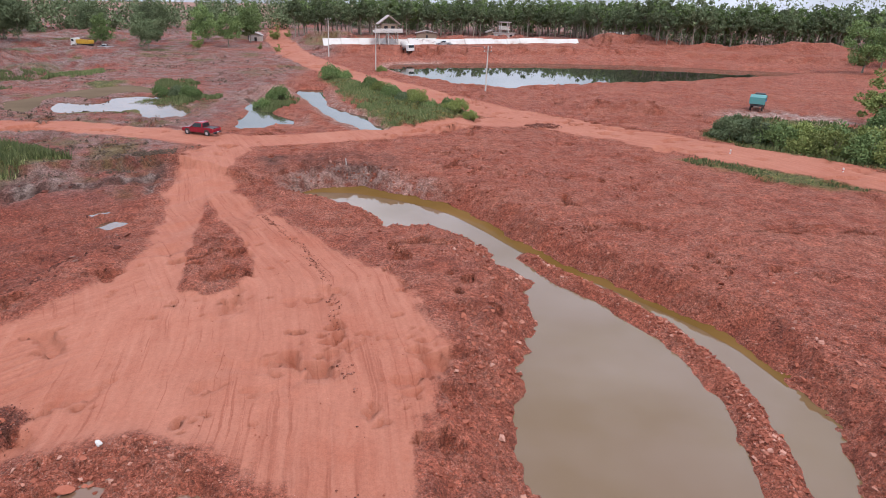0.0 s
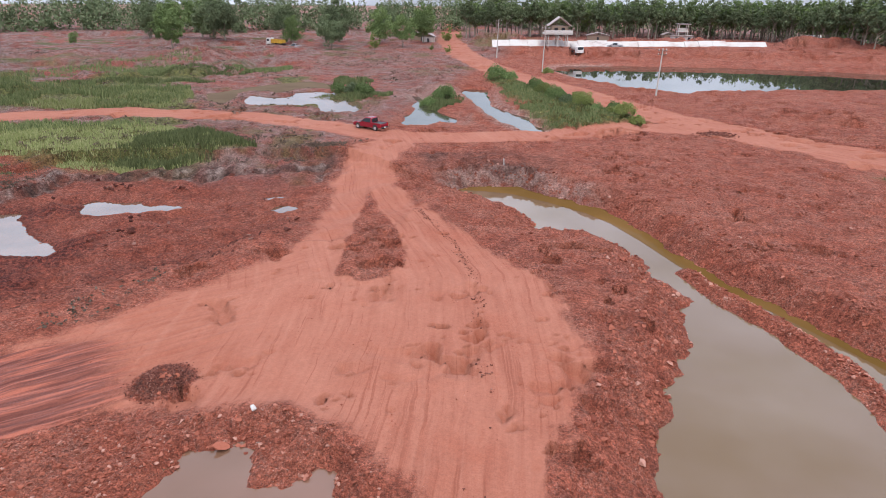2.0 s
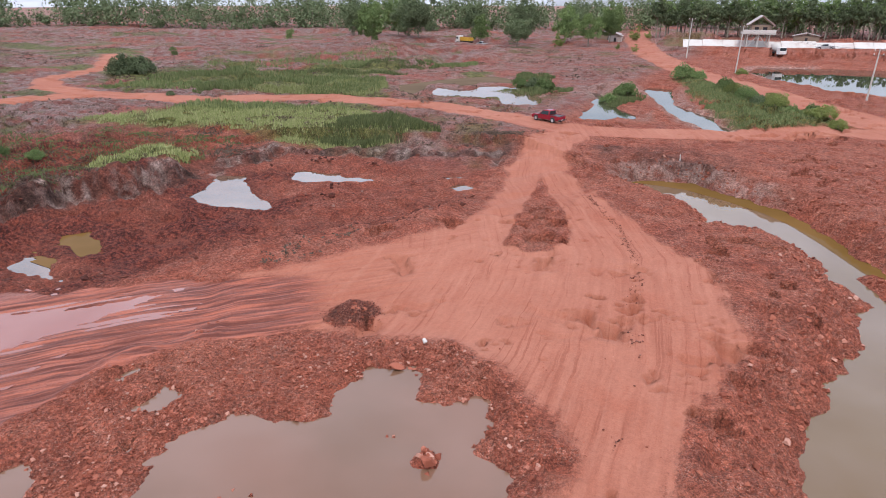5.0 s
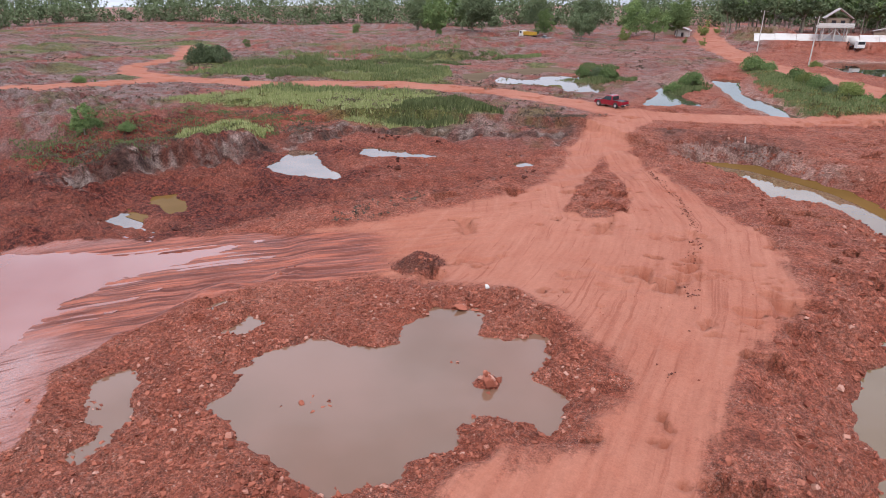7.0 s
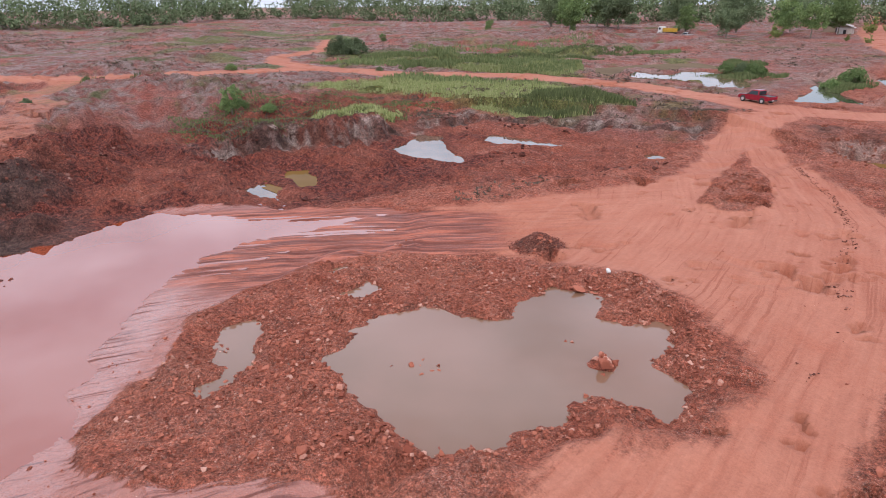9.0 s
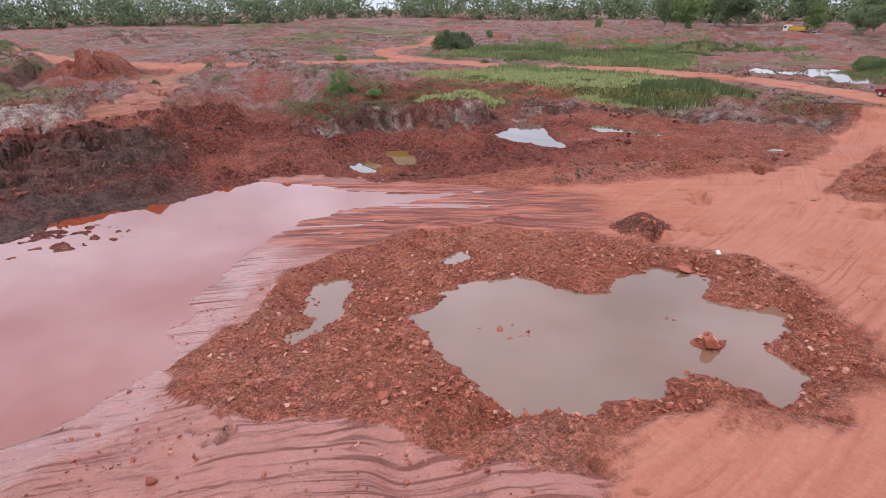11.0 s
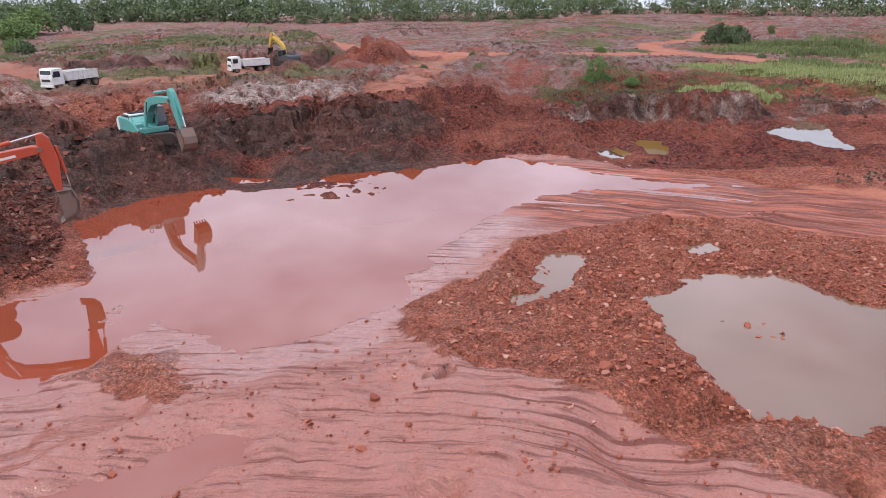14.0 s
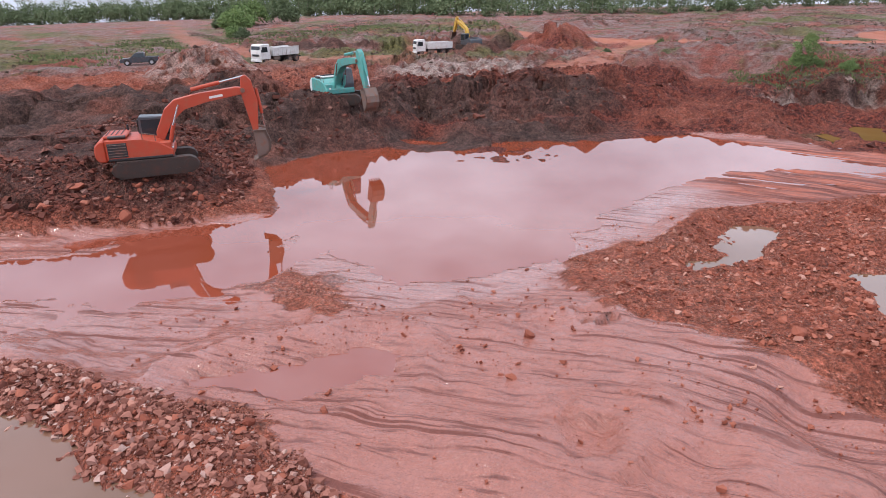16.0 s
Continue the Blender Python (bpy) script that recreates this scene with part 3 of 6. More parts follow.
def raise_to(z, shape, level, inner, outer, seed, wobble=1.2):
    """Blend the ground to a level inside an outline; the slope runs from inner to outer metres of its edge."""
    d = outline(shape, X, Y, 16) + wobble * fbm(X / 3.5, Y / 3.5, 3, seed)
    k = step(d, outer, inner)
    return z * (1 - k) + level * k, k


pit_floor = W_PIT + 0.13 + 0.35 * fbm(X / 5, Y / 5, 4, 41) - 0.35 * step(Y, 40, 26)
d_pit = outline(PIT, X, Y, 16) + 1.5 * fbm(X / 3.5, Y / 3.5, 3, 3) + 0.5 * fbm(X / 0.9, Y / 0.9, 2, 4)
wall_d, wall_s = along([(-66, 28), (-60.5, 39), (-60, 49), (-59.5, 59.5), (-52, 64.3), (-45, 67.6), (-36.5, 70.5), (-32.5, 74)], X, Y)
wall_side = step(np.abs(wall_d), 9, 5)
d_pit = d_pit + wall_side * (1.3 * np.abs(fbm(wall_s / 2.2, wall_d / 9, 3, 35)) + 0.8 * fbm(wall_s / 0.7, wall_d / 6, 2, 36))
Z = Z + 0.8 * step(d_pit, 8, 0.6) * step(d_pit, -0.6, 0.4) * wall_side
k_pit = step(d_pit, 0.3 + 0.4 * (1 - wall_side), -0.7 - 4.0 * (1 - wall_side))
Z = Z * (1 - k_pit) + pit_floor * k_pit
top = np.clip(1.3 + 0.022 * (X + 60), 0.15, 1.5) + 0.8 * fbm(X / 8, Y / 8, 4, 55)
d_west = outline(WEST_TOP, X, Y, 16) + 3.0 * fbm(X / 3.5, Y / 3.5, 3, 7) + 0.9 * np.abs(fbm(X / 0.9, Y / 0.9, 2, 37))
k_west = 0.55 * step(d_west, 7.5, 0.6) + 0.45 * step(d_west, 1.0, 0.1)
Z = Z * (1 - k_west) + top * k_west + 0.5 * fbm(X / 1.6, Y / 1.6, 4, 38, 0.6) * step(k_west, 0.02, 0.2) * step(k_west, 0.98, 0.6)
Z, k_grass = raise_to(Z, GRASS_TOP, 0.85, -2.0, 1.5, 8, 1.2)
Z, k_back = raise_to(Z, [(-137, -22), (-110, -16), (-112, -4), (-138, -2)], -0.8, -2.0, 3.0, 12, 1.0)
far_bank = [(-128, -50), (-133, -24), (-132, -5), (-146, 5), (-175, 8), (-260, 6), (-270, -60), (-180, -62)]
Z, k_far = raise_to(Z, far_bank, 1.5 + 0.9 * fbm(X / 9, Y / 9, 3, 57), -0.6, 2.2, 19, 2.0)
# the far bank of the reservoir, and red spoil in front of the plantation
Z, k_dam = raise_to(Z, [(-30, 222), (-12, 219), (8, 226), (34, 231), (66, 231), (104, 220), (150, 205), (170, 240), (90, 262), (58, 266), (25, 254), (-16, 238), (-44, 233)], 1.9, -3.0, 4.5, 18, 2.0)
spoil_d, spoil_s = along([(-48, 262), (-20, 268), (4, 276), (26, 286), (56, 296), (78, 278), (100, 262), (150, 258)], X, Y)
Z = Z + step(np.abs(spoil_d), 11, 2) * np.clip(2.6 + 5.0 * fbm(X / 14, Y / 14, 3, 58), 0.5, 5)
Z, k_park = raise_to(Z, [(-116, -72), (-97, -68), (-88, -54), (-100, -47), (-116, -54)], 0.9, -2.0, 3.0, 20, 1.0)
Z, k_isl = raise_to(Z, ISLAND, 0.9, -3.5, 1.5, 13, 1.0)

# the wet mud slopes gently into its pond
d_mud = outline(MUD_FLAT, X, Y, 14) + 1.0 * fbm(X / 2.5, Y / 2.5, 4, 14)
k_mud = step(d_mud, 1.2, -1.0)
flat = np.where(X < -18, -0.30 + 0.185 * (X + 18), -0.30 + 0.11 * (X + 18))
wet_side = step(Y, -7.5, -10.5) * step(X, -11.5, -14)
flat = flat * (1 - wet_side) + (W_MUD + 0.0 + 0.05 * (X + 20) * step(X, -20, -15)) * wet_side
flat = np.clip(flat, W_MUD + 0.05 - 0.05 * wet_side, 0.3) + (0.05 + 0.06 * wet_side) * fbm(X / 2.4, Y / 2.4, 4, 15)
k_fall = np.maximum(k_mud, step(d_mud, 3.6, -1.0) * step(X, -25, -22) * step(Y, -14, -8))
Z = Z * (1 - k_fall) + flat * k_fall
mound_top = 1.55 + 0.3 * fbm(X / 4, Y / 4, 3, 61)
Z, k_mound = raise_to(Z, MOUND, mound_top, -5.0, 1.6, 17, 1.0)
k_mud = k_mud * (1 - step(k_mound, 0.02, 0.2)) * (1 - step(k_west, 0.05, 0.3))
bar_d = outline([(-20.6, -12.4), (-22.2, -11.3), (-21.8, -9), (-19.2, -7.9), (-17.4, -8.4), (-18.9, -10.4)], X, Y, 6) + 0.7 * fbm(X, Y, 3, 71)
Z = Z + 0.22 * step(bar_d, 0.6, -0.9)

# heaps: x, y, radius, height
HEAPS = [(-22.3, 27.4, 1.9, 0.75), (15, 101, 2.6, 1.5), (-140, 14.5, 9.5, 4.3), (-76, -35, 8.5, 3.6), (-62, -27, 5.0, 2.0), (-119, -2.5, 6.0, 2.6), (36, 118, 7.0, 1.8),
         (28, 120, 6.0, 1.2), (-11.2, 18.0, 0.7, 0.95), (-45, 100.5, 3.0, 0.7), (-33, 128, 9, 1.9), (-21.5, 104, 4.0, 1.0), (-120, 178, 16, 2.4), (-150, 165, 12, 1.5)]
k_heap = np.zeros(X.shape)
for n, (hx, hy, hr, hh) in enumerate(HEAPS):
    Z = Z + 0.22 * hh * fbm(X / (0.22 * hr), Y / (0.22 * hr), 3, 60 + n) * step(np.hypot(X - hx, Y - hy), hr, hr * 0.5)
    r = np.hypot(X - hx, (Y - hy)) * (1 + 0.45 * fbm((X - hx) / hr, (Y - hy) / hr, 3, 80 + n))
    k = step(r, hr, hr * 0.12)
    Z = Z + hh * k
    k_heap = np.maximum(k_heap, step(r, hr * 1.05, hr * 0.8))
# rubble shoulder between the heart-shaped pond and the mud, and the heap of big stones
d_heart = outline(HEART, X, Y, 10)
Z = Z + 0.38 * step(d_heart, 0.2, 1.3) * step(d_heart, 4.5, 2.0) * (0.6 + fbm(X / 2, Y / 2, 3, 95)) * (1 - k_mud)
d_stones = outline([(-14.5, -17.5), (-13.2, -11.8), (-12.4, -9.6), (-10.4, -7.8), (-8, -5.2), (-4, -6), (-4, -20)], X, Y, 8) + 0.6 * fbm(X / 1.5, Y / 1.5, 3, 96)
k_stones = step(d_stones, 0.9, -2.2)
Z = Z + k_stones * 0.5

# roads are graded smooth
k_plaza = step(outline(PLAZA, X, Y, 8) + 1.0 * fbm(X / 3, Y / 3, 4, 101, 0.6), 2.2, -1.4)
k_median = step(outline(MEDIAN, X, Y, 6) + 0.5 * fbm(X / 2, Y / 2, 3, 102), 0.7, -0.7)
k_road = k_plaza * (1 - k_median)
side_d, side_s = along(SIDE_ROAD, X, Y)
haul_d, haul_s = along(HAUL_ROAD, X, Y)
edge = 1.6 * fbm(X / 4, Y / 4, 3, 103)
for line, width in ((SIDE_ROAD, 3.5), (FORK_ROAD, 3.0), (PIT_ROAD, 4.0), (TRUCK_ROAD, 4.5), (HAUL_ROAD, 4.8)):
    d = np.abs(along(line, X, Y)[0]) + edge
    k = step(d, width + 1.3, width - 1.2)
    level = np.where(k_west > 0.3, Z, 0.08) if line is not TRUCK_ROAD else np.where(X > -114, 0.45, np.clip(Z, -0.9, 0.2))
    if line is PIT_ROAD:
        level = Z
    Z = Z * (1 - k) + level * k
    k_road = np.maximum(k_road, k * (0.55 if line in (PIT_ROAD, TRUCK_ROAD) else 1.0))
k_road = k_road * (1 - step(np.hypot(X + 22.3, Y - 27.4), 2.0, 1.4))
Z = Z + 0.35 * k_median * (0.7 + fbm(X / 2, Y / 2, 3, 105))

# waters are dug into the ground
k_bank = np.zeros(X.shape)
trench_d, trench_s = along([(-22, 73), (-14, 69.5), (-4, 64.5), (4, 55), (10, 46), (14, 38), (15, 28), (14, 16)], X, Y)
for n, (name, shape, level, slope, depth, mat, label) in enumerate(WATERS):
    d = outline(shape, X, Y, 14)
    if name in ("pond", "mud_pond", "puddle", "long_pond", "rubble_pond"):
        d = d + fbm(X / 1.2, Y / 1.2, 4, 120 + n, 0.6) * (0.55 if name == "pond" else 0.7) + (1.0 * fbm(X / 4, Y / 4, 2, 130 + n) if name == "puddle" and level < -1.5 else 0)
    else:
        d = d + 1.4 * fbm(X / 5, Y / 5, 3, 120 + n)
    if name == "long_pond":
        slope = np.where(trench_d > 0, 0.95, 0.5) + 0.5 * step(Y, 66, 72)
    uneven = slope * (1 + 0.9 * fbm(X / 4, Y / 4, 3, 140 + n))
    bed = np.where(d < 0, level - np.minimum(0.05 + 0.30 * -d, depth), level + uneven * d)
    reach = 13.5
    dig = (d < reach) & (bed < Z)
    if name == "mud_pond":
        dig &= (k_mud < 0.5) | (d < 0)
    k_bank = np.where(dig & (d > -0.4) & (d < 6), np.maximum(k_bank, step(d, 6, 1)), k_bank)
    if name == "mud_pond":
        shore_d = d
        m_shore = step(d, 7, 3) * step(d, -0.5, 0.2)
        beach = W_MUD + 0.015 + 0.045 * d + 0.02 * d * d
        Z = np.where((k_mud > 0.5) & (d > -0.6) & (d < 4.5) & (X > -41), np.minimum(Z, np.maximum(beach, W_MUD - 0.06)), Z)
    Z = np.where(dig, bed, Z)
    if name != "mud_pond":
        rim = level + 0.05 + 0.22 * np.clip(d, 0, 1.4) - 0.35 * np.maximum(d - 1.4, 0)
        Z = np.where((d > 0.02) & (d < 3.5), np.maximum(Z, rim), Z)
# the dyke that parts the long pond
dyke_d, dyke_s = along(DYKE, X, Y)
dyke = W_LONG + 0.42 - 0.55 * np.maximum(np.abs(dyke_d + 0.4 * fbm(X / 2, Y / 2, 2, 150)) - 0.35, 0) + 0.25 * fbm(X / 1.2, Y / 1.2, 3, 151)
Z = np.where(np.abs(dyke_d) < 2.5, np.maximum(Z, dyke), Z)
bar = W_HEART + 0.30 - 0.5 * np.hypot(X + 11.3, Y - 18) + 0.2 * fbm(X * 2, Y * 2, 2, 152)
Z = np.maximum(Z, np.where(np.hypot(X + 11.3, Y - 18) < 2, bar, -99))

for ix, iy, ir in ((-16.6, 12.4, 1.0), (-15.2, 13.1, 0.8), (-17.9, 11.0, 0.5), (-13.4, 18.7, 0.5), (-9.2, 18.0, 0.4)):
    r = np.hypot(X - ix, Y - iy)
    Z = np.where(r < 2, np.maximum(Z, W_HEART - 0.02 - 0.14 * (r / ir) ** 2 + 0.22 * fbm(X * 2.2, Y * 2.2, 2, 153)), Z)

clods = outline([(-41.4, -4.6), (-40.6, -2), (-41, 0.4), (-42.3, 1.6), (-45, -0.6), (-45, -3)], X, Y, 3)
Z = np.where(clods < 0.6, np.maximum(Z, W_MUD - 0.05 - 0.12 * clods.clip(0) + 0.30 * fbm(X * 1.1, Y * 1.1, 3, 154)), Z)

# ruts along the wheel tracks
MUD_LINE = [(-1, 22), (-3.6, 15), (-5.5, 9), (-9.2, 3.2), (-12.2, -1.6), (-14.2, -6.5), (-15.4, -12), (-16.5, -24)]
PIT_LINE = [(-12, 44), (-20, 33.5), (-27, 27), (-33, 20.5), (-38, 13.5), (-42, 5)]
PLAZA_LINE = [(-2.6, 8), (-4.2, 20), (-5.6, 30), (-8.8, 44), (-14, 53), (-22, 65), (-28, 80), (-33, 90)]
d1, s1 = along(MUD_LINE, X, Y)
d2, s2 = along(PIT_LINE, X, Y)
d3, s3 = along(PLAZA_LINE, X, Y)
w_mud = step(k_mud, 0.0, 0.6) * step(Y, 11, 7) * step(X, -37, -31)
w_pit = (1 - w_mud) * step(np.abs(d2), 11, 6.5) * step(X, -18, -24)
use_far = (np.abs(haul_d) < 9) & (Y > 88)
use_side = (np.abs(side_d) < 6) & (X < -30)
FD = np.where(use_far, haul_d + 90, np.where(use_side, side_d + 120, d3 + 160))
FS = np.where(use_far, haul_s, np.where(use_side, side_s, s3))
k_rut = w_mud * step(np.abs(d1), 8, 4) * step(k_mud, 0.2, 0.8) * step(s1, 6, 14)
wave = np.abs(((d1 * 1.7 + 1.8 * fbm(X / 5, Y / 5, 2, 161)) % 1.0) - 0.5) * 2
Z = Z + k_rut * (0.04 * (wave - 0.5) + 0.05 * fbm(X / 0.7, Y / 0.7, 3, 162, 0.6))
k_rut2 = w_pit * step(np.abs(d2), 8, 5) * step(s2, 8, 16)
wave2 = np.abs(((d2 * 1.5 + 1.2 * fbm(X / 6, Y / 6, 2, 163)) % 1.0) - 0.5) * 2
Z = Z + k_rut2 * (0.09 * (wave2 - 0.5) + 0.13 * fbm(d2 * 2.0, s2 * 0.2, 3, 164))
for off in (-1.0, 1.0, 2.6):
    Z = Z - 0.08 * step(np.abs(d3 - off + 0.25 * fbm(s3 / 9, s3 / 9, 2, 165)), 0.34, 0.1) * k_plaza * (0.5 + 1.2 * np.clip(fbm(s3 / 4, d3 / 4, 2, 166) + 0.2, 0, 1))

# loose stony relief off the roads and mud
dry = np.full(X.shape, 14.0)
for name, shape, level, slope, depth, mat, label in WATERS:
    dry = np.minimum(dry, outline(shape, X, Y, 14))
loose = (1 - step(k_road, 0.2, 0.7)) * (1 - step(k_mud, 0.3, 0.8)) * near * step(dry, -0.1, 0.5)
hummock = 0.5 - np.abs(fbm(X / 6.5, Y / 6.5, 4, 176)) * 2
Z = Z + loose * step(outline([(-23, 77), (-12.4, 83.6), (-4.9, 78.5), (-6, 73), (-15, 73), (-17, 66)], X, Y, 6), 1, -1) * 0.5 * fbm(X / 2, Y / 2, 3, 177)
Z = Z + loose * np.maximum(k_pit * 0.5, step(X, -40, -52) * step(Y, 60, 45) * (1 - k_heap)) * (1.3 * hummock + 1.0 * fbm(X / 2.6, Y / 2.6, 4, 178, 0.6)) * step(dry, 0.5, 3.0)
Z = Z + loose * (0.22 * fbm(X / 1.1, Y / 1.1, 3, 171, 0.6) + 0.13 * np.abs(fbm(X * 2.2, Y * 2.2, 2, 172)))
Z = Z + loose * (k_bank + k_pit * 0.5 + k_west * 0.8) * 0.35 * fbm(X / 2.2, Y / 2.2, 4, 173)
Z = Z + k_mud * 0.04 * fbm(X / 0.9, Y / 0.9, 3, 174)

# a level stand for the parked pickup, and the trodden corner where the tracks meet the mud
stand = step(np.hypot(X + 94.5, Y + 52), 7.0, 3.6)
Z = Z * (1 - stand) + 1.15 * stand
eased = Z.reshape(GX.shape).copy()
for _ in range(6):
    eased[1:-1, 1:-1] = (eased[1:-1, 1:-1] * 2 + eased[:-2, 1:-1] + eased[2:, 1:-1] + eased[1:-1, :-2] + eased[1:-1, 2:]) / 6
trodden = step(np.hypot(X + 9.5, Y - 4.5), 5.5, 3.0)
Z = Z * (1 - trodden) + eased.ravel() * trodden

# ---- masks of the ground ----
m_grass = np.zeros(X.shape)
for shape in (GRASS_TOP, GRASS_LOW, GRASS_BACK, ISLAND, [(-127, 82), (-121, 106), (-109, 145), (-87, 135), (-94, 113), (-106, 92), (-116, 79)],
              [(29, 81), (37.3, 73), (44.7, 68), (48, 70), (40.2, 75.5), (31.6, 82.5)], [(38, 96), (41, 89), (47, 82), (56, 77), (80, 90), (66, 106), (52, 112)]):
    m_grass = np.maximum(m_grass, step(outline(shape, X, Y, 8) + 3.0 * fbm(X / 5, Y / 5, 4, 181), 1.5, -1.5))
patch = fbm(X / 14, Y / 14, 4, 182)
m_grass = np.maximum(m_grass, step(patch, 0.12, 0.32) * step(X, -28, -60) * step(Y, 60, 75) * step(Y, 175, 150) * 0.95)
m_grass = np.maximum(m_grass, 0.8 * step(fbm(X / 17, Y / 17, 4, 189), 0.02, 0.2) * step(X, -84, -110) * step(Y, 30, -10) * step(np.hypot(X, Y), 420, 300))
m_grass *= 1 - k_road
m_dark = np.maximum(step(k_west, 0.02, 0.25) * step(X, -38, -44) * step(X, -66, -58) * step(Y, 13, 6), step(k_mound, 0.05, 0.4) * 0.8)
# pit wall lip and face: dark earth, with undercut shade put into the colour
lip = step(d_pit, -2.6, -1.0) * step(d_pit, 3.2, 0.4) * step(X, -27, -34) * wall_side
m_dark = np.maximum(m_dark, np.maximum(lip * np.clip(0.42 + 0.9 * fbm(wall_s / 1.6, wall_d / 2.5, 3, 187), 0, 0.8), 0.85 * step(np.hypot(X + 119, Y + 2), 13, 7)))
face = step(d_pit, -1.9, -1.0) * step(d_pit, 0.5, 0.0) * wall_side * step(X, -27, -34)
m_dark = np.maximum(m_dark, face * np.clip(0.72 + 0.9 * fbm(wall_s / 0.9, wall_d / 3, 3, 192), 0, 0.95))
d_far = outline(far_bank, X, Y, 8)
m_dark = np.maximum(m_dark, 0.95 * step(d_far, -3.5, -1) * step(d_far, 5, 1.5) * step(X, -165, -140))
d_end = outline([(-23, 77), (-12.4, 83.6), (-4.9, 78.5), (-6, 73), (-15, 73), (-17, 66)], X, Y, 6)
m_dark = np.maximum(m_dark, 0.5 * step(d_end, 1.5, -1))
m_dark = np.maximum(m_dark, 0.75 * step(np.hypot(X + 22.3, Y - 27.4), 1.9, 1.2))
m_dark = np.maximum(m_dark, 0.9 * m_shore * step(X, -36, -41) * step(Y, 12, 5))
m_dark = np.clip(m_dark + 0.6 * fbm(X / 3, Y / 3, 3, 183) * (m_dark > 0.05), 0, 1) * (1 - k_road)
m_pale = 0.9 * step(outline([(-77, -15), (-84, -13), (-90, -8), (-94, 1), (-86, 5), (-77, 4), (-68, -1), (-70, -10)], X, Y, 8) + 3 * fbm(X / 4, Y / 4, 3, 184), 1, -2)
m_pale = np.maximum(m_pale, 0.65 * step(np.hypot(X + 76, Y + 35), 10, 6))
m_pale = np.maximum(m_pale, 0.8 * step(np.hypot(X - 58, Y - 108), 16, 8) * step(fbm(X / 5, Y / 5, 3, 185), -0.1, 0.2))
m_pale = np.maximum(m_pale, 0.45 * step(np.hypot(X + 33, Y - 128), 12, 6))
m_pale = np.maximum(m_pale, lip * np.clip(0.12 + 1.2 * fbm(wall_s / 1.2, wall_d / 0.9, 3, 188), 0, 0.75))
m_pale = np.maximum(m_pale, step(dry, 3.2, 0.8) * step(Y, 66, 70) * step(X, 2, -2) * step(X, -26, -20) * 0.5)
m_pale *= 1 - k_road
m_field = np.maximum(step(X, -74, -96), step(np.hypot(X, Y), 260, 380)) * (1 - step(k_heap, 0, 0.5)) * (1 - m_dark)
m_field = np.maximum(m_field, 0.8 * step(X, -30, -38) * step(Y, 62, 68))
d_wet = outline(MUD_FLAT + [], X, Y, 14)
ramp_out = outline([(-33.5, 27.5), (-29, 31.5), (-24, 32), (-21, 28), (-24, 24), (-29, 20), (-30.5, 13), (-40, 12), (-44, 18)], X, Y, 8)
wet_fade = 1 - w_pit * (1 - step(s2, 12, 30))
m_mud = np.maximum(k_mud * (1 - step(bar_d, 0.4, -0.6) * 0.75), step(ramp_out, 2.5, -2.0)) * wet_fade
m_mud = m_mud * (1 - step(d_heart, 5, 2)) * (1 - step(X, -37, -40.5) * step(Y, 15, 11))
m_fresh = np.maximum(np.maximum(k_pit * 0.42, step(k_mound, 0.02, 0.3)), step(X, -37, -43) * step(X, -100, -78) * step(Y, 66, 46) * step(Y, -20, -10))
m_fresh = np.maximum(m_fresh, step(np.hypot(X + 140, Y - 14.5), 11, 8))
m_fresh = np.clip(m_fresh * (0.85 + 1.1 * fbm(X / 6, Y / 6, 4, 186)), 0, 1)
MASK_A = np.stack([k_road * (1 - m_mud * 0.6), m_mud, m_grass, k_mud * np.maximum(step(shore_d, 4.5, 0.2) * step(X, -41, -36) * step(Y, -15, -12), 0.62 * step(Y, -8, -13) * step(X, -11, -14))], 1)
MASK_B = np.stack([m_dark, m_pale, m_field, np.ones(X.shape)], 1)


def sheet(name, xs, ys, zs, keep=None):
    """A grid mesh over the lines xs, ys; keep picks its cells."""
    nx, ny = len(xs), len(ys)
    a = (np.arange(ny - 1)[:, None] * nx + np.arange(nx - 1)[None]).ravel()
    quads = np.stack([a, a + 1, a + nx + 1, a + nx], 1)
    gx2, gy2 = np.meshgrid(xs, ys)
    verts = np.stack([gx2.ravel(), gy2.ravel(), zs], 1)
    if keep is not None:
        quads = quads[keep[quads].any(1)]
        used = np.unique(quads)
        quads, verts = np.searchsorted(used, quads), verts[used]
    return solid(name, verts, quads)


def solid(name, verts, quads):
    """A mesh from arrays of corners and four-sided (or three-sided) faces."""
    me = bpy.data.meshes.new(name)
    sides = quads.shape[1]
    me.vertices.add(len(verts))
    me.vertices.foreach_set("co", np.asarray(verts, np.float32).ravel())
    me.loops.add(quads.size)
    me.loops.foreach_set("vertex_index", quads.astype(np.int32).ravel())
    me.polygons.add(len(quads))
    me.polygons.foreach_set("loop_start", np.arange(len(quads), dtype=np.int32) * sides)
    me.polygons.foreach_set("loop_total", np.full(len(quads), sides, np.int32))
    me.polygons.foreach_set("use_smooth", np.zeros(len(quads), bool))
    me.update(calc_edges=True)
    return me


ground_mesh = sheet("ground", gx, gy, Z)
for key, data in (("mask_a", MASK_A), ("mask_b", MASK_B), ("mask_c", np.stack([w_mud, w_pit, m_fresh, np.ones(X.shape)], 1))):
    ground_mesh.attributes.new(key, "FLOAT_COLOR", "POINT").data.foreach_set("color", data.astype(np.float32).ravel())
warp = 0.35 * fbm(X / 7, Y / 7, 3, 190) + 0.10 * fbm(X, Y, 2, 191)
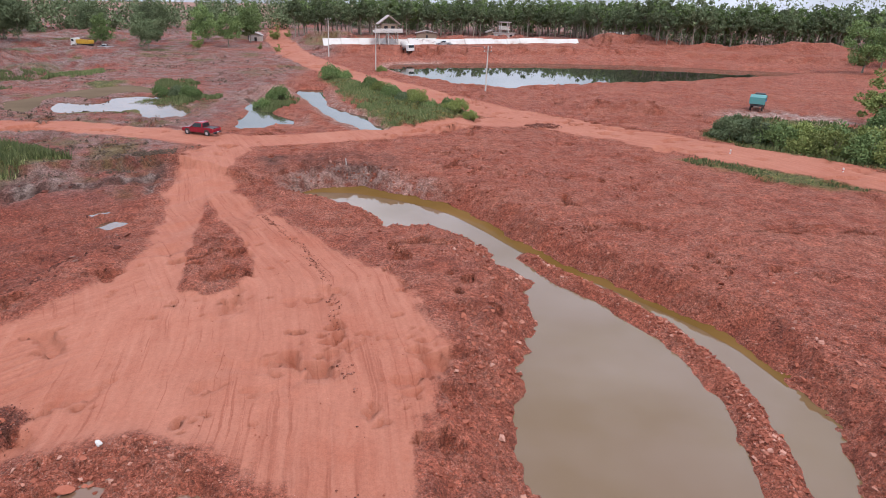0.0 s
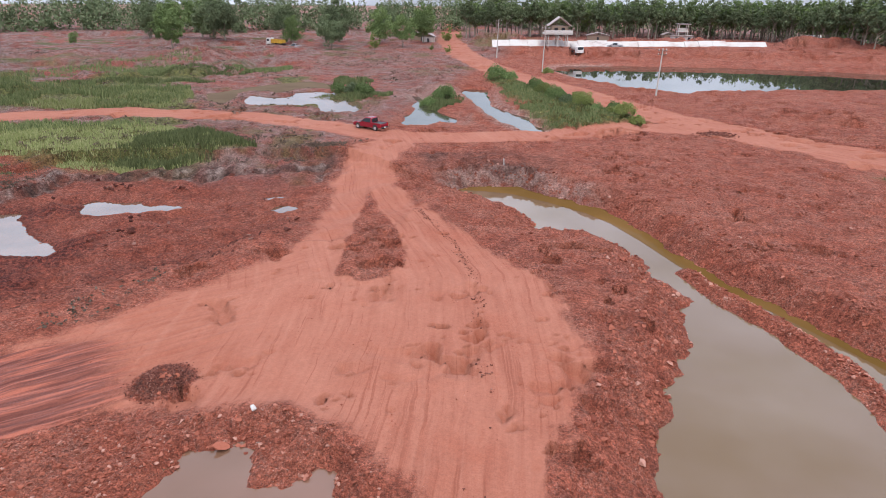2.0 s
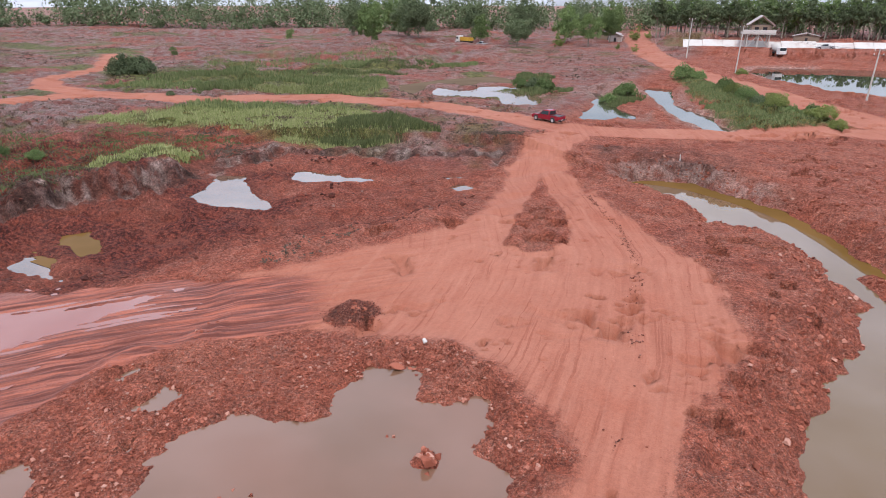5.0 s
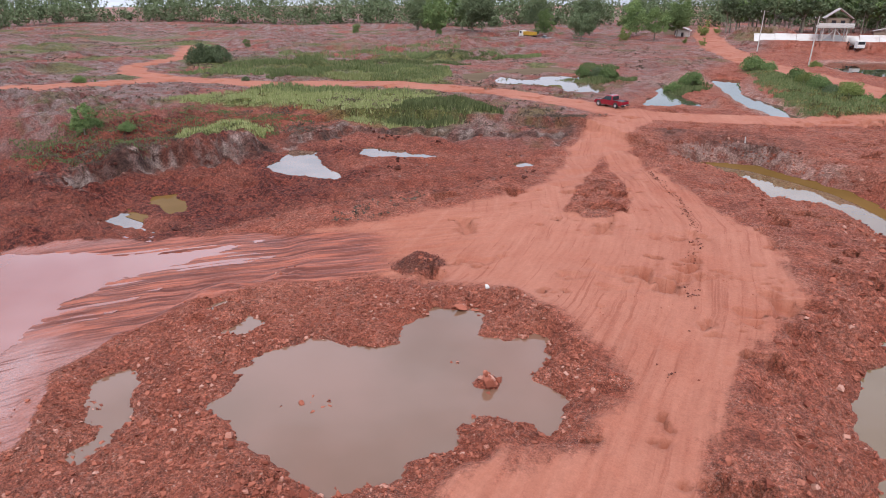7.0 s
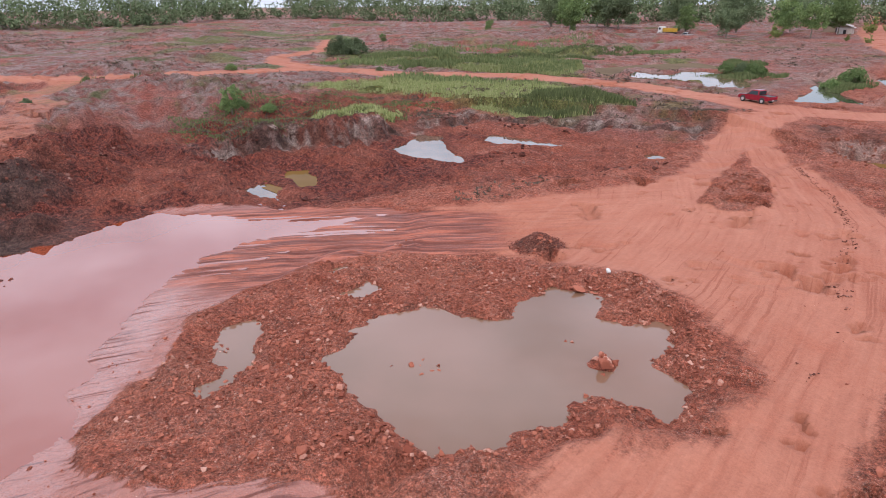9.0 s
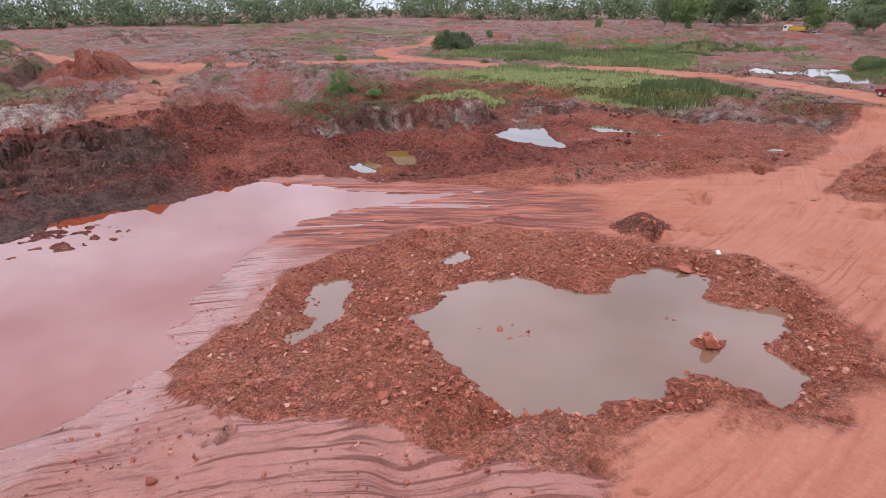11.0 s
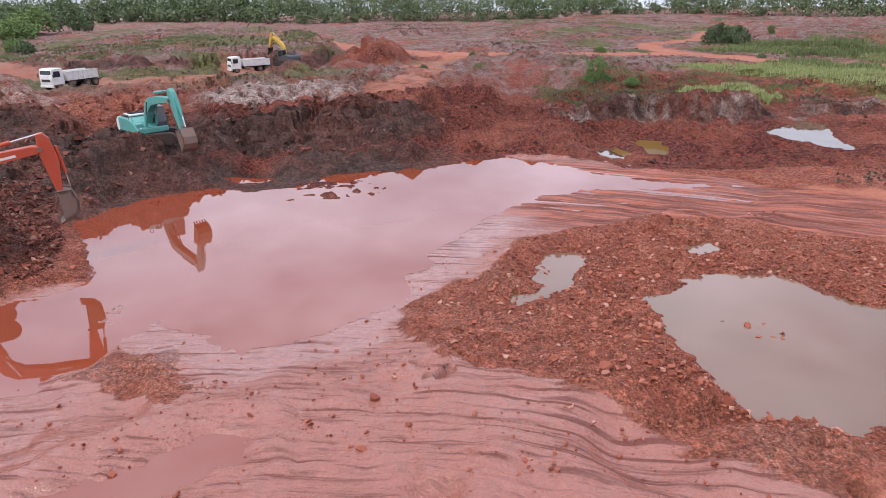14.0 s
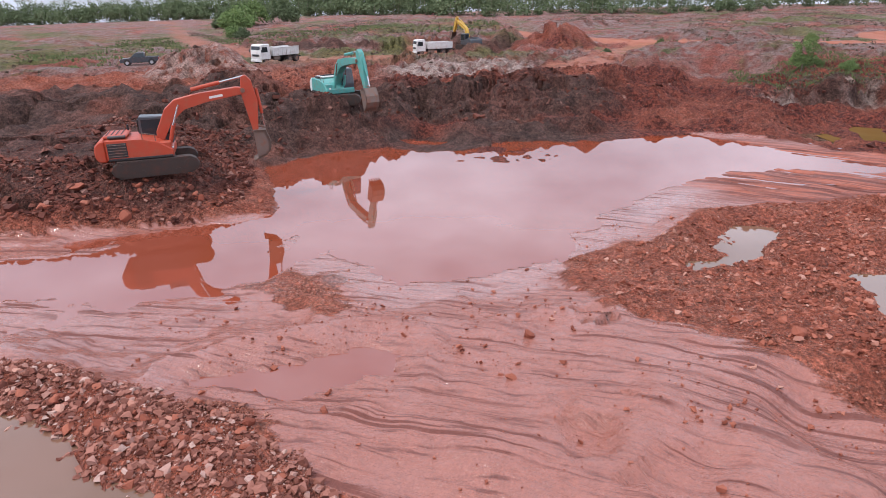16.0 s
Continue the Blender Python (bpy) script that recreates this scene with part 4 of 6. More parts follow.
for key, across, run in (("flow_a", d1, s1), ("flow_b", d2 + 40, s2), ("flow_c", FD, FS)):
    flow_data = np.stack([across + warp, run, np.zeros(X.shape)], 1).astype(np.float32)
    ground_mesh.attributes.new(key, "FLOAT_VECTOR", "POINT").data.foreach_set("vector", flow_data.ravel())
ground_mesh.polygons.foreach_set("use_smooth", np.ones(len(ground_mesh.polygons), bool))
ground_mesh.materials.append(SOIL)
ground = tagged(new("ground", ground_mesh), "bare red laterite ground with graded tracks, pits and mud", "ground", kind="structure")

ZG = Z.reshape(GX.shape)


def height(x, y):
    """The ground's height at a place."""
    x, y = np.atleast_1d(np.asarray(x, float)), np.atleast_1d(np.asarray(y, float))
    i = np.clip(np.searchsorted(gx, x) - 1, 0, len(gx) - 2)
    j = np.clip(np.searchsorted(gy, y) - 1, 0, len(gy) - 2)
    u, v = (x - gx[i]) / (gx[i + 1] - gx[i]), (y - gy[j]) / (gy[j + 1] - gy[j])
    return (ZG[j, i] * (1 - u) + ZG[j, i + 1] * u) * (1 - v) + (ZG[j + 1, i] * (1 - u) + ZG[j + 1, i + 1] * u) * v


def ground_at(x, y):
    return float(height(x, y)[0])


def mask_at(values, x, y):
    grid = values.reshape(GX.shape)
    i = np.clip(np.searchsorted(gx, x), 0, len(gx) - 1)
    j = np.clip(np.searchsorted(gy, y), 0, len(gy) - 1)
    return grid[j, i]


for name, shape, level, slope, depth, mat, label in WATERS:
    p = np.array(shape, float)
    margin = 3.0 if name == "mud_pond" else 0.9
    gap = 0.6 if name in ("pond", "mud_pond", "long_pond", "puddle", "rubble_pond") else 1.2
    xs = np.arange(p[:, 0].min() - margin - gap, p[:, 0].max() + margin + gap, gap)
    ys = np.arange(p[:, 1].min() - margin - gap, p[:, 1].max() + margin + gap, gap)
    wx, wy = (g.ravel() for g in np.meshgrid(xs, ys))
    me = sheet(name, xs, ys, np.full(wx.shape, level), (outline(shape, wx, wy, 8) < margin) | ((outline(shape, wx, wy, 8) < 7) & (wy < -6) & (wx > -24) & (name == "mud_pond")))
    me.materials.append(mat)
    tagged(new(name, me), label, "pond" if name != "puddle" else "puddle", kind="structure")


# ochre sheet over the east shallows: the steep bank's reflection put into colour
east = [(-17.5, 70), (-15, 73.4), (-9.5, 74.6), (-3.8, 71.4), (1, 68.4), (3.4, 65), (6, 60.4), (8.4, 55.6), (10.6, 52), (13.6, 48.7), (16, 45.2), (18.4, 41.6), (19.9, 38.4), (20.8, 34),
        (19.0, 33.6), (18.0, 37.4), (16.6, 40.4), (14.1, 43.8), (11.6, 47), (8.5, 50.2), (5.9, 54), (3.2, 58.9), (0.6, 63), (-1.8, 65.6), (-5.8, 68.2), (-10, 70.2), (-13.4, 70.4)]
bm = bmesh.new()
bmesh.ops.triangulate(bm, faces=[bm.faces.new([bm.verts.new((px, py, W_LONG + 0.012)) for px, py in east])])
me = bpy.data.meshes.new("pond_shallows")
bm.to_mesh(me)
bm.free()
me.materials.append(WATER_BANK_MIRROR)
tagged(new("pond_shallows", me), "ochre sheet over the shallows, coloured as the trench bank's reflection", "pond", kind="structure")


# ---- building blocks ----
def finish(name, bm, mat, smooth=False):
    bmesh.ops.recalc_face_normals(bm, faces=bm.faces)
    me = bpy.data.meshes.new(name)
    bm.to_mesh(me)
    bm.free()
    me.materials.append(mat)
    if smooth:
        me.polygons.foreach_set("use_smooth", np.ones(len(me.polygons), bool))
    return me


def part(name, bm, mat, parent, label="", smooth=False):
    """Links a bmesh as one mesh object under a thing or under a part."""
    ob = new(name, finish(name, bm, mat, smooth))
    ob.parent = parent
    if label:
        tagged(ob, label)
    return ob


def thing(name, label, category, x, y, z, turn=0.0, group="", size=1.0):
    ob = new(name)
    ob.empty_display_size = 0.3
    ob.matrix_world = pose(x, y, z, 0, 0, turn) @ Matrix.Scale(size, 4)
    return tagged(ob, label, category, group)


def box(sx, sy, sz, at=(0, 0, 0), bevel=0.03, bm=None, turn=(0, 0, 0), taper=1.0):
    """A box resting on z = at[2], with bevelled edges; taper narrows its top."""
    bm = bm or bmesh.new()
    made = bmesh.ops.create_cube(bm, size=1)["verts"]
    for v in made:
        k = taper if v.co.z > 0 else 1.0
        v.co = Vector((v.co.x * sx * k, v.co.y * sy * k, (v.co.z + 0.5) * sz))
    m = Matrix.Translation(at) @ Euler([radians(a) for a in turn]).to_matrix().to_4x4()
    bmesh.ops.transform(bm, matrix=m, verts=made)
    if bevel:
        edges = list({e for v in made for e in v.link_edges})
        bmesh.ops.bevel(bm, geom=edges, offset=min(bevel, 0.45 * min(sx, sy, sz)), segments=1, affect="EDGES")
    return bm


def profile(points, y0, y1, bevel=0.03, bm=None, inset=0.0):
    """A side outline (x, z), drawn across from y0 to y1; inset narrows its upper half."""
    bm = bm or bmesh.new()
    a = [bm.verts.new((x, y0, z)) for x, z in points]
    b = [bm.verts.new((x, y1, z)) for x, z in points]
    if inset:
        low, high = min(p[1] for p in points), max(p[1] for p in points)
        for v in a + b:
            k = (v.co.z - low) / (high - low)
            v.co.y += math.copysign(inset * k, (y0 + y1) / 2 - v.co.y)
    bm.faces.new(a)
    bm.faces.new(b[::-1])
    n = len(points)
    for i in range(n):
        bm.faces.new((a[i], b[i], b[(i + 1) % n], a[(i + 1) % n]))
    if bevel:
        bmesh.ops.bevel(bm, geom=list(bm.edges), offset=bevel, segments=1, affect="EDGES")
    return bm


def tube(p, q, r, sides=10, bm=None, r2=None):
    """A round bar from p to q."""
    bm = bm or bmesh.new()
    p, q = Vector(p), Vector(q)
    made = bmesh.ops.create_cone(bm, cap_ends=True, segments=sides, radius1=r, radius2=r if r2 is None else r2, depth=(q - p).length)["verts"]
    turn = (q - p).to_track_quat("Z", "Y").to_matrix().to_4x4()
    bmesh.ops.transform(bm, matrix=Matrix.Translation((p + q) / 2) @ turn, verts=made)
    return bm


def wheel(parent, x, y, r, width, tyre_mat, rim_mat, sides=18):
    tyre = part("wheel", bevelled(tube((x, y - width / 2, r), (x, y + width / 2, r), r, sides), 0.05), tyre_mat, parent, "black dusty tyre")
    out = math.copysign(width / 2 + 0.012, y)
    part("rim", tube((x, y + out - math.copysign(0.05, y), r), (x, y + out, r), r * 0.56, 14), rim_mat, tyre, "steel rim")
    return tyre


def bevelled(bm, offset):
    bmesh.ops.bevel(bm, geom=[e for e in bm.edges if len(e.link_faces) == 2 and e.calc_face_angle(0) > 1.0], offset=offset, segments=1, affect="EDGES")
    return bm


def leaf_quads(centres, radii, per, leaf, rng, squash=0.8, up=0.0):
    """Small four-sided leaves strewn round clump centres."""
    n = len(centres)
    who = np.repeat(np.arange(n), per)
    u = rng.normal(size=(len(who), 3))
    u /= np.linalg.norm(u, axis=1)[:, None]
    r = rng.uniform(0.35, 1.0, len(who)) ** 0.6
    pos = centres[who] + u * (np.asarray(radii)[who] * r)[:, None] * (1, 1, squash)
    a = rng.normal(size=(len(who), 3)) + (0, 0, up)
    a /= np.linalg.norm(a, axis=1)[:, None]
    b = np.cross(a, rng.normal(size=(len(who), 3)))
    b /= np.linalg.norm(b, axis=1)[:, None]
    size = leaf * rng.uniform(0.6, 1.3, len(who))[:, None]
    a, b = a * size, b * size * 0.62
    verts = np.stack([pos - a, pos + b * 0.9, pos + a, pos - b * 0.9], 1).reshape(-1, 3)
    return verts, np.arange(len(verts)).reshape(-1, 4)


# ---- paints ----
ORANGE = plain("orange_paint", (0.46, 0.062, 0.026), 0.45, dirt=0.5)
TEAL = plain("teal_paint", (0.085, 0.34, 0.30), 0.5, dirt=0.4)
YELLOW = plain("yellow_paint", (0.58, 0.34, 0.04), 0.5, dirt=0.4)
WHITE = plain("white_paint", (0.72, 0.70, 0.67), 0.45, dirt=0.4)
RED_CAR = plain("crimson_car_paint", (0.25, 0.012, 0.028), 0.22, dirt=0.12)
GREY_CAR = plain("dark_grey_car_paint", (0.055, 0.065, 0.075), 0.3, dirt=0.25)
SILVER = plain("silver_paint", (0.48, 0.48, 0.49), 0.35, 0.3, dirt=0.3)
BLACK = plain("black_plastic", (0.022, 0.022, 0.024), 0.55, dirt=0.2)
RUBBER = plain("tyre_rubber", (0.028, 0.026, 0.025), 0.85, dirt=0.5)
STEEL = plain("worn_steel", (0.20, 0.145, 0.12), 0.6, 0.4, dirt=0.75)
CHROME = plain("piston_steel", (0.62, 0.62, 0.62), 0.2, 0.95, dirt=0.1)
TRACK = plain("muddy_track_steel", (0.050, 0.034, 0.028), 0.8, 0.1, dirt=0.6, dirt_colour=(0.13, 0.050, 0.034))
GLASS = plain("dark_window_glass", (0.02, 0.028, 0.034), 0.06, 0.0, dirt=0.1)
BLUE = plain("blue_sheet", (0.03, 0.16, 0.48), 0.5, dirt=0.2)
GREEN_TARP = plain("green_tarpaulin", (0.07, 0.24, 0.23), 0.6, dirt=0.2)
CONCRETE = plain("concrete", (0.52, 0.49, 0.45), 0.85, dirt=0.35, scale=0.6)
PALE_WALL = plain("pale_concrete_lining", (0.60, 0.565, 0.53), 0.85, dirt=0.5, scale=0.25)
WOOD = plain("weathered_wood", (0.26, 0.19, 0.14), 0.85, dirt=0.2)
TIN = plain("tin_roof", (0.42, 0.35, 0.32), 0.5, 0.4, dirt=0.3)
PVC = plain("grey_plastic_pipe", (0.36, 0.32, 0.29), 0.5, dirt=0.4)
LIGHT_RED = plain("red_lens", (0.45, 0.015, 0.015), 0.2, dirt=0.05)
LAMP = plain("clear_lens", (0.75, 0.75, 0.72), 0.15, dirt=0.1)
PLATE = plain("white_plate", (0.8, 0.8, 0.78), 0.5, dirt=0.1)


# ---- machines ----
def excavator(label, x, y, z, turn, under, paint, size=1.0, boom_turn=0.0, arm_turn=0.0, grille=True, boom_paint=None, hood_paint=None):
    """A tracked excavator: x ahead. under: how far the tracks are turned from the house; boom and arm turn about their pins (degrees)."""
    boom_paint = boom_paint or paint
    root = thing("excavator", label, "excavator", x, y, z, turn, size=size)
    spin = Euler((0, 0, radians(under))).to_matrix().to_4x4()

    def turned(bm):
        bmesh.ops.transform(bm, matrix=spin, verts=bm.verts)
        return bm

    loop = [(-2.2, 0.42), (-2.05, 0.12), (-1.75, 0.0), (1.9, 0.0), (2.2, 0.14), (2.36, 0.46), (2.2, 0.78), (1.9, 0.92), (-1.75, 0.88), (-2.05, 0.72)]
    for side in (-1, 1):
        belt = part("track", turned(profile(loop, side * 1.2 - 0.3, side * 1.2 + 0.3, 0.03)), TRACK, root, "mud-caked steel track")
        for n in range(15):
            for top_z in (-0.03, 0.87):
                part("track_shoe", turned(box(0.2, 0.6, 0.05, (-1.75 + n * 0.255, side * 1.2, top_z), 0.012)), TRACK, belt)
        for n in (-1.75, 1.85):
            part("sprocket", turned(tube((n, side * 1.2 + side * 0.28, 0.46), (n, side * 1.2 + side * 0.33, 0.46), 0.33, 14)), TRACK, belt)
        for n in range(5):
            part("roller", turned(tube((-1.2 + n * 0.6, side * 1.48, 0.22), (-1.2 + n * 0.6, side * 1.525, 0.22), 0.14, 10)), TRACK, belt)
    part("undercarriage", turned(box(2.2, 1.9, 0.4, (0, 0, 0.45), 0.05)), BLACK, root)
    part("slew_ring", tube((0, 0, 0.8), (0, 0, 1.02), 0.62, 20), BLACK, root)
    part("house", profile([(-2.2, 0.95), (1.18, 0.95), (1.18, 1.35), (0.45, 1.85), (-0.4, 2.02), (-2.2, 2.08)], -1.3, 1.3, 0.05), paint, root)
    part("counterweight", profile([(-2.22, 0.88), (-2.22, 2.1), (-2.5, 2.06), (-2.75, 1.8), (-2.8, 1.2), (-2.62, 0.9)], -1.28, 1.28, 0.08), hood_paint or paint, root)
    part("engine_hood", box(1.2, 1.9, 0.16, (-1.7, 0.1, 2.09), 0.05), hood_paint or paint, root)
    part("hood_vent", box(0.9, 0.7, 0.14, (-1.6, -0.7, 2.10), 0.04), BLACK, root, "black vent on the engine hood")
    for n in range(4):
        part("hood_louvre", box(0.05, 1.5, 0.04, (-2.15 + n * 0.25, 0.15, 2.25), 0.01), BLACK, root)
    part("tool_box", box(0.7, 0.55, 0.42, (0.75, -0.95, 1.36), 0.05), paint, root)
    part("toe_plate", box(3.3, 0.06, 0.12, (-0.5, -1.33, 0.96), 0.015), BLACK, root, "dark lower edge of the body")
    part("exhaust", tube((-1.2, 0.75, 2.1), (-1.2, 0.75, 2.55), 0.06, 8), BLACK, root)
    if grille:
        panel = part("side_grille", box(0.98, 0.05, 0.78, (-1.62, -1.31, 1.12), 0.02), BLACK, root, "open dark engine side grille")
        for n in range(5):
            part("grille_bar", box(0.92, 0.04, 0.03, (-1.62, -1.345, 1.2 + n * 0.15), 0.008), STEEL, panel)
    part("handrail", tube((-0.3, -1.2, 2.35), (0.35, -1.2, 2.2), 0.025, 6, tube((-0.3, -1.2, 2.0), (-0.3, -1.2, 2.35), 0.025, 6, tube((0.35, -1.2, 1.85), (0.35, -1.2, 2.2), 0.025, 6))), STEEL, root)
    cab_frame = part("cab", profile([(-0.62, 1.3), (1.1, 1.3), (1.15, 1.7), (0.85, 2.95), (-0.55, 3.0)], 0.35, 1.32, 0.06), GREY_CAR, root, "dark grey operator cab")
    part("side_window", profile([(-0.45, 1.85), (0.95, 1.75), (0.78, 2.8), (-0.42, 2.82)], 1.325, 1.335, 0), GLASS, cab_frame)
    part("side_window", profile([(-0.45, 1.95), (0.95, 1.95), (0.78, 2.8), (-0.42, 2.82)], 0.335, 0.345, 0), GLASS, cab_frame)
    part("windscreen", box(0.02, 0.78, 1.05, (1.11, 0.84, 1.76), 0, turn=(0, -13.5, 0)), GLASS, cab_frame)
    part("rear_window", box(0.02, 0.7, 0.75, (-0.635, 0.84, 2.05), 0), GLASS, cab_frame)
    # boom, arm and bucket, each turned about its pin
    pin = Matrix.Translation((0.5, 0, 1.55))
    mb = pin @ Euler((0, radians(-boom_turn), 0)).to_matrix().to_4x4() @ pin.inverted()
    elbow = Matrix.Translation((4.95, 0, 4.75))
    ma = mb @ elbow @ Euler((0, radians(-arm_turn), 0)).to_matrix().to_4x4() @ elbow.inverted()

    def moved(bm, m):
        bmesh.ops.transform(bm, matrix=m, verts=bm.verts)
        return bm

    boom = part("boom", moved(profile([(0.35, 1.45), (0.62, 1.5), (1.08, 2.72), (1.8, 3.5), (3.0, 3.92), (5.0, 4.45), (5.08, 4.62), (4.9, 4.8), (4.62, 4.82), (2.6, 4.38), (1.28, 3.97), (0.77, 3.45), (0.3, 2.2)], -0.28, 0.28, 0.04), mb), boom_paint, root)
    if grille:
        for side in (-1, 1):
            part("maker_mark", moved(box(0.75, 0.012, 0.13, (3.55, side * 0.285, 4.2), 0, turn=(0, -14, 0)), mb), WHITE, boom, "pale lettering worn to a bar")
    arm = part("arm", moved(profile([(4.92, 5.42), (5.2, 5.5), (5.48, 5.2), (5.76, 4.05), (5.66, 2.3), (5.36, 2.3), (5.12, 3.4), (4.86, 4.5)], -0.22, 0.22, 0.035), ma), boom_paint, root)
    part("boom_pin", moved(tube((4.98, -0.34, 4.66), (4.98, 0.34, 4.66), 0.13, 12), mb), STEEL, boom)
    for side in (-0.42, 0.42):
        lift = part("boom_cylinder", moved(tube((0.98, side, 1.45), (1.2, side, 2.6), 0.1, 10), mb), boom_paint, root)
        part("piston", moved(tube((1.2, side, 2.6), (1.52, side, 3.75), 0.055, 10), mb), CHROME, lift, "bright steel piston")
    reach = part("arm_cylinder", moved(tube((2.2, 0, 4.55), (3.75, 0, 5.02), 0.11, 10), mb), boom_paint, root)
    part("piston", moved(tube((3.75, 0, 5.02), (5.02, 0, 5.42), 0.06, 10), mb), CHROME, reach, "bright steel piston")
    curl = part("bucket_cylinder", moved(tube((5.72, 0, 4.75), (5.95, 0, 3.3), 0.09, 10), ma), boom_paint, root)
    part("piston", moved(tube((5.95, 0, 3.3), (6.05, 0, 2.5), 0.05, 10), ma), CHROME, curl, "bright steel piston")
    part("bucket_link", moved(tube((5.55, 0, 2.6), (6.05, 0, 2.5), 0.08, 8), ma), STEEL, root)
    bm = bmesh.new()
    shell = [(5.36, 2.38), (6.05, 2.42), (6.3, 1.75), (6.28, 1.25), (6.0, 0.9), (5.52, 0.72)]
    inner = [(5.50, 2.22), (5.95, 2.25), (6.17, 1.72), (6.15, 1.3), (5.93, 1.02), (5.56, 0.86)]
    for (ax, az), (bx, bz), (cx, cz), (dx, dz) in zip(shell[:-1], shell[1:], inner[1:], inner[:-1]):
        profile([(ax, az), (bx, bz), (cx, cz), (dx, dz)], -0.55, 0.55, 0, bm)
    for side in (-0.55, 0.49):
        profile(shell, side, side + 0.06, 0, bm)
    bucket = part("bucket", moved(bm, ma), STEEL, root, "rusty mud-stained digging bucket")
    for n in range(5):
        part("tooth", moved(box(0.28, 0.1, 0.08, (5.42, -0.44 + n * 0.22, 0.66), 0.02, turn=(0, -28, 0)), ma), STEEL, bucket)
    part("work_lamp", box(0.08, 0.16, 0.12, (1.16, -0.95, 1.36), 0.02), LAMP, root)
    return root


def dump_truck(label, x, y, z, turn, size=1.0, bed_paint=None, group="dump trucks"):
    """A three-axle tipper: x ahead."""
    bed_paint = bed_paint or WHITE
    root = thing("dump_truck", label, "truck", x, y, z, turn, group, size)
    part("chassis", box(7.2, 0.9, 0.28, (-0.2, 0, 0.75), 0.03), BLACK, root)
    cab_body = part("cab", profile([(1.95, 0.75), (3.75, 0.75), (3.8, 1.55), (3.62, 2.72), (3.3, 2.86), (2.0, 2.86)], -1.2, 1.2, 0.07, inset=0.06), WHITE, root, "dusty white cab")
    part("windscreen", box(0.03, 2.0, 0.92, (3.76, 0, 1.7), 0.01, turn=(0, -8.5, 0)), GLASS, cab_body)
    for side in (-1, 1):
        part("side_window", box(0.95, 0.03, 0.75, (2.95, side * 1.175, 1.75), 0.01, turn=(side * 2.2, 0, 0)), GLASS, cab_body)
        part("mirror", box(0.1, 0.2, 0.42, (3.72, side * 1.42, 1.75), 0.03), BLACK, cab_body)
        part("headlamp", box(0.05, 0.36, 0.2, (3.81, side * 0.9, 0.86), 0.03), LAMP, cab_body)
        part("fuel_tank", box(1.1, 0.5, 0.55, (0.75, side * 0.85, 0.5), 0.08), STEEL, root)
    part("grille", box(0.04, 1.5, 0.3, (3.80, 0, 1.2), 0.01), BLACK, cab_body)
    part("bumper", box(0.22, 2.4, 0.34, (3.78, 0, 0.45), 0.05), WHITE, root)
    part("number_plate", box(0.02, 0.5, 0.14, (3.9, 0, 0.52), 0), PLATE, root)
    bed = bmesh.new()
    box(4.9, 2.36, 0.12, (-0.95, 0, 1.12), 0.02, bed)
    for side in (-1, 1):
        box(4.9, 0.08, 1.05, (-0.95, side * 1.16, 1.2), 0.02, bed)
    box(0.08, 2.36, 1.2, (1.48, 0, 1.2), 0.02, bed)
    tip = part("tipper_bed", bed, bed_paint, root)
    for side in (-1, 1):
        for n in range(7):
            part("bed_rib", box(0.09, 0.08, 1.02, (-3.3 + n * 0.77, side * 1.235, 1.2), 0.015), bed_paint, tip)
        part("bed_rail", box(4.95, 0.12, 0.1, (-0.95, side * 1.2, 2.22), 0.02), bed_paint, tip)
    part("tailgate", box(0.08, 2.36, 1.0, (-3.42, 0, 1.2), 0.02), bed_paint, tip)
    part("tail_beam", box(0.1, 2.2, 0.2, (-3.72, 0, 0.7), 0.02), BLACK, root)
    for wx in (2.85, -1.55, -2.85):
        for side in (-1, 1):
            wheel(root, wx, side * (1.02 if wx > 0 else 0.92), 0.52, 0.3 if wx > 0 else 0.55, RUBBER, STEEL, 16)
    return root


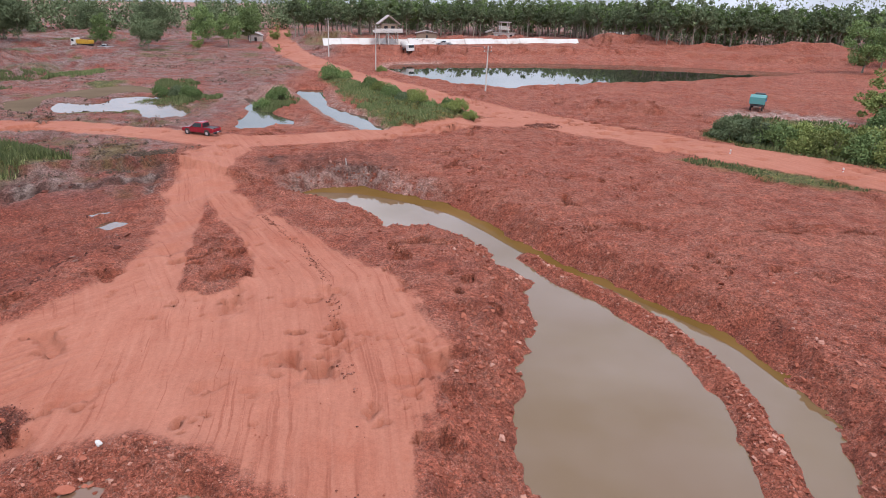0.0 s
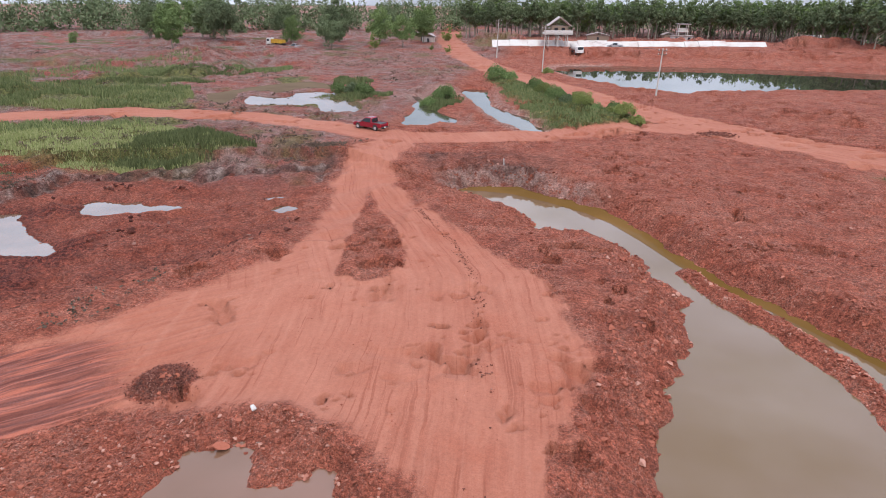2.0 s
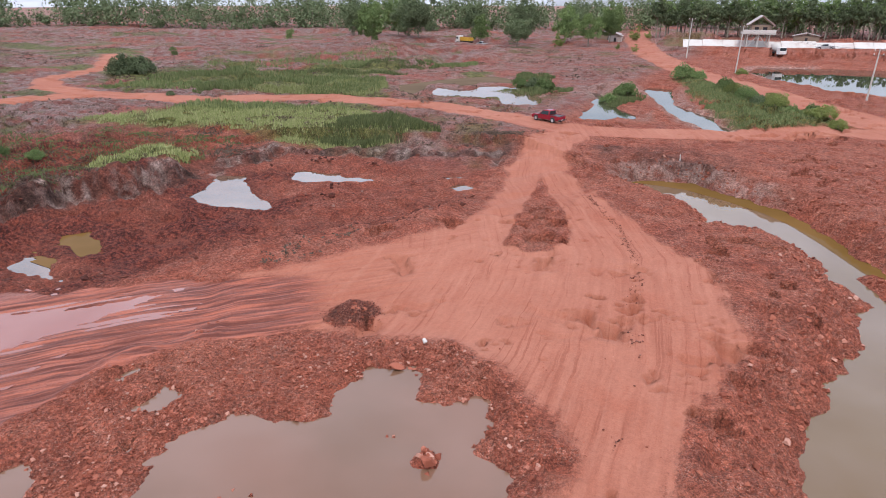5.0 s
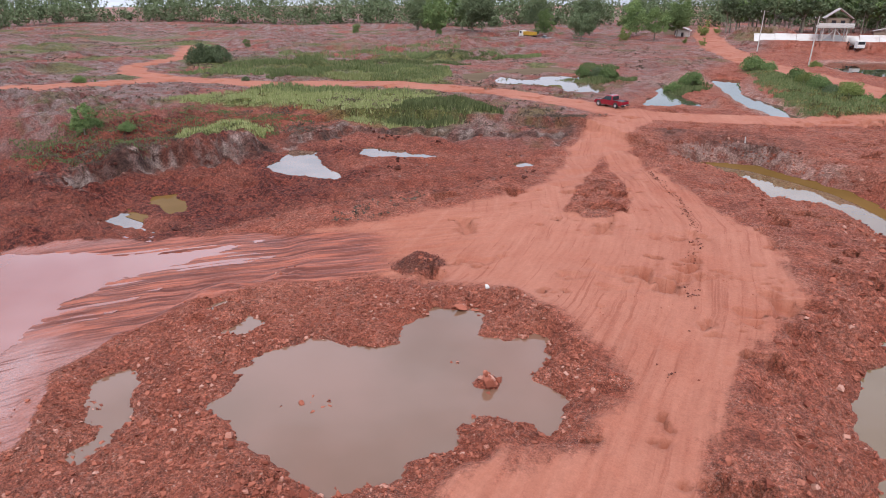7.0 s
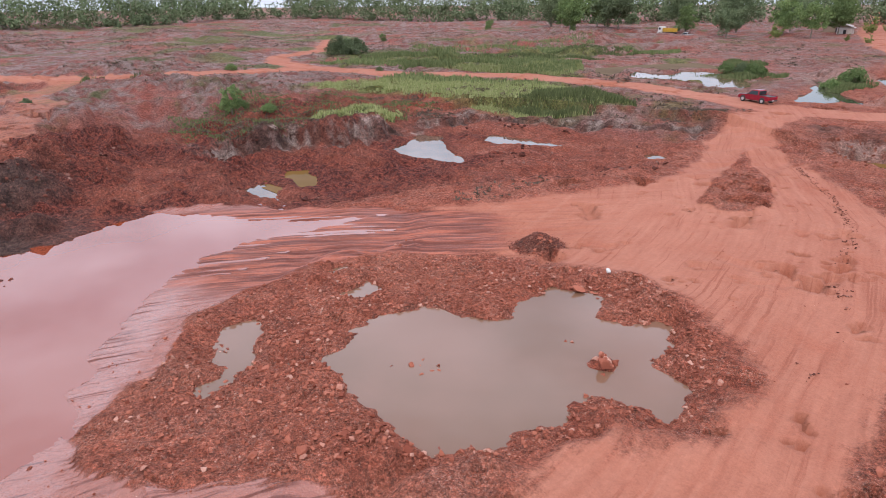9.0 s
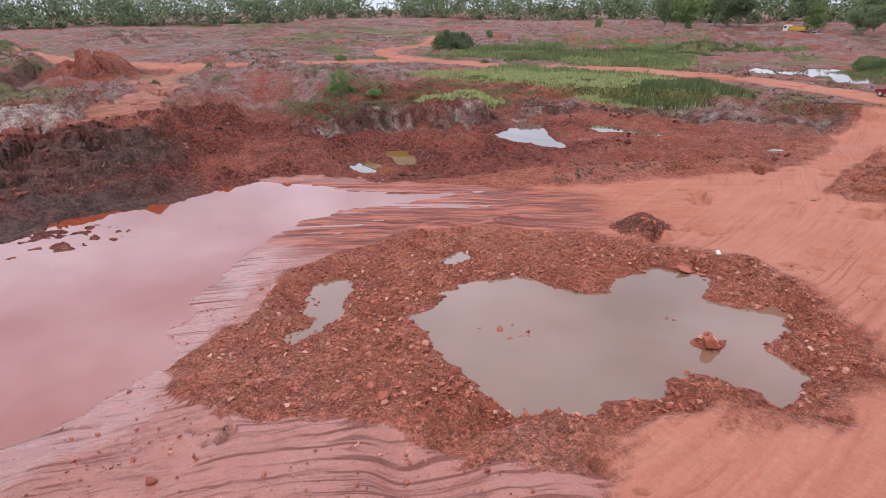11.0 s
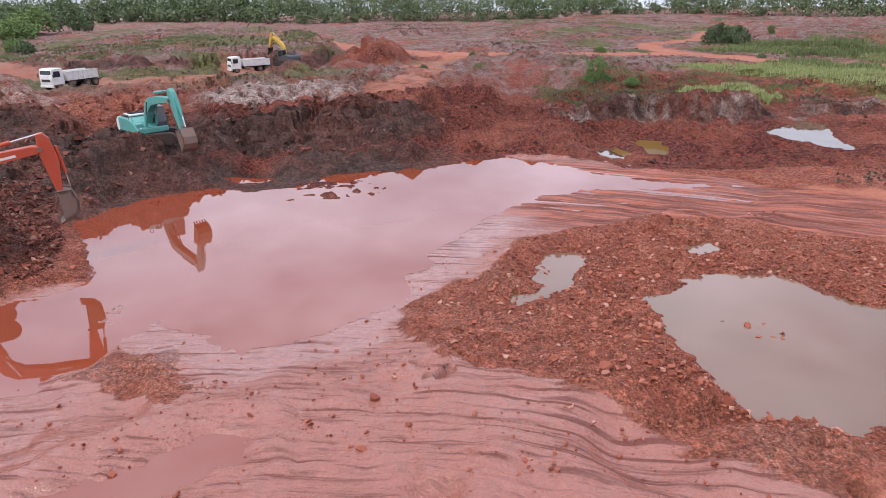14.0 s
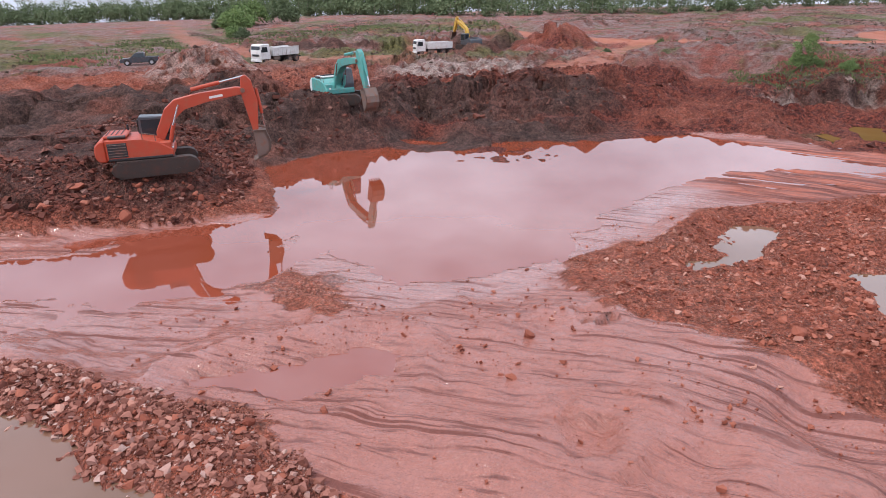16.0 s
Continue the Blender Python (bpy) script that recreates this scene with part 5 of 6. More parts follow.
def pickup(label, x, y, z, turn, paint, size=1.0):
    """A double-cab pickup: x ahead."""
    root = thing("pickup_truck", label, "pickup", x, y, z, turn, size=size)
    part("body", profile([(-2.6, 0.5), (-2.62, 1.02), (-0.78, 1.08), (0.95, 1.08), (2.35, 0.98), (2.62, 0.85), (2.62, 0.45), (2.1, 0.42), (1.85, 0.7), (1.45, 0.7), (1.2, 0.4), (-1.2, 0.4), (-1.45, 0.72), (-1.85, 0.72), (-2.1, 0.45)], -0.9, 0.9, 0.05), paint, root)
    top_cab = part("cab", profile([(-0.85, 1.06), (1.25, 1.06), (0.45, 1.72), (0.2, 1.8), (-0.6, 1.8), (-0.82, 1.7)], -0.84, 0.84, 0.05, inset=0.13), paint, root)
    part("windscreen", box(0.02, 1.36, 0.88, (1.20, 0, 1.1), 0, turn=(0, -50, 0)), GLASS, top_cab)
    part("rear_window", box(0.02, 1.3, 0.5, (-0.875, 0, 1.18), 0, turn=(0, 2, 0)), GLASS, top_cab)
    for side in (-1, 1):
        glass = profile([(-0.68, 1.14), (0.98, 1.14), (0.42, 1.66), (-0.66, 1.68)], side * 0.835, side * 0.85, 0)
        for v in glass.verts:
            v.co.y -= side * 0.17 * max(0, (v.co.z - 1.06) / 0.74) * 0.75
        part("side_window", glass, GLASS, top_cab)
        part("mirror", box(0.12, 0.2, 0.16, (0.95, side * 1.0, 1.12), 0.03), BLACK, top_cab)
        part("tail_light", box(0.04, 0.14, 0.34, (-2.63, side * 0.8, 0.68), 0.01), LIGHT_RED, root)
        part("headlamp", box(0.08, 0.36, 0.16, (2.6, side * 0.68, 0.74), 0.03), LAMP, root)
        part("bed_side", box(1.75, 0.08, 0.12, (-1.72, side * 0.86, 1.02), 0.02), paint, root)
        part("wheel_arch", tube((1.66, side * 0.86, 0.45), (1.66, side * 0.915, 0.45), 0.46, 18), BLACK, root)
        part("wheel_arch", tube((-1.62, side * 0.86, 0.45), (-1.62, side * 0.915, 0.45), 0.46, 18), BLACK, root)
    part("bed_floor", box(1.62, 1.55, 0.03, (-1.72, 0, 1.065), 0), BLACK, root, "dark open load bed")
    part("rear_bumper", box(0.16, 1.7, 0.18, (-2.66, 0, 0.42), 0.03), BLACK, root)
    part("number_plate", box(0.02, 0.34, 0.1, (-2.75, 0, 0.5), 0), PLATE, root)
    part("grille", box(0.04, 0.9, 0.26, (2.63, 0, 0.68), 0.02), BLACK, root)
    for wx in (1.66, -1.62):
        for side in (-1, 1):
            wheel(root, wx, side * 0.84, 0.4, 0.26, RUBBER, SILVER, 18)
    return root


excavator("orange-red tracked excavator digging on a spoil bank", -31.3, -20.3, ground_at(-31.3, -20.3) - 0.04, 110, 4, ORANGE, 0.91, -6, 4)
excavator("teal tracked excavator on dark dug earth", -51.4, -14.7, ground_at(-51.4, -14.7) - 0.05, 34, 58, TEAL, 0.92, -9, 22, grille=False, hood_paint=WHITE)
excavator("small yellow excavator loading on an earth bank", -129, -4.0, ground_at(-129, -4) - 0.03, 210, 20, GREY_CAR, 1.0, 6, 14, grille=False, boom_paint=YELLOW)
dump_truck("white dump truck parked beside a dark earth bank", -126.5, -10.8, ground_at(-126.5, -10.8), 292, 1.0)
dump_truck("white dump truck with a dusty open bed", -98.6, -33.0, max(ground_at(-98.6 + i, -33.0 + j) for i in (-3, 0, 3) for j in (-3, 0, 3)) - 0.05, 325, 1.0)
pickup("shiny crimson double-cab pickup on the dirt road", -33.7, 91.0, ground_at(-33.7, 91.0) - 0.02, 160, RED_CAR, 0.98)
pickup("dark grey pickup parked behind a spoil heap", -94.5, -52.0, ground_at(-94.5, -52.0) - 0.02, 290, GREY_CAR, 1.0)
dump_truck("dump truck with a yellow bed under the trees", -120.5, 229.5, ground_at(-120.5, 229.5), 165, 1.0, YELLOW)
pickup("grey pickup parked under roadside trees", -111.5, 225.5, ground_at(-111.5, 225.5), 190, SILVER, 1.0)
pickup("silver pickup parked on the reservoir bank", 1.0, 240.5, ground_at(1, 240.5), 185, SILVER, 1.0)


def covered_truck():
    root = thing("covered_truck", "old truck covered with green and blue tarpaulins", "truck", 57.3, 120.5, ground_at(57.3, 120.5), 60)
    part("chassis", box(5.4, 0.9, 0.3, (0, 0, 0.6), 0.04), STEEL, root)
    part("load", box(3.8, 2.2, 1.5, (-0.6, 0, 0.9), 0.12), GREY_CAR, root, "dark load under the sheets")
    part("tarpaulin", profile([(-2.75, 1.3), (-2.6, 2.45), (-0.6, 2.75), (1.5, 2.4), (1.6, 1.7), (1.45, 1.75), (1.35, 2.28), (-0.6, 2.62), (-2.5, 2.32), (-2.6, 1.3)], -1.3, 1.3, 0.02), GREEN_TARP, root)
    part("blue_sheet", box(0.5, 2.5, 0.7, (1.75, 0, 1.3), 0.08), BLUE, root, "blue plastic sheet")
    cab_body = part("cab", box(1.4, 2.0, 1.9, (2.3, 0, 0.8), 0.12, taper=0.92), BLACK, root)
    part("windscreen", box(0.03, 1.6, 0.7, (3.0, 0, 1.75), 0), GLASS, cab_body)
    for wx in (2.0, -1.8):
        for side in (-1, 1):
            wheel(root, wx, side * 0.95, 0.5, 0.3, RUBBER, STEEL, 14)


covered_truck()


def mixer_truck():
    root = thing("mixer_truck", "concrete mixer truck pouring on the reservoir bank", "truck", -11.5, 221.5, ground_at(-11.5, 221.5), 300)
    part("chassis", box(7.5, 0.9, 0.3, (0, 0, 0.7), 0.03), BLACK, root)
    cab_body = part("cab", box(1.7, 2.3, 2.0, (3.0, 0, 0.7), 0.1, taper=0.94), WHITE, root)
    part("windscreen", box(0.03, 1.9, 0.8, (3.83, 0, 1.7), 0), GLASS, cab_body)
    part("drum", bevelled(tube((-3.0, 0, 2.9), (-0.6, 0, 2.4), 0.55, 16, tube((-0.6, 0, 2.4), (1.7, 0, 1.95), 1.15, 16, r2=0.8), r2=1.15), 0.05), CONCRETE, root, "grey mixer drum")
    part("chute", tube((-3.2, 0, 2.2), (-4.6, 0, 0.6), 0.2, 8), STEEL, root)
    for wx in (2.6, -1.4, -2.7):
        for side in (-1, 1):
            wheel(root, wx, side * 0.95, 0.5, 0.35, RUBBER, STEEL, 14)


mixer_truck()


# ---- buildings and poles by the reservoir ----
def tower_house():
    z = ground_at(-18.5, 236)
    root = thing("stilt_house", "pale timber house on tall concrete stilts", "house", -18.5, 236, z, 12)
    for px in (-3.2, 0, 3.2):
        for py in (-2.4, 2.4):
            part("stilt", box(0.35, 0.35, 4.6, (px, py, -0.3), 0.03), CONCRETE, root)
    part("brace", tube((-3.2, -2.4, 0.6), (0, -2.4, 3.9), 0.11, 6), CONCRETE, root)
    part("brace", tube((3.2, -2.4, 0.6), (0, -2.4, 3.9), 0.11, 6), CONCRETE, root)
    part("platform", box(9.6, 6.4, 0.5, (0, 0, 4.2), 0.05), CONCRETE, root)
    part("parapet", box(9.6, 0.15, 0.9, (0, -3.1, 4.7), 0.03), PALE_WALL, root)
    hut = part("wall", box(5.6, 4.6, 2.3, (0.4, 0.2, 4.7), 0.04), WOOD, root)
    part("window", box(1.2, 0.06, 1.0, (-0.8, -2.12, 5.4), 0), GLASS, hut)
    part("window", box(1.2, 0.06, 1.0, (1.6, -2.12, 5.4), 0), GLASS, hut)
    roof = profile([(-3.6, 7.0), (0.4, 9.9), (4.4, 7.0), (4.2, 6.85), (0.4, 9.6), (-3.4, 6.85)], -2.9, 3.0, 0.02)
    part("roof", roof, TIN, root, "pale tin gable roof")


def booth():
    z = ground_at(29, 309)
    root = thing("lookout_hut", "small white two-storey lookout hut", "hut", 29, 309, z, 8)
    part("base", box(8.5, 5, 2.6, (0, 0, -0.2), 0.06), PALE_WALL, root)
    part("roof", box(9.4, 5.8, 0.22, (0, 0, 2.41), 0.04), TIN, root)
    for px in (-1.8, 1.8):
        for py in (-1.6, 1.6):
            part("post", box(0.3, 0.3, 4.4, (px, py, 2.64), 0.03), PALE_WALL, root)
    part("upper_floor", box(4.6, 4.0, 0.25, (0, 0, 4.1), 0.04), PALE_WALL, root)
    part("tank", box(3.2, 3.0, 1.1, (0, 0, 4.36), 0.06), CONCRETE, root)
    part("upper_roof", box(5.6, 4.8, 0.22, (0, 0, 7.05), 0.04), TIN, root)
    for n in range(3):
        part("window", box(1.1, 0.06, 1.0, (-2.6 + n * 2.6, -2.53, 0.9), 0), GLASS, root)


def shed(x, y, turn, sx, sy, h, label, wall=None):
    root = thing("shed", label, "shed", x, y, ground_at(x, y), turn)
    part("wall", box(sx, sy, h, (0, 0, -0.3), 0.04), wall or WOOD, root)
    part("roof", profile([(-sx / 2 - 0.5, h - 0.45), (0, h + 0.7), (sx / 2 + 0.5, h - 0.45), (sx / 2 + 0.5, h - 0.28), (0, h + 0.9), (-sx / 2 - 0.5, h - 0.28)], -sy / 2 - 0.5, sy / 2 + 0.5, 0), TIN, root)
    part("door", box(0.9, 0.06, h * 0.7, (0, -sy / 2 - 0.02, -0.2), 0), BLACK, root)


tower_house()
booth()
shed(-6, 300, 5, 9, 4, 2.6, "long low open shed at the forest edge")
shed(24, 318, 10, 4.5, 4, 2.6, "small tin-roofed hut under the trees")
shed(-77, 274, 15, 9, 5, 2.6, "low tin-roofed shed under the trees")
shed(-72, 266, 10, 5, 4, 2.4, "small shed with a pale roof", PALE_WALL)


def tank():
    root = thing("storage_tank", "white cylindrical storage tank on a stand", "tank", 83.5, 322, ground_at(83.5, 322), 6)
    part("tank_shell", bevelled(tube((-3.4, 0, 1.9), (3.4, 0, 1.9), 1.15, 18), 0.15), WHITE, root)
    for px in (-2.4, 2.4):
        part("stand", box(0.4, 1.9, 1.0, (px, 0, -0.1), 0.04), CONCRETE, root)


tank()


def pole(x, y, h, arm_turn, arms=1, lean=0.0):
    root = thing("utility_pole", "pale concrete utility pole with a steel crossarm", "pole", x, y, ground_at(x, y) - 0.3, arm_turn, "utility poles")
    part("shaft", tube((0, 0, 0), (lean, 0, h), 0.17, 10, r2=0.10), CONCRETE, root)
    for n in range(arms):
        part("crossarm", box(2.0, 0.12, 0.12, (lean, 0, h - 0.5 - n * 0.7), 0.01), STEEL, root)
        for px in (-0.85, 0.85):
            part("insulator", tube((lean + px, 0, h - 0.38 - n * 0.7), (lean + px, 0, h - 0.14 - n * 0.7), 0.07, 8), WHITE, root)
    return root


POLES = [(-34.4, 207, 11.5, 25), (-17.3, 176, 11.5, 28), (8.8, 138, 9.2, 30)]
for px, py, ph, pt in POLES:
    pole(px, py, ph, pt, 2 if ph < 10 else 1, 0.25)
for n in range(2):
    wire = thing("overhead_wire", "thin dark overhead wires between the poles", "wire", 0, 0, 0)
    bm = bmesh.new()
    ends = [(px, py, ground_at(px, py) + ph - 0.5) for px, py, ph, pt in POLES]
    for (ax, ay, az), (bx, by, bz) in zip(ends[:-1], ends[1:]):
        off = -0.8 + n * 1.6
        last = None
        for k in range(9):
            t = k / 8
            p = Vector((ax + (bx - ax) * t + off, ay + (by - ay) * t, az + (bz - az) * t - 1.1 * 4 * t * (1 - t)))
            if last:
                tube(last, p, 0.014, 4, bm)
            last = p
    part("wire", bm, BLACK, wire)

# the pale lining along the far reservoir bank, in slabs
lining = thing("concrete_lining", "pale sloped concrete lining along the reservoir bank", "wall", 0, 0, 0)
lining["kind"] = "structure"
ends = [(-40, 232), (-16, 237.5), (4, 244.5), (25.5, 252.5), (55, 266)]
run, total = [], 0.0
for (ax, ay), (bx, by) in zip(ends[:-1], ends[1:]):
    count = max(1, int(math.hypot(bx - ax, by - ay) / 5.2))
    for k in range(count):
        t0, t1 = k / count, (k + 0.985) / count
        p, q = (ax + (bx - ax) * t0, ay + (by - ay) * t0), (ax + (bx - ax) * t1, ay + (by - ay) * t1)
        zl = max(ground_at(*p), ground_at(*q))
        bm = bmesh.new()
        lowv = [bm.verts.new((p[0], p[1], zl - 0.3)), bm.verts.new((q[0], q[1], zl - 0.3)), bm.verts.new((q[0] - 0.8, q[1] + 2.6, zl + 1.9)), bm.verts.new((p[0] - 0.8, p[1] + 2.6, zl + 1.9))]
        face = bm.faces.new(lowv)
        ext = bmesh.ops.extrude_face_region(bm, geom=[face])["geom"]
        for v in ext:
            if isinstance(v, bmesh.types.BMVert):
                v.co += Vector((-0.1, 0.35, -0.12))
        part("slab", bm, PALE_WALL, lining)


def drain_pipe():
    root = thing("drain_pipe", "grey plastic pump pipe standing in the pond", "pipe", -11.2, 73.2, W_LONG - 0.5)
    part("riser", tube((0, 0, 0), (-0.6, 2.6, 3.0), 0.065, 10), PVC, root)


drain_pipe()
for px, py in ((37.1, 84.6), (46.8, 75.9)):
    z = ground_at(px, py)
    post = thing("marker_post", "short white and red marker post by the road", "post", px, py, z - 0.05, 0, "marker posts")
    part("stake", tube((0, 0, 0), (0, 0, 0.55), 0.09, 8), WHITE, post)
    part("red_band", tube((0, 0, 0.22), (0, 0, 0.34), 0.097, 8), LIGHT_RED, post)


# ---- stones ----
def rock_mesh(seed, cuts=1):
    bm = bmesh.new()
    bmesh.ops.create_icosphere(bm, subdivisions=cuts, radius=1.0)
    rng = random.Random(seed)
    planes = [(Vector((rng.gauss(0, 1), rng.gauss(0, 1), rng.gauss(0, 1))).normalized(), rng.uniform(0.36, 0.7)) for _ in range(13)]
    s = Vector((rng.uniform(0.8, 1.3), rng.uniform(0.7, 1.1), rng.uniform(0.5, 0.85)))
    for v in bm.verts:
        for normal, dist in planes:
            over = v.co.dot(normal) - dist
            if over > 0:
                v.co -= normal * over
        v.co = Vector((v.co.x * s.x, v.co.y * s.y, v.co.z * s.z)) * rng.uniform(0.97, 1.03)
    return bm


rng = np.random.default_rng(11)
BOULDERS = [finish("boulder", rock_mesh(40 + n, 2), STONE) for n in range(10)]


def free_of(x, y, roads=0.25, mud=0.3):
    ok = (mask_at(k_road, x, y) < roads) & (mask_at(k_mud, x, y) < mud)
    return ok


def strew(x, y, size, sink=0.3):
    """Rough eight-cornered stones at places, joined: corners and faces."""
    n = len(x)
    base = np.array([(sx, sy, sz) for sz in (-1, 1) for sy in (-1, 1) for sx in (-1, 1)], float) * (0.62, 0.5, 0.42)
    faces = np.array([(0, 2, 3, 1), (4, 5, 7, 6), (0, 1, 5, 4), (1, 3, 7, 5), (3, 2, 6, 7), (2, 0, 4, 6)])
    shape = base[None] * rng.uniform(0.7, 1.5, (n, 1, 3)) + rng.normal(0, 0.20, (n, 8, 3))
    shape[:, 4:] *= rng.uniform(0.35, 0.95, (n, 1, 3))
    spin = rng.normal(size=(n, 3, 3))
    q = np.linalg.qr(spin)[0]
    shape = np.einsum("nij,nkj->nki", q, shape) * (1, 1, 0.75)
    pos = np.stack([x, y, height(x, y) + size * (0.75 - sink)], 1)
    verts = pos[:, None] + shape * size[:, None, None]
    return verts.reshape(-1, 3), (faces[None] + (np.arange(n) * 8)[:, None, None]).reshape(-1, 4)


def rubble(name, label, x, y, size, mat=None):
    v, f = strew(x, y, size)
    me = solid(name, v, f)
    me.materials.append(mat or STONE)
    return tagged(new(name, me), label, "rubble", kind="stuff")


def around(n, x0, x1, y0, y1):
    return rng.uniform(x0, x1, n), rng.uniform(y0, y1, n)


# rubble round the heart-shaped pond and on the shoulder to the mud
x, y = around(170000, -32, -3, -2, 30)
d = outline(HEART, x, y, 9)
want = (d > 0.05) & (rng.uniform(0, 1, len(x)) < np.clip(1.15 - d / 8.5, 0.2, 0.9)) & free_of(x, y)
x, y = x[want], y[want]
rubble("rubble", "loose red laterite rubble round the pond", x, y, 0.010 + 0.0125 * rng.pareto(1.75, len(x)).clip(0, 10))
# stones of the heap by the grey pond
x, y = around(75000, -15, -3, -20, -4)
want = (mask_at(k_stones, x, y) > 0.25) & (outline(RUBBLE_POND, x, y, 5) > -0.25) & (rng.uniform(0, 1, len(x)) < 0.75)
x, y = x[want], y[want]
rubble("stone_heap", "heap of broken pinkish laterite stones", x, y, 0.014 + 0.020 * rng.pareto(1.7, len(x)).clip(0, 6), PALE_STONE)
# banks of the long pond
x, y = around(110000, -18, 26, 14, 80)
d = outline(LONG_POND, x, y, 9)
want = (d > 0.0) & (rng.uniform(0, 1, len(x)) < np.clip(0.8 - d / 7.0, 0.07, 0.7)) & free_of(x, y)
x, y = x[want], y[want]
rubble("rubble", "red rubble on the trench banks", x, y, 0.018 + 0.032 * rng.pareto(2.0, len(x)).clip(0, 6))
# dyke
t = rng.uniform(0, 1, 2600)
k = np.array(DYKE)
seg = np.clip((t * (len(k) - 1)).astype(int), 0, len(k) - 2)
u = t * (len(k) - 1) - seg
x, y = (k[seg] * (1 - u)[:, None] + k[seg + 1] * u[:, None]).T + rng.normal(0, 0.45, (2, len(t)))
want = height(x, y) > W_LONG
rubble("dyke_rubble", "red rubble on the low dyke", x[want], y[want], 0.05 + 0.07 * rng.pareto(3.2, want.sum()).clip(0, 2))
# pit floor, the dug banks and the mound
x, y = around(90000, -72, -25, -30, 70)
k1 = np.maximum(mask_at(k_pit, x, y), np.maximum(mask_at(k_west, x, y), mask_at(k_mound, x, y)))
want = (k1 > 0.08) & free_of(x, y) & (height(x, y) > W_MUD) & (rng.uniform(0, 1, len(x)) < 0.55)
x, y = x[want], y[want]
rubble("rubble", "dark red clods and stones in the pit", x, y, 0.022 + 0.030 * rng.pareto(1.6, len(x)).clip(0, 9), DARK_STONE)
x, y = around(30000, -46, -22, -30, -12)
want = (mask_at(k_mound, x, y) > 0.05) & (mask_at(k_mound, x, y) < 0.995) & (height(x, y) > W_MUD - 0.1)
x, y = x[want], y[want]
rubble("spoil_rubble", "broken stones on the slope of the spoil bank", x, y, 0.018 + 0.026 * rng.pareto(1.6, len(x)).clip(0, 7), DARK_STONE)
# piles, median and the wide stony ground to the east
x, y = around(50000, -26, 60, 20, 125)
edge_k = np.maximum(mask_at(k_median, x, y) - 0.5, mask_at(k_heap, x, y))
want = ((edge_k > 0.3) | ((x > -3) & free_of(x, y) & (rng.uniform(0, 1, len(x)) < 0.2))) & (height(x, y) > W_LONG + 0.05)
x, y = x[want], y[want]
rubble("stones", "scattered small red stones on graded ground", x, y, 0.025 + 0.05 * rng.pareto(2.8, len(x)).clip(0, 2.4))
x, y = -22.3 + rng.normal(0, 0.6, 3500), 27.4 + rng.normal(0, 0.6, 3500)
rubble("gravel_pile", "small dark pile of gravel on the track", x, y, rng.uniform(0.02, 0.07, 3500), DARK_STONE)
x, y = 15 + rng.normal(0, 1.1, 900), 101 + rng.normal(0, 0.9, 900)
rubble("gravel_pile", "dark pile of broken stone beside the road", x, y, rng.uniform(0.06, 0.17, 900), DARK_STONE)
# clods thrown up along the wheel tracks of the plaza
t = rng.uniform(0, 1, 700)
line = np.array([(-4.6, 22), (-5.4, 30), (-6.9, 36), (-8.8, 43.5), (-12.5, 51), (-17.5, 58)])
seg = np.clip((t * 5).astype(int), 0, 4)
u = t * 5 - seg
x, y = (line[seg] * (1 - u)[:, None] + line[seg + 1] * u[:, None]).T + rng.normal(0, 0.22, (2, len(t)))
want = fbm(x / 2.0, y / 2.0, 3, 44) > -0.02
rubble("track_clods", "dark clods along the wheel tracks", x[want], y[want], rng.uniform(0.02, 0.08, want.sum()), DARK_STONE)
x, y = around(2600, -28, -2, 20, 70)
want = (mask_at(k_plaza, x, y) > 0.6) & (fbm(x / 2.5, y / 2.5, 3, 45) > 0.22)
rubble("track_clods", "scattered clods on the packed earth", x[want], y[want], rng.uniform(0.015, 0.06, want.sum()))
# clods in the wet mud
x, y = around(5000, -28, -5, -16, 6)
want = (mask_at(k_mud, x, y) > 0.5) & (rng.uniform(0, 1, len(x)) < 0.10 + 0.5 * (fbm(x / 3, y / 3, 3, 7) > 0.2)) & (height(x, y) > W_MUD - 0.03)
x, y = x[want], y[want]
rubble("mud_clods", "small clods of wet mud", x, y, 0.025 + 0.045 * rng.pareto(3.2, len(x)).clip(0, 2))

# boulders, one by one
spots = []
for x0, x1, y0, y1, n, low_r, high_r in ((-26, -6, 2, 26, 80, 0.12, 0.26), (-14, -8.5, -16, -7, 60, 0.13, 0.30), (-33, -23, -30, -14, 60, 0.15, 0.38), (-16, 8, 25, 72, 40, 0.2, 0.4)):
    made = 0
    for _ in range(4000):
        bx, by = rng.uniform(x0, x1), rng.uniform(y0, y1)
        if made < n and free_of(np.array([bx]), np.array([by]))[0]:
            wet = min(outline(s, np.array([bx]), np.array([by]), 6)[0] for s in (HEART, LONG_POND, RUBBLE_POND, MUD_POND))
            if -0.2 < wet < 4.5:
                spots.append((bx, by, rng.uniform(low_r, high_r) * rng.uniform(0.6, 1.0)))
                made += 1
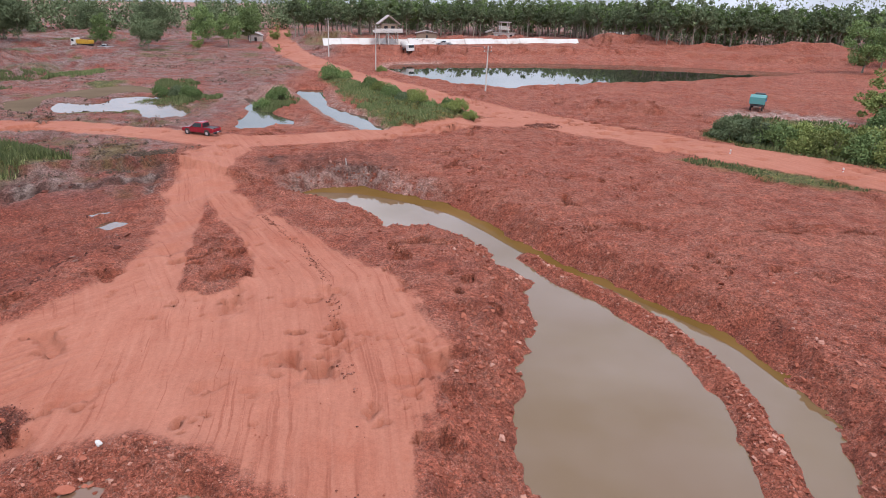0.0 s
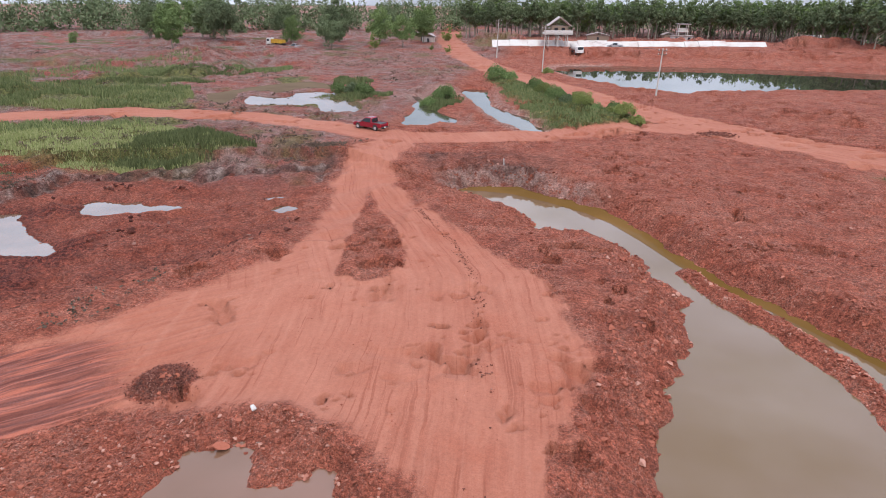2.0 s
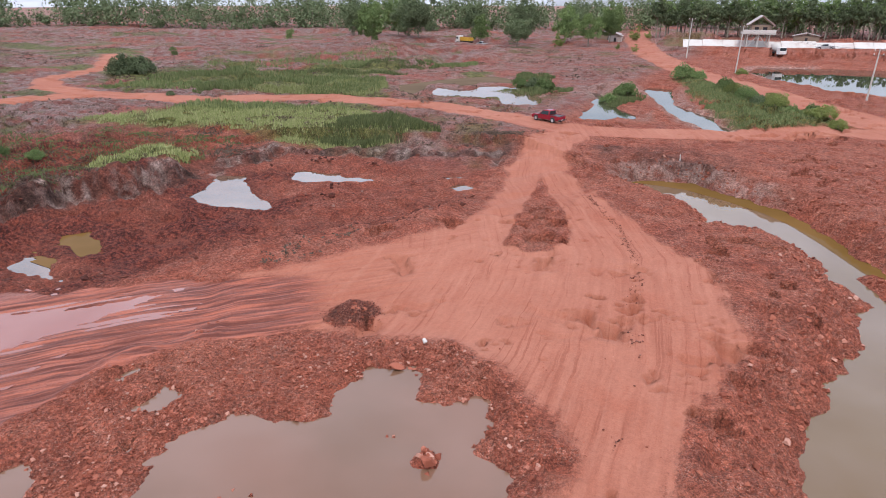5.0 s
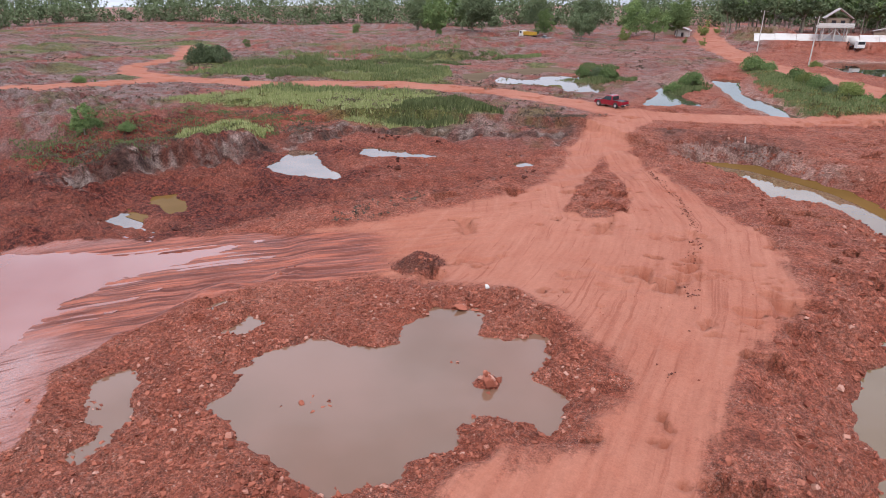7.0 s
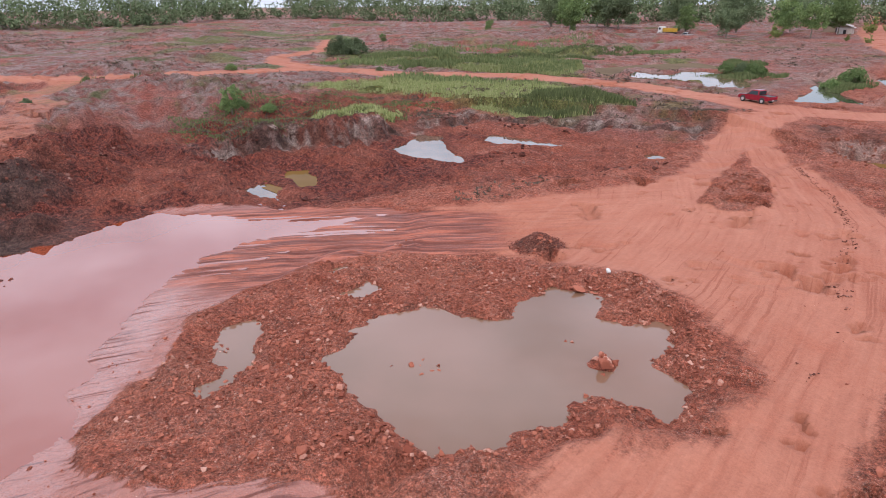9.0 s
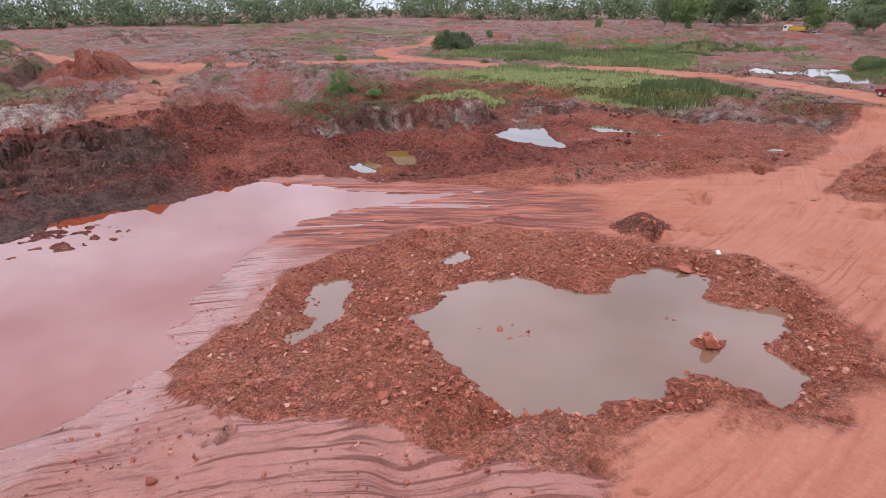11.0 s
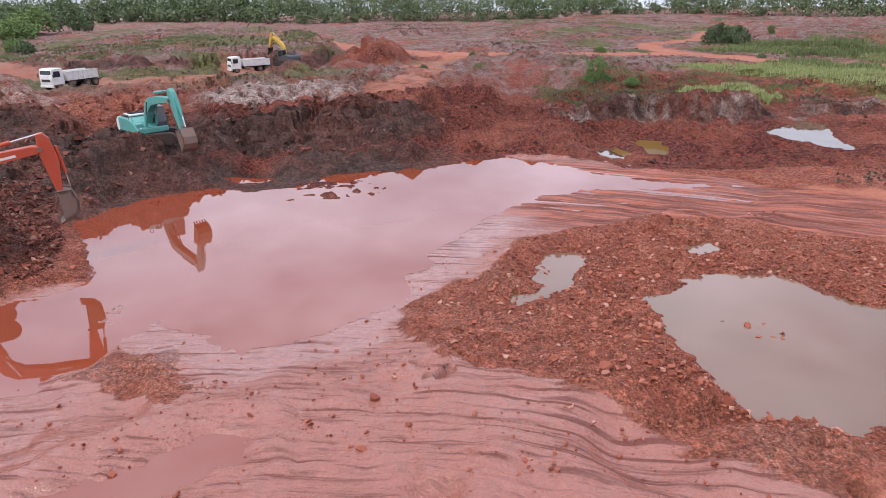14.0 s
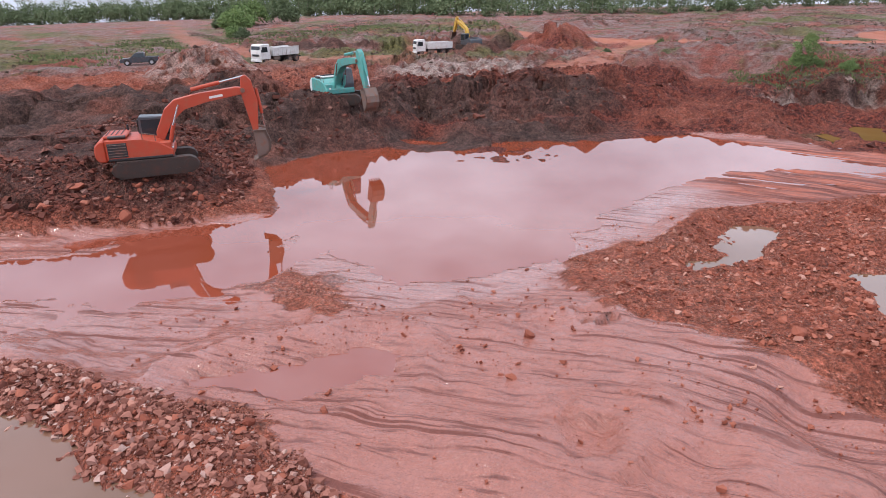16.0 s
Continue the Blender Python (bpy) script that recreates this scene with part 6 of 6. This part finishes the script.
spots += [(-16.4, 23.4, 0.42), (-15.0, 5.0, 0.28), (-16.2, 3.8, 0.24), (-11.1, 17.7, 0.5), (-11.6, 18.3, 0.34), (-11.0, 18.4, 0.28), (-12.4, 9.0, 0.3), (-16, -2.2, 0.26), (-13.5, -2.9, 0.2),
          (-10.5, -14.6, 0.28), (-29.3, -23.5, 0.55), (-28.0, -20.5, 0.42), (-12.9, 8.0, 0.3), (-17.2, 12.0, 0.22), (-16.1, 12.6, 0.2), (-15.8, 11.8, 0.16), (-12.6, 19.9, 0.2), (-13.7, 18.5, 0.14)]
spots += [(-16.4 + rng.normal(0, 0.9), 12.6 + rng.normal(0, 0.6), rng.uniform(0.09, 0.2)) for _ in range(16)]
spots += [(-11.3 + rng.normal(0, 0.5), 18.0 + rng.normal(0, 0.35), rng.uniform(0.12, 0.3)) for _ in range(14)]
for n, (bx, by, r) in enumerate(spots):
    ob = new("boulder", BOULDERS[n % len(BOULDERS)])
    ob.matrix_world = pose(bx, by, ground_at(bx, by) + r * 0.25, rng.uniform(-20, 20), rng.uniform(-20, 20), rng.uniform(0, 360)) @ Matrix.Scale(r, 4)
    tagged(ob, "angular red-brown laterite boulder among rubble", "boulder", "boulders among the rubble")
white_stone = new("white_stone", BOULDERS[3].copy())
white_stone.data.materials.clear()
white_stone.data.materials.append(PALE_WALL)
white_stone.matrix_world = pose(-16.1, 25.8, ground_at(-16.1, 25.8) + 0.12, 10, 5, 40) @ Matrix.Scale(0.24, 4)
tagged(white_stone, "single whitish stone at the edge of the track", "stone")


# ---- plants ----
def trunk_mesh(h, r, lean, limbs, rng2):
    bm = bmesh.new()
    points = [Vector((lean * (k / 4) ** 1.5 + rng2.uniform(-0.12, 0.12) * (k > 0), rng2.uniform(-0.12, 0.12) * (k > 0), h * k / 4)) for k in range(5)]
    points[0].z = -0.4
    for k in range(4):
        tube(points[k], points[k + 1], r * (1 - 0.2 * k), 7, bm, r2=r * (1 - 0.2 * (k + 1)))
    tips = []
    for k in range(limbs):
        a = k * 2.4 + rng2.uniform(0, 0.8)
        start = points[2].lerp(points[4], rng2.uniform(0.1, 0.9))
        out = h * rng2.uniform(0.18, 0.34)
        tip = start + Vector((math.cos(a) * out, math.sin(a) * out, out * rng2.uniform(0.7, 1.3)))
        tube(start, tip, r * 0.38, 5, bm, r2=r * 0.12)
        tips.append(tip)
    return bm, tips, points[4]


def tree(seed, h, bare, crown_r, leaf_mat, leaf=0.32, clumps=34, per=44, limbs=9, tall=1.0):
    """A tree at the origin: trunk with limbs, and a crown of clumps of small leaves with gaps."""
    rng2 = random.Random(seed)
    rn = np.random.default_rng(seed)
    root = new("tree")
    bm, tips, head = trunk_mesh(h * (bare + 0.35 * (1 - bare)), h * 0.017 + 0.05, rng2.uniform(-0.4, 0.4), limbs, rng2)
    part("trunk", bm, BARK, root)
    mid_z = h * (bare + (1 - bare) * 0.52)
    half = h * (1 - bare) * 0.5
    c = [np.array(t) for t in tips]
    while len(c) < clumps:
        u = rn.normal(size=3)
        u /= np.linalg.norm(u)
        k = rn.uniform(0.45, 1.0)
        p = np.array((u[0] * crown_r * k, u[1] * crown_r * k, mid_z + u[2] * half * k * tall))
        if rn.uniform() < 0.9:
            c.append(p + rn.normal(0, crown_r * 0.1, 3))
    c = np.array(c)
    v, f = leaf_quads(c, rn.uniform(0.16, 0.36, len(c)) * crown_r, per, leaf, rn, 0.75)
    me = solid("crown", v, f)
    me.materials.append(leaf_mat)
    crown = new("crown", me)
    crown.parent = root
    return root


def shrub(seed, r, h, leaf_mat, leaf=0.16, clumps=30, per=60):
    """A bush from the ground up: stems and leaf clumps."""
    rn = np.random.default_rng(seed)
    root = new("bush")
    bm = bmesh.new()
    for k in range(7):
        a = rn.uniform(0, 6.28)
        tube((0.05 * math.cos(a), 0.05 * math.sin(a), -0.2), (r * 0.5 * math.cos(a), r * 0.5 * math.sin(a), h * rn.uniform(0.4, 0.75)), 0.035, 5, bm, r2=0.012)
    part("stems", bm, BARK, root)
    u = rn.normal(size=(clumps, 3))
    u /= np.linalg.norm(u, axis=1)[:, None]
    c = np.stack([u[:, 0] * r * 0.75, u[:, 1] * r * 0.75, h * (0.18 + 0.62 * np.abs(u[:, 2]) * rn.uniform(0.5, 1.15, clumps))], 1)
    v, f = leaf_quads(c, rn.uniform(0.22, 0.42, clumps) * r, per, leaf, rn, 0.8)
    v[:, 2] = np.maximum(v[:, 2], 0.02)
    me = solid("foliage", v, f)
    me.materials.append(leaf_mat)
    foliage = new("foliage", me)
    foliage.parent = root
    return root


def plant(model, x, y, size, turn, label, category, group="", sink=0.05):
    """Sets a model, or a copy of it, in place."""
    ob = copy_thing(model, pose(x, y, ground_at(x, y) - sink, 0, 0, turn) @ Matrix.Scale(size, 4))
    return tagged(ob, label, category, group)


def remove(model):
    for o in (*model.children_recursive, model):
        bpy.data.objects.remove(o)


TALL = [tree(300 + n, 16, 0.34, 3.2, LEAF_MID if n % 2 else LEAF_DARK, 0.40, 44, 40, 9, 1.0) for n in range(4)]
BROAD = [tree(320 + n, 10, 0.08, 4.0, LEAF_DARK if n % 2 else LEAF_MID, 0.19, 60, 130, 11, 1.0) for n in range(4)]
YOUNG = [tree(340 + n, 7.5, 0.05, 2.6, LEAF_LIGHT if n else LEAF_MID, 0.17, 40, 110, 9) for n in range(2)]
BUSH = [shrub(360, 1.5, 1.7, LEAF_MID, 0.085, 34, 120), shrub(361, 1.5, 1.8, LEAF_LIGHT, 0.08, 34, 120), shrub(362, 1.4, 1.6, LEAF_DARK, 0.08, 34, 120)]

# the plantation behind the reservoir
r1 = random.Random(5)
front = [(-64, 297), (-40, 312), (-20, 323), (20, 330), (62, 333), (80, 300), (88, 264), (120, 266), (165, 268), (230, 262)]
count = 0
for (ax, ay), (bx, by) in zip(front[:-1], front[1:]):
    steps = max(1, int(math.hypot(bx - ax, by - ay) / 4.6))
    for k in range(steps):
        for row in range(4):
            t = (k + r1.uniform(-0.3, 0.3)) / steps
            x, y = ax + (bx - ax) * t + row * 1.2 + r1.uniform(-1, 1), ay + (by - ay) * t + row * 5.5 + r1.uniform(-1.2, 1.2)
            if count < 290:
                plant(TALL[count % 4], x, y, r1.uniform(0.85, 1.12), r1.uniform(0, 360), "tall slender plantation tree with a bare trunk", "tree", "plantation trees", 0.3)
                count += 1
# single trees along the north-west edge: x, y, size, kind
singles = [(-134, 187, 1.0, "b0"), (-138, 224, 1.35, "b1"), (-148, 232, 1.4, "b3"), (-117, 236, 0.85, "b2"), (-97, 226, 1.0, "b1"), (-103, 240, 1.1, "b3"), (-81, 226, 0.72, "y1"), (-74, 237, 0.95, "b0"),
           (-86, 246, 1.1, "b2"), (-72, 258, 1.0, "b0"), (-66, 272, 0.9, "y1"), (-126, 246, 1.3, "b1"), (-158, 240, 1.4, "b2"), (-168, 236, 1.2, "b0"), (-109, 262, 1.3, "b3"), (-92, 270, 1.25, "b1"),
           (-80, 285, 1.2, "b2"), (-63, 282, 0.5, "y1"), (-152, 214, 0.7, "y0"), (-190, 208, 0.75, "y0"), (-176, 232, 1.2, "b3"), (-186, 246, 1.3, "b1"), (-60, 225, 0.35, "y1"), (-52, 216, 0.4, "y1"),
           (-178, 141, 0.5, "y0"), (-79, 35.2, 0.6, "y0"), (70.5, 106.5, 1.25, "y1"), (75, 99, 1.3, "y1"), (80, 108, 1.2, "y0"), (95, 118, 1.3, "b0"), (120, 190, 1.2, "b2"), (135, 205, 1.2, "b1"), (150, 190, 1.3, "b3")]
for x, y, s, kind in singles:
    model = {"b": BROAD, "y": YOUNG}[kind[0]][int(kind[1])]
    plant(model, x, y, s * (1.25 if kind[0] == "b" else 1.0), r1.uniform(0, 360), "broad leafy green tree at the edge of the site" if kind[0] == "b" else "young light-green tree beside the track", "tree", "trees along the edge", 0.2)
# bushes: x, y, size, kind
bushes = [(-140.5, 97, 2.9, 2), (-136.5, 98.5, 2.5, 2), (-144, 101, 2.2, 0), (-25, 152, 2.0, 0), (-21.5, 149, 1.1, 0), (-15.5, 172, 1.0, 1), (-9.8, 124, 1.35, 0), (-7.2, 121, 1.5, 2), (-4.5, 118, 1.3, 1),
          (-2.2, 115, 1.35, 0), (0.3, 112, 1.25, 1), (2.3, 109.5, 1.2, 1), (4.2, 108, 1.0, 1), (-12.5, 130, 1.2, 1), (-14.5, 135, 1.3, 0), (-5.5, 122, 1.2, 1), (0.8, 115.5, 1.0, 0),
          (41.5, 95, 2.0, 2), (44.2, 93, 2.2, 2), (43, 97.5, 1.9, 2), (46, 90.5, 2.2, 0), (48.5, 88, 2.0, 1), (51, 85.5, 2.2, 1), (53.5, 83, 2.1, 0), (56, 80.5, 2.2, 1), (59, 78.5, 2.2, 0),
          (50, 92, 2.0, 1), (53.5, 89.5, 2.1, 0), (57, 86.5, 2.3, 1), (61, 84, 2.3, 1), (65, 81, 2.4, 0), (64, 90, 2.3, 1), (68, 88, 2.4, 1), (66, 97, 2.6, 0), (62, 75, 2.1, 1), (71, 94, 2.6, 1),
          (-330, -112, 7.0, 0), (-312, -116, 6.0, 2), (-300, -108, 5.5, 0), (-345, -100, 6.5, 2), (-210, -78, 2.5, 0), (-204, -74, 2.2, 2), (-30, 121, 1.5, 0), (-32, 117, 1.2, 0),
          (-47, 124, 1.4, 0), (-50, 126, 1.3, 2), (-53.5, 127, 1.2, 0), (-128, 60, 0.9, 0), (-104, 80, 0.6, 2), (-108, 18, 0.7, 2), (-82, 38, 0.9, 0), (-75, 38.5, 0.7, 0)]
for x, y, s, kind in bushes:
    plant(BUSH[kind], x, y, s, r1.uniform(0, 360), ("dense green bush", "light-green leafy bush", "dark green bush")[kind] + " on red ground", "bush", "bushes", 0.08)


def brush():
    """Dead brush, weeds and clods strewn over the broken fields, joined."""
    rn = np.random.default_rng(31)
    x, y = rn.uniform(-330, -38, 42000), rn.uniform(-110, 215, 42000)
    want = (mask_at(m_field, x, y) > 0.4) & (mask_at(k_road, x, y) < 0.2) & (rn.uniform(0, 1, len(x)) < 0.30 + 1.3 * fbm(x / 16, y / 16, 4, 6)) & (height(x, y) > -0.45)
    x, y = x[want], y[want]
    r = rn.uniform(0.15, 0.55, len(x)) * (1 + np.hypot(x, y) / 400)
    c = np.stack([x, y, height(x, y) + 0.1 * r], 1)
    v, f = leaf_quads(c, r, 7, 0.20, rn, 0.55, 0.2)
    me = solid("dead_brush", v, f)
    me.materials.append(BRUSH)
    tagged(new("dead_brush", me), "dead grey-brown brush on broken red fields", "brush", kind="stuff")


brush()


def bank_brush():
    """Grey dead brush and roots along the lip of the pit and on the bank by the mud pond."""
    rn = np.random.default_rng(36)
    x, y = rn.uniform(-92, -30, 60000), rn.uniform(22, 84, 60000)
    over = mask_at(d_pit, x, y)
    want = (over > 0.2) & (over < 15) & (x < -27) & (mask_at(k_road, x, y) < 0.2) & (height(x, y) > -0.6) & (rn.uniform(0, 1, len(x)) < 0.22 + 1.6 * fbm(x / 6, y / 6, 4, 16))
    x, y = x[want], y[want]
    r = rn.uniform(0.10, 0.38, len(x))
    c = np.stack([x, y, height(x, y) + 0.1 * r], 1)
    v, f = leaf_quads(c, r, 9, 0.11, rn, 0.6, 0.2)
    me = solid("dead_brush", v, f)
    me.materials.append(BRUSH)
    tagged(new("dead_brush", me), "grey dead brush and roots on the pit bank", "brush", kind="stuff")


bank_brush()


def far_woods():
    """The woods round the horizon, one sheet of trees."""
    rn = np.random.default_rng(77)
    line = np.array([(-640, -620), (-590, -440), (-590, -300), (-500, -120), (-430, -20), (-385, 60), (-368, 130), (-372, 208), (-290, 250), (-232, 262), (-180, 292), (-120, 330), (-70, 345)], float)
    line2 = np.array([(-100, 420), (-20, 352), (70, 360), (110, 290), (240, 285), (420, 240)], float)
    pieces_v, pieces_f, trunks = [], [], bmesh.new()
    total = 0
    for path, rows, gap in ((line, 4, 6.0), (line2, 3, 5.5)):
        for (ax, ay), (bx, by) in zip(path[:-1], path[1:]):
            n = int(math.hypot(bx - ax, by - ay) / gap)
            for k in range(n):
                for row in range(rows):
                    t = (k + rn.uniform()) / n
                    nx, ny = -(by - ay), bx - ax
                    ln = math.hypot(nx, ny)
                    away = row * 8 + rn.uniform(0, 7)
                    x, y = ax + (bx - ax) * t + nx / ln * away, ay + (by - ay) * t + ny / ln * away
                    if rn.uniform() < 0.12:
                        continue
                    h = rn.uniform(15, 24) * (0.55 if row == 0 and rn.uniform() < 0.5 else 1.0)
                    r = h * rn.uniform(0.28, 0.42)
                    z = ground_at(x, y)
                    if row == 0:
                        h, r = h * 0.62, h * 0.30
                    c = rn.normal(0, 0.5, (9, 3)) * (r, r, h * 0.40) + (x, y, z + h * 0.45)
                    v, f = leaf_quads(c, rn.uniform(0.4, 0.7, 9) * r, 34, 0.62 if math.hypot(x, y) < 430 else 0.85, rn, 0.9)
                    pieces_v.append(v)
                    pieces_f.append(f + total)
                    total += len(v)
                    if row < 2:
                        tube((x, y, z - 0.3), (x + rn.uniform(-0.4, 0.4), y, z + h * 0.7), 0.18, 4, trunks, r2=0.09)
    me = solid("woods", np.concatenate(pieces_v), np.concatenate(pieces_f))
    me.materials.append(LEAF_DARK)
    woods = tagged(new("woods", me), "distant dark green woods round the site", "woods", kind="stuff")
    part("trunks", trunks, BARK, woods)


far_woods()
for model in TALL + BROAD + YOUNG + BUSH:
    remove(model)


def grass(name, label, shape, n, tall, mat, spread_w=0.05, bend=0.25, keep=None):
    """Blades of grass over an outline, joined."""
    rn = np.random.default_rng(len(label) * 7 + n)
    p = np.array(shape)
    x, y = rn.uniform(p[:, 0].min() - 1, p[:, 0].max() + 1, n), rn.uniform(p[:, 1].min() - 1, p[:, 1].max() + 1, n)
    d = outline(shape, x, y, 5) + 2.0 * fbm(x / 3, y / 3, 3, 9)
    want = (d < 0.3) & (mask_at(k_road, x, y) < 0.3) & (rn.uniform(0, 1, n) < 0.55 + 1.1 * fbm(x / 2.5, y / 2.5, 3, 5))
    x, y = x[want], y[want]
    m = len(x)
    z = height(x, y)
    a = rn.uniform(0, 6.283, m)
    h = tall * rn.uniform(0.5, 1.2, m) * (0.8 + 0.5 * fbm(x / 4, y / 4, 2, 3))
    w = spread_w * rn.uniform(0.7, 1.6, m)
    dx, dy = np.cos(a), np.sin(a)
    lean = bend * h
    b = rn.uniform(0, 6.283, m)
    foot1 = np.stack([x - dx * w, y - dy * w, z - 0.05], 1)
    foot2 = np.stack([x + dx * w, y + dy * w, z - 0.05], 1)
    mid2 = np.stack([x + dx * w * 0.8 + np.cos(b) * lean * 0.35, y + dy * w * 0.8 + np.sin(b) * lean * 0.35, z + h * 0.65], 1)
    tip = np.stack([x + np.cos(b) * lean, y + np.sin(b) * lean, z + h], 1)
    verts = np.stack([foot1, foot2, mid2, tip], 1).reshape(-1, 3)
    me = solid(name, verts, np.arange(len(verts)).reshape(-1, 4))
    me.materials.append(mat)
    tagged(new(name, me), label, "grass", kind="stuff")


grass("tall_grass", "tall pale seeding grass on the terrace", GRASS_TOP, 120000, 0.6, GRASS_LIGHT, 0.03)
grass("reeds", "dark green reeds at the terrace end", [(-57, 66), (-56, 75), (-50, 78), (-43.5, 74), (-46.5, 69.8), (-51.5, 66)], 26000, 1.2, GRASS_DARK, 0.04)
grass("reeds", "dark green reeds behind the pale grass", [(-88, 66), (-89, 73), (-69, 83), (-62, 80), (-72, 74)], 16000, 1.1, GRASS_DARK, 0.045)
grass("weeds", "low grey-green weeds on the bank top", [(-86, 30), (-88, 44), (-84, 54), (-64, 58), (-62, 46), (-64, 34), (-72, 26)], 42000, 0.35, GRASS_DARK, 0.045)
grass("tall_grass", "pale green grass tuft on the bank", GRASS_LOW, 14000, 0.6, GRASS_LIGHT, 0.035)
grass("tall_grass", "pale grass beyond the side road", GRASS_BACK, 42000, 0.8, GRASS_LIGHT, 0.05)
grass("reeds", "dark green reeds beyond the side road", [(-100, 108), (-86, 122), (-80, 116), (-88, 104)], 12000, 1.3, GRASS_DARK, 0.06)
grass("weeds", "low green weeds on the bank between ponds", ISLAND, 70000, 0.5, GRASS_DARK, 0.06)
grass("weeds", "green weeds along the road verge", [(29, 81), (37.3, 73), (44.7, 68), (48, 70), (40.2, 75.5), (31.6, 82.5)], 9000, 0.45, GRASS_DARK, 0.07)
grass("weeds", "weeds under the roadside bushes", [(38, 96), (41, 89), (47, 82), (56, 77), (80, 90), (66, 106), (52, 112)], 16000, 0.7, GRASS_DARK, 0.10)
for hedge in ([(-128, 80), (-121, 90), (-98, 94), (-97, 90), (-112, 84)], [(-122, 100), (-110, 110), (-92, 118), (-90, 114), (-108, 104)], [(-116, 118), (-108, 128), (-86, 136), (-85, 131), (-104, 122)], [(-112, 134), (-108, 145), (-85, 150), (-86, 144)],
              [(-138, 30), (-133, 50), (-126, 66), (-122, 66), (-129, 46), (-133, 30)], [(-56, 118), (-52, 130), (-42, 124), (-46, 118)], [(-33, 114), (-31, 124), (-27, 122), (-29, 112)]):
    grass("weeds", "low green weeds in rows on the far ground", hedge, 14000, 0.8, GRASS_DARK, 0.075)
x0 = [(-200, -100), (-200, -60), (-120, -40), (-120, -75)]
grass("weeds", "thin weeds on the broken ground", x0, 9000, 0.5, GRASS_DARK, 0.16)
for hedge in ([(-119.9, 87.1), (-116.0, 98.3), (-101.8, 115.6), (-107.1, 121.7), (-123.1, 104.5), (-129.5, 94.3)], [(-133.3, 114.9), (-123.3, 134.4), (-110.6, 165.2), (-118.4, 177.0), (-135.0, 147.4), (-140.7, 121.4)], [(-111.2, 129.3), (-104.9, 137.1), (-103.8, 154.9), (-108.8, 162.5), (-114.7, 150.0), (-119.3, 139.0)], [(-102.8, 84.5), (-95.5, 91.6), (-98.3, 97.7), (-102.3, 97.6), (-108.2, 89.1)], [(-82.8, 93.5), (-75.8, 98.5), (-76.0, 107.2), (-80.4, 113.5), (-86.7, 98.1)], [(-87.3, 144.8), (-79.3, 156.7), (-83.0, 164.1), (-92.6, 153.7)], [(-57.3, 134.7), (-50.5, 135.6), (-54.7, 146.7), (-60.4, 142.0)]):
    grass("weeds", "dense green weeds on low earth rows", hedge, 13000, 0.95, GRASS_DARK, 0.085)
for strip in ([(-170, -60), (-230, -40), (-230, -20), (-160, -36)], [(-140, -85), (-200, -110), (-210, -92), (-146, -68)], [(-160, -20), (-240, 0), (-236, 14), (-156, -6)], [(-95, -62), (-120, -90), (-130, -84), (-100, -54)]):
    grass("weeds", "straggling green weeds among dry scrub", strip, 8000, 0.55, GRASS_DARK, 0.12)
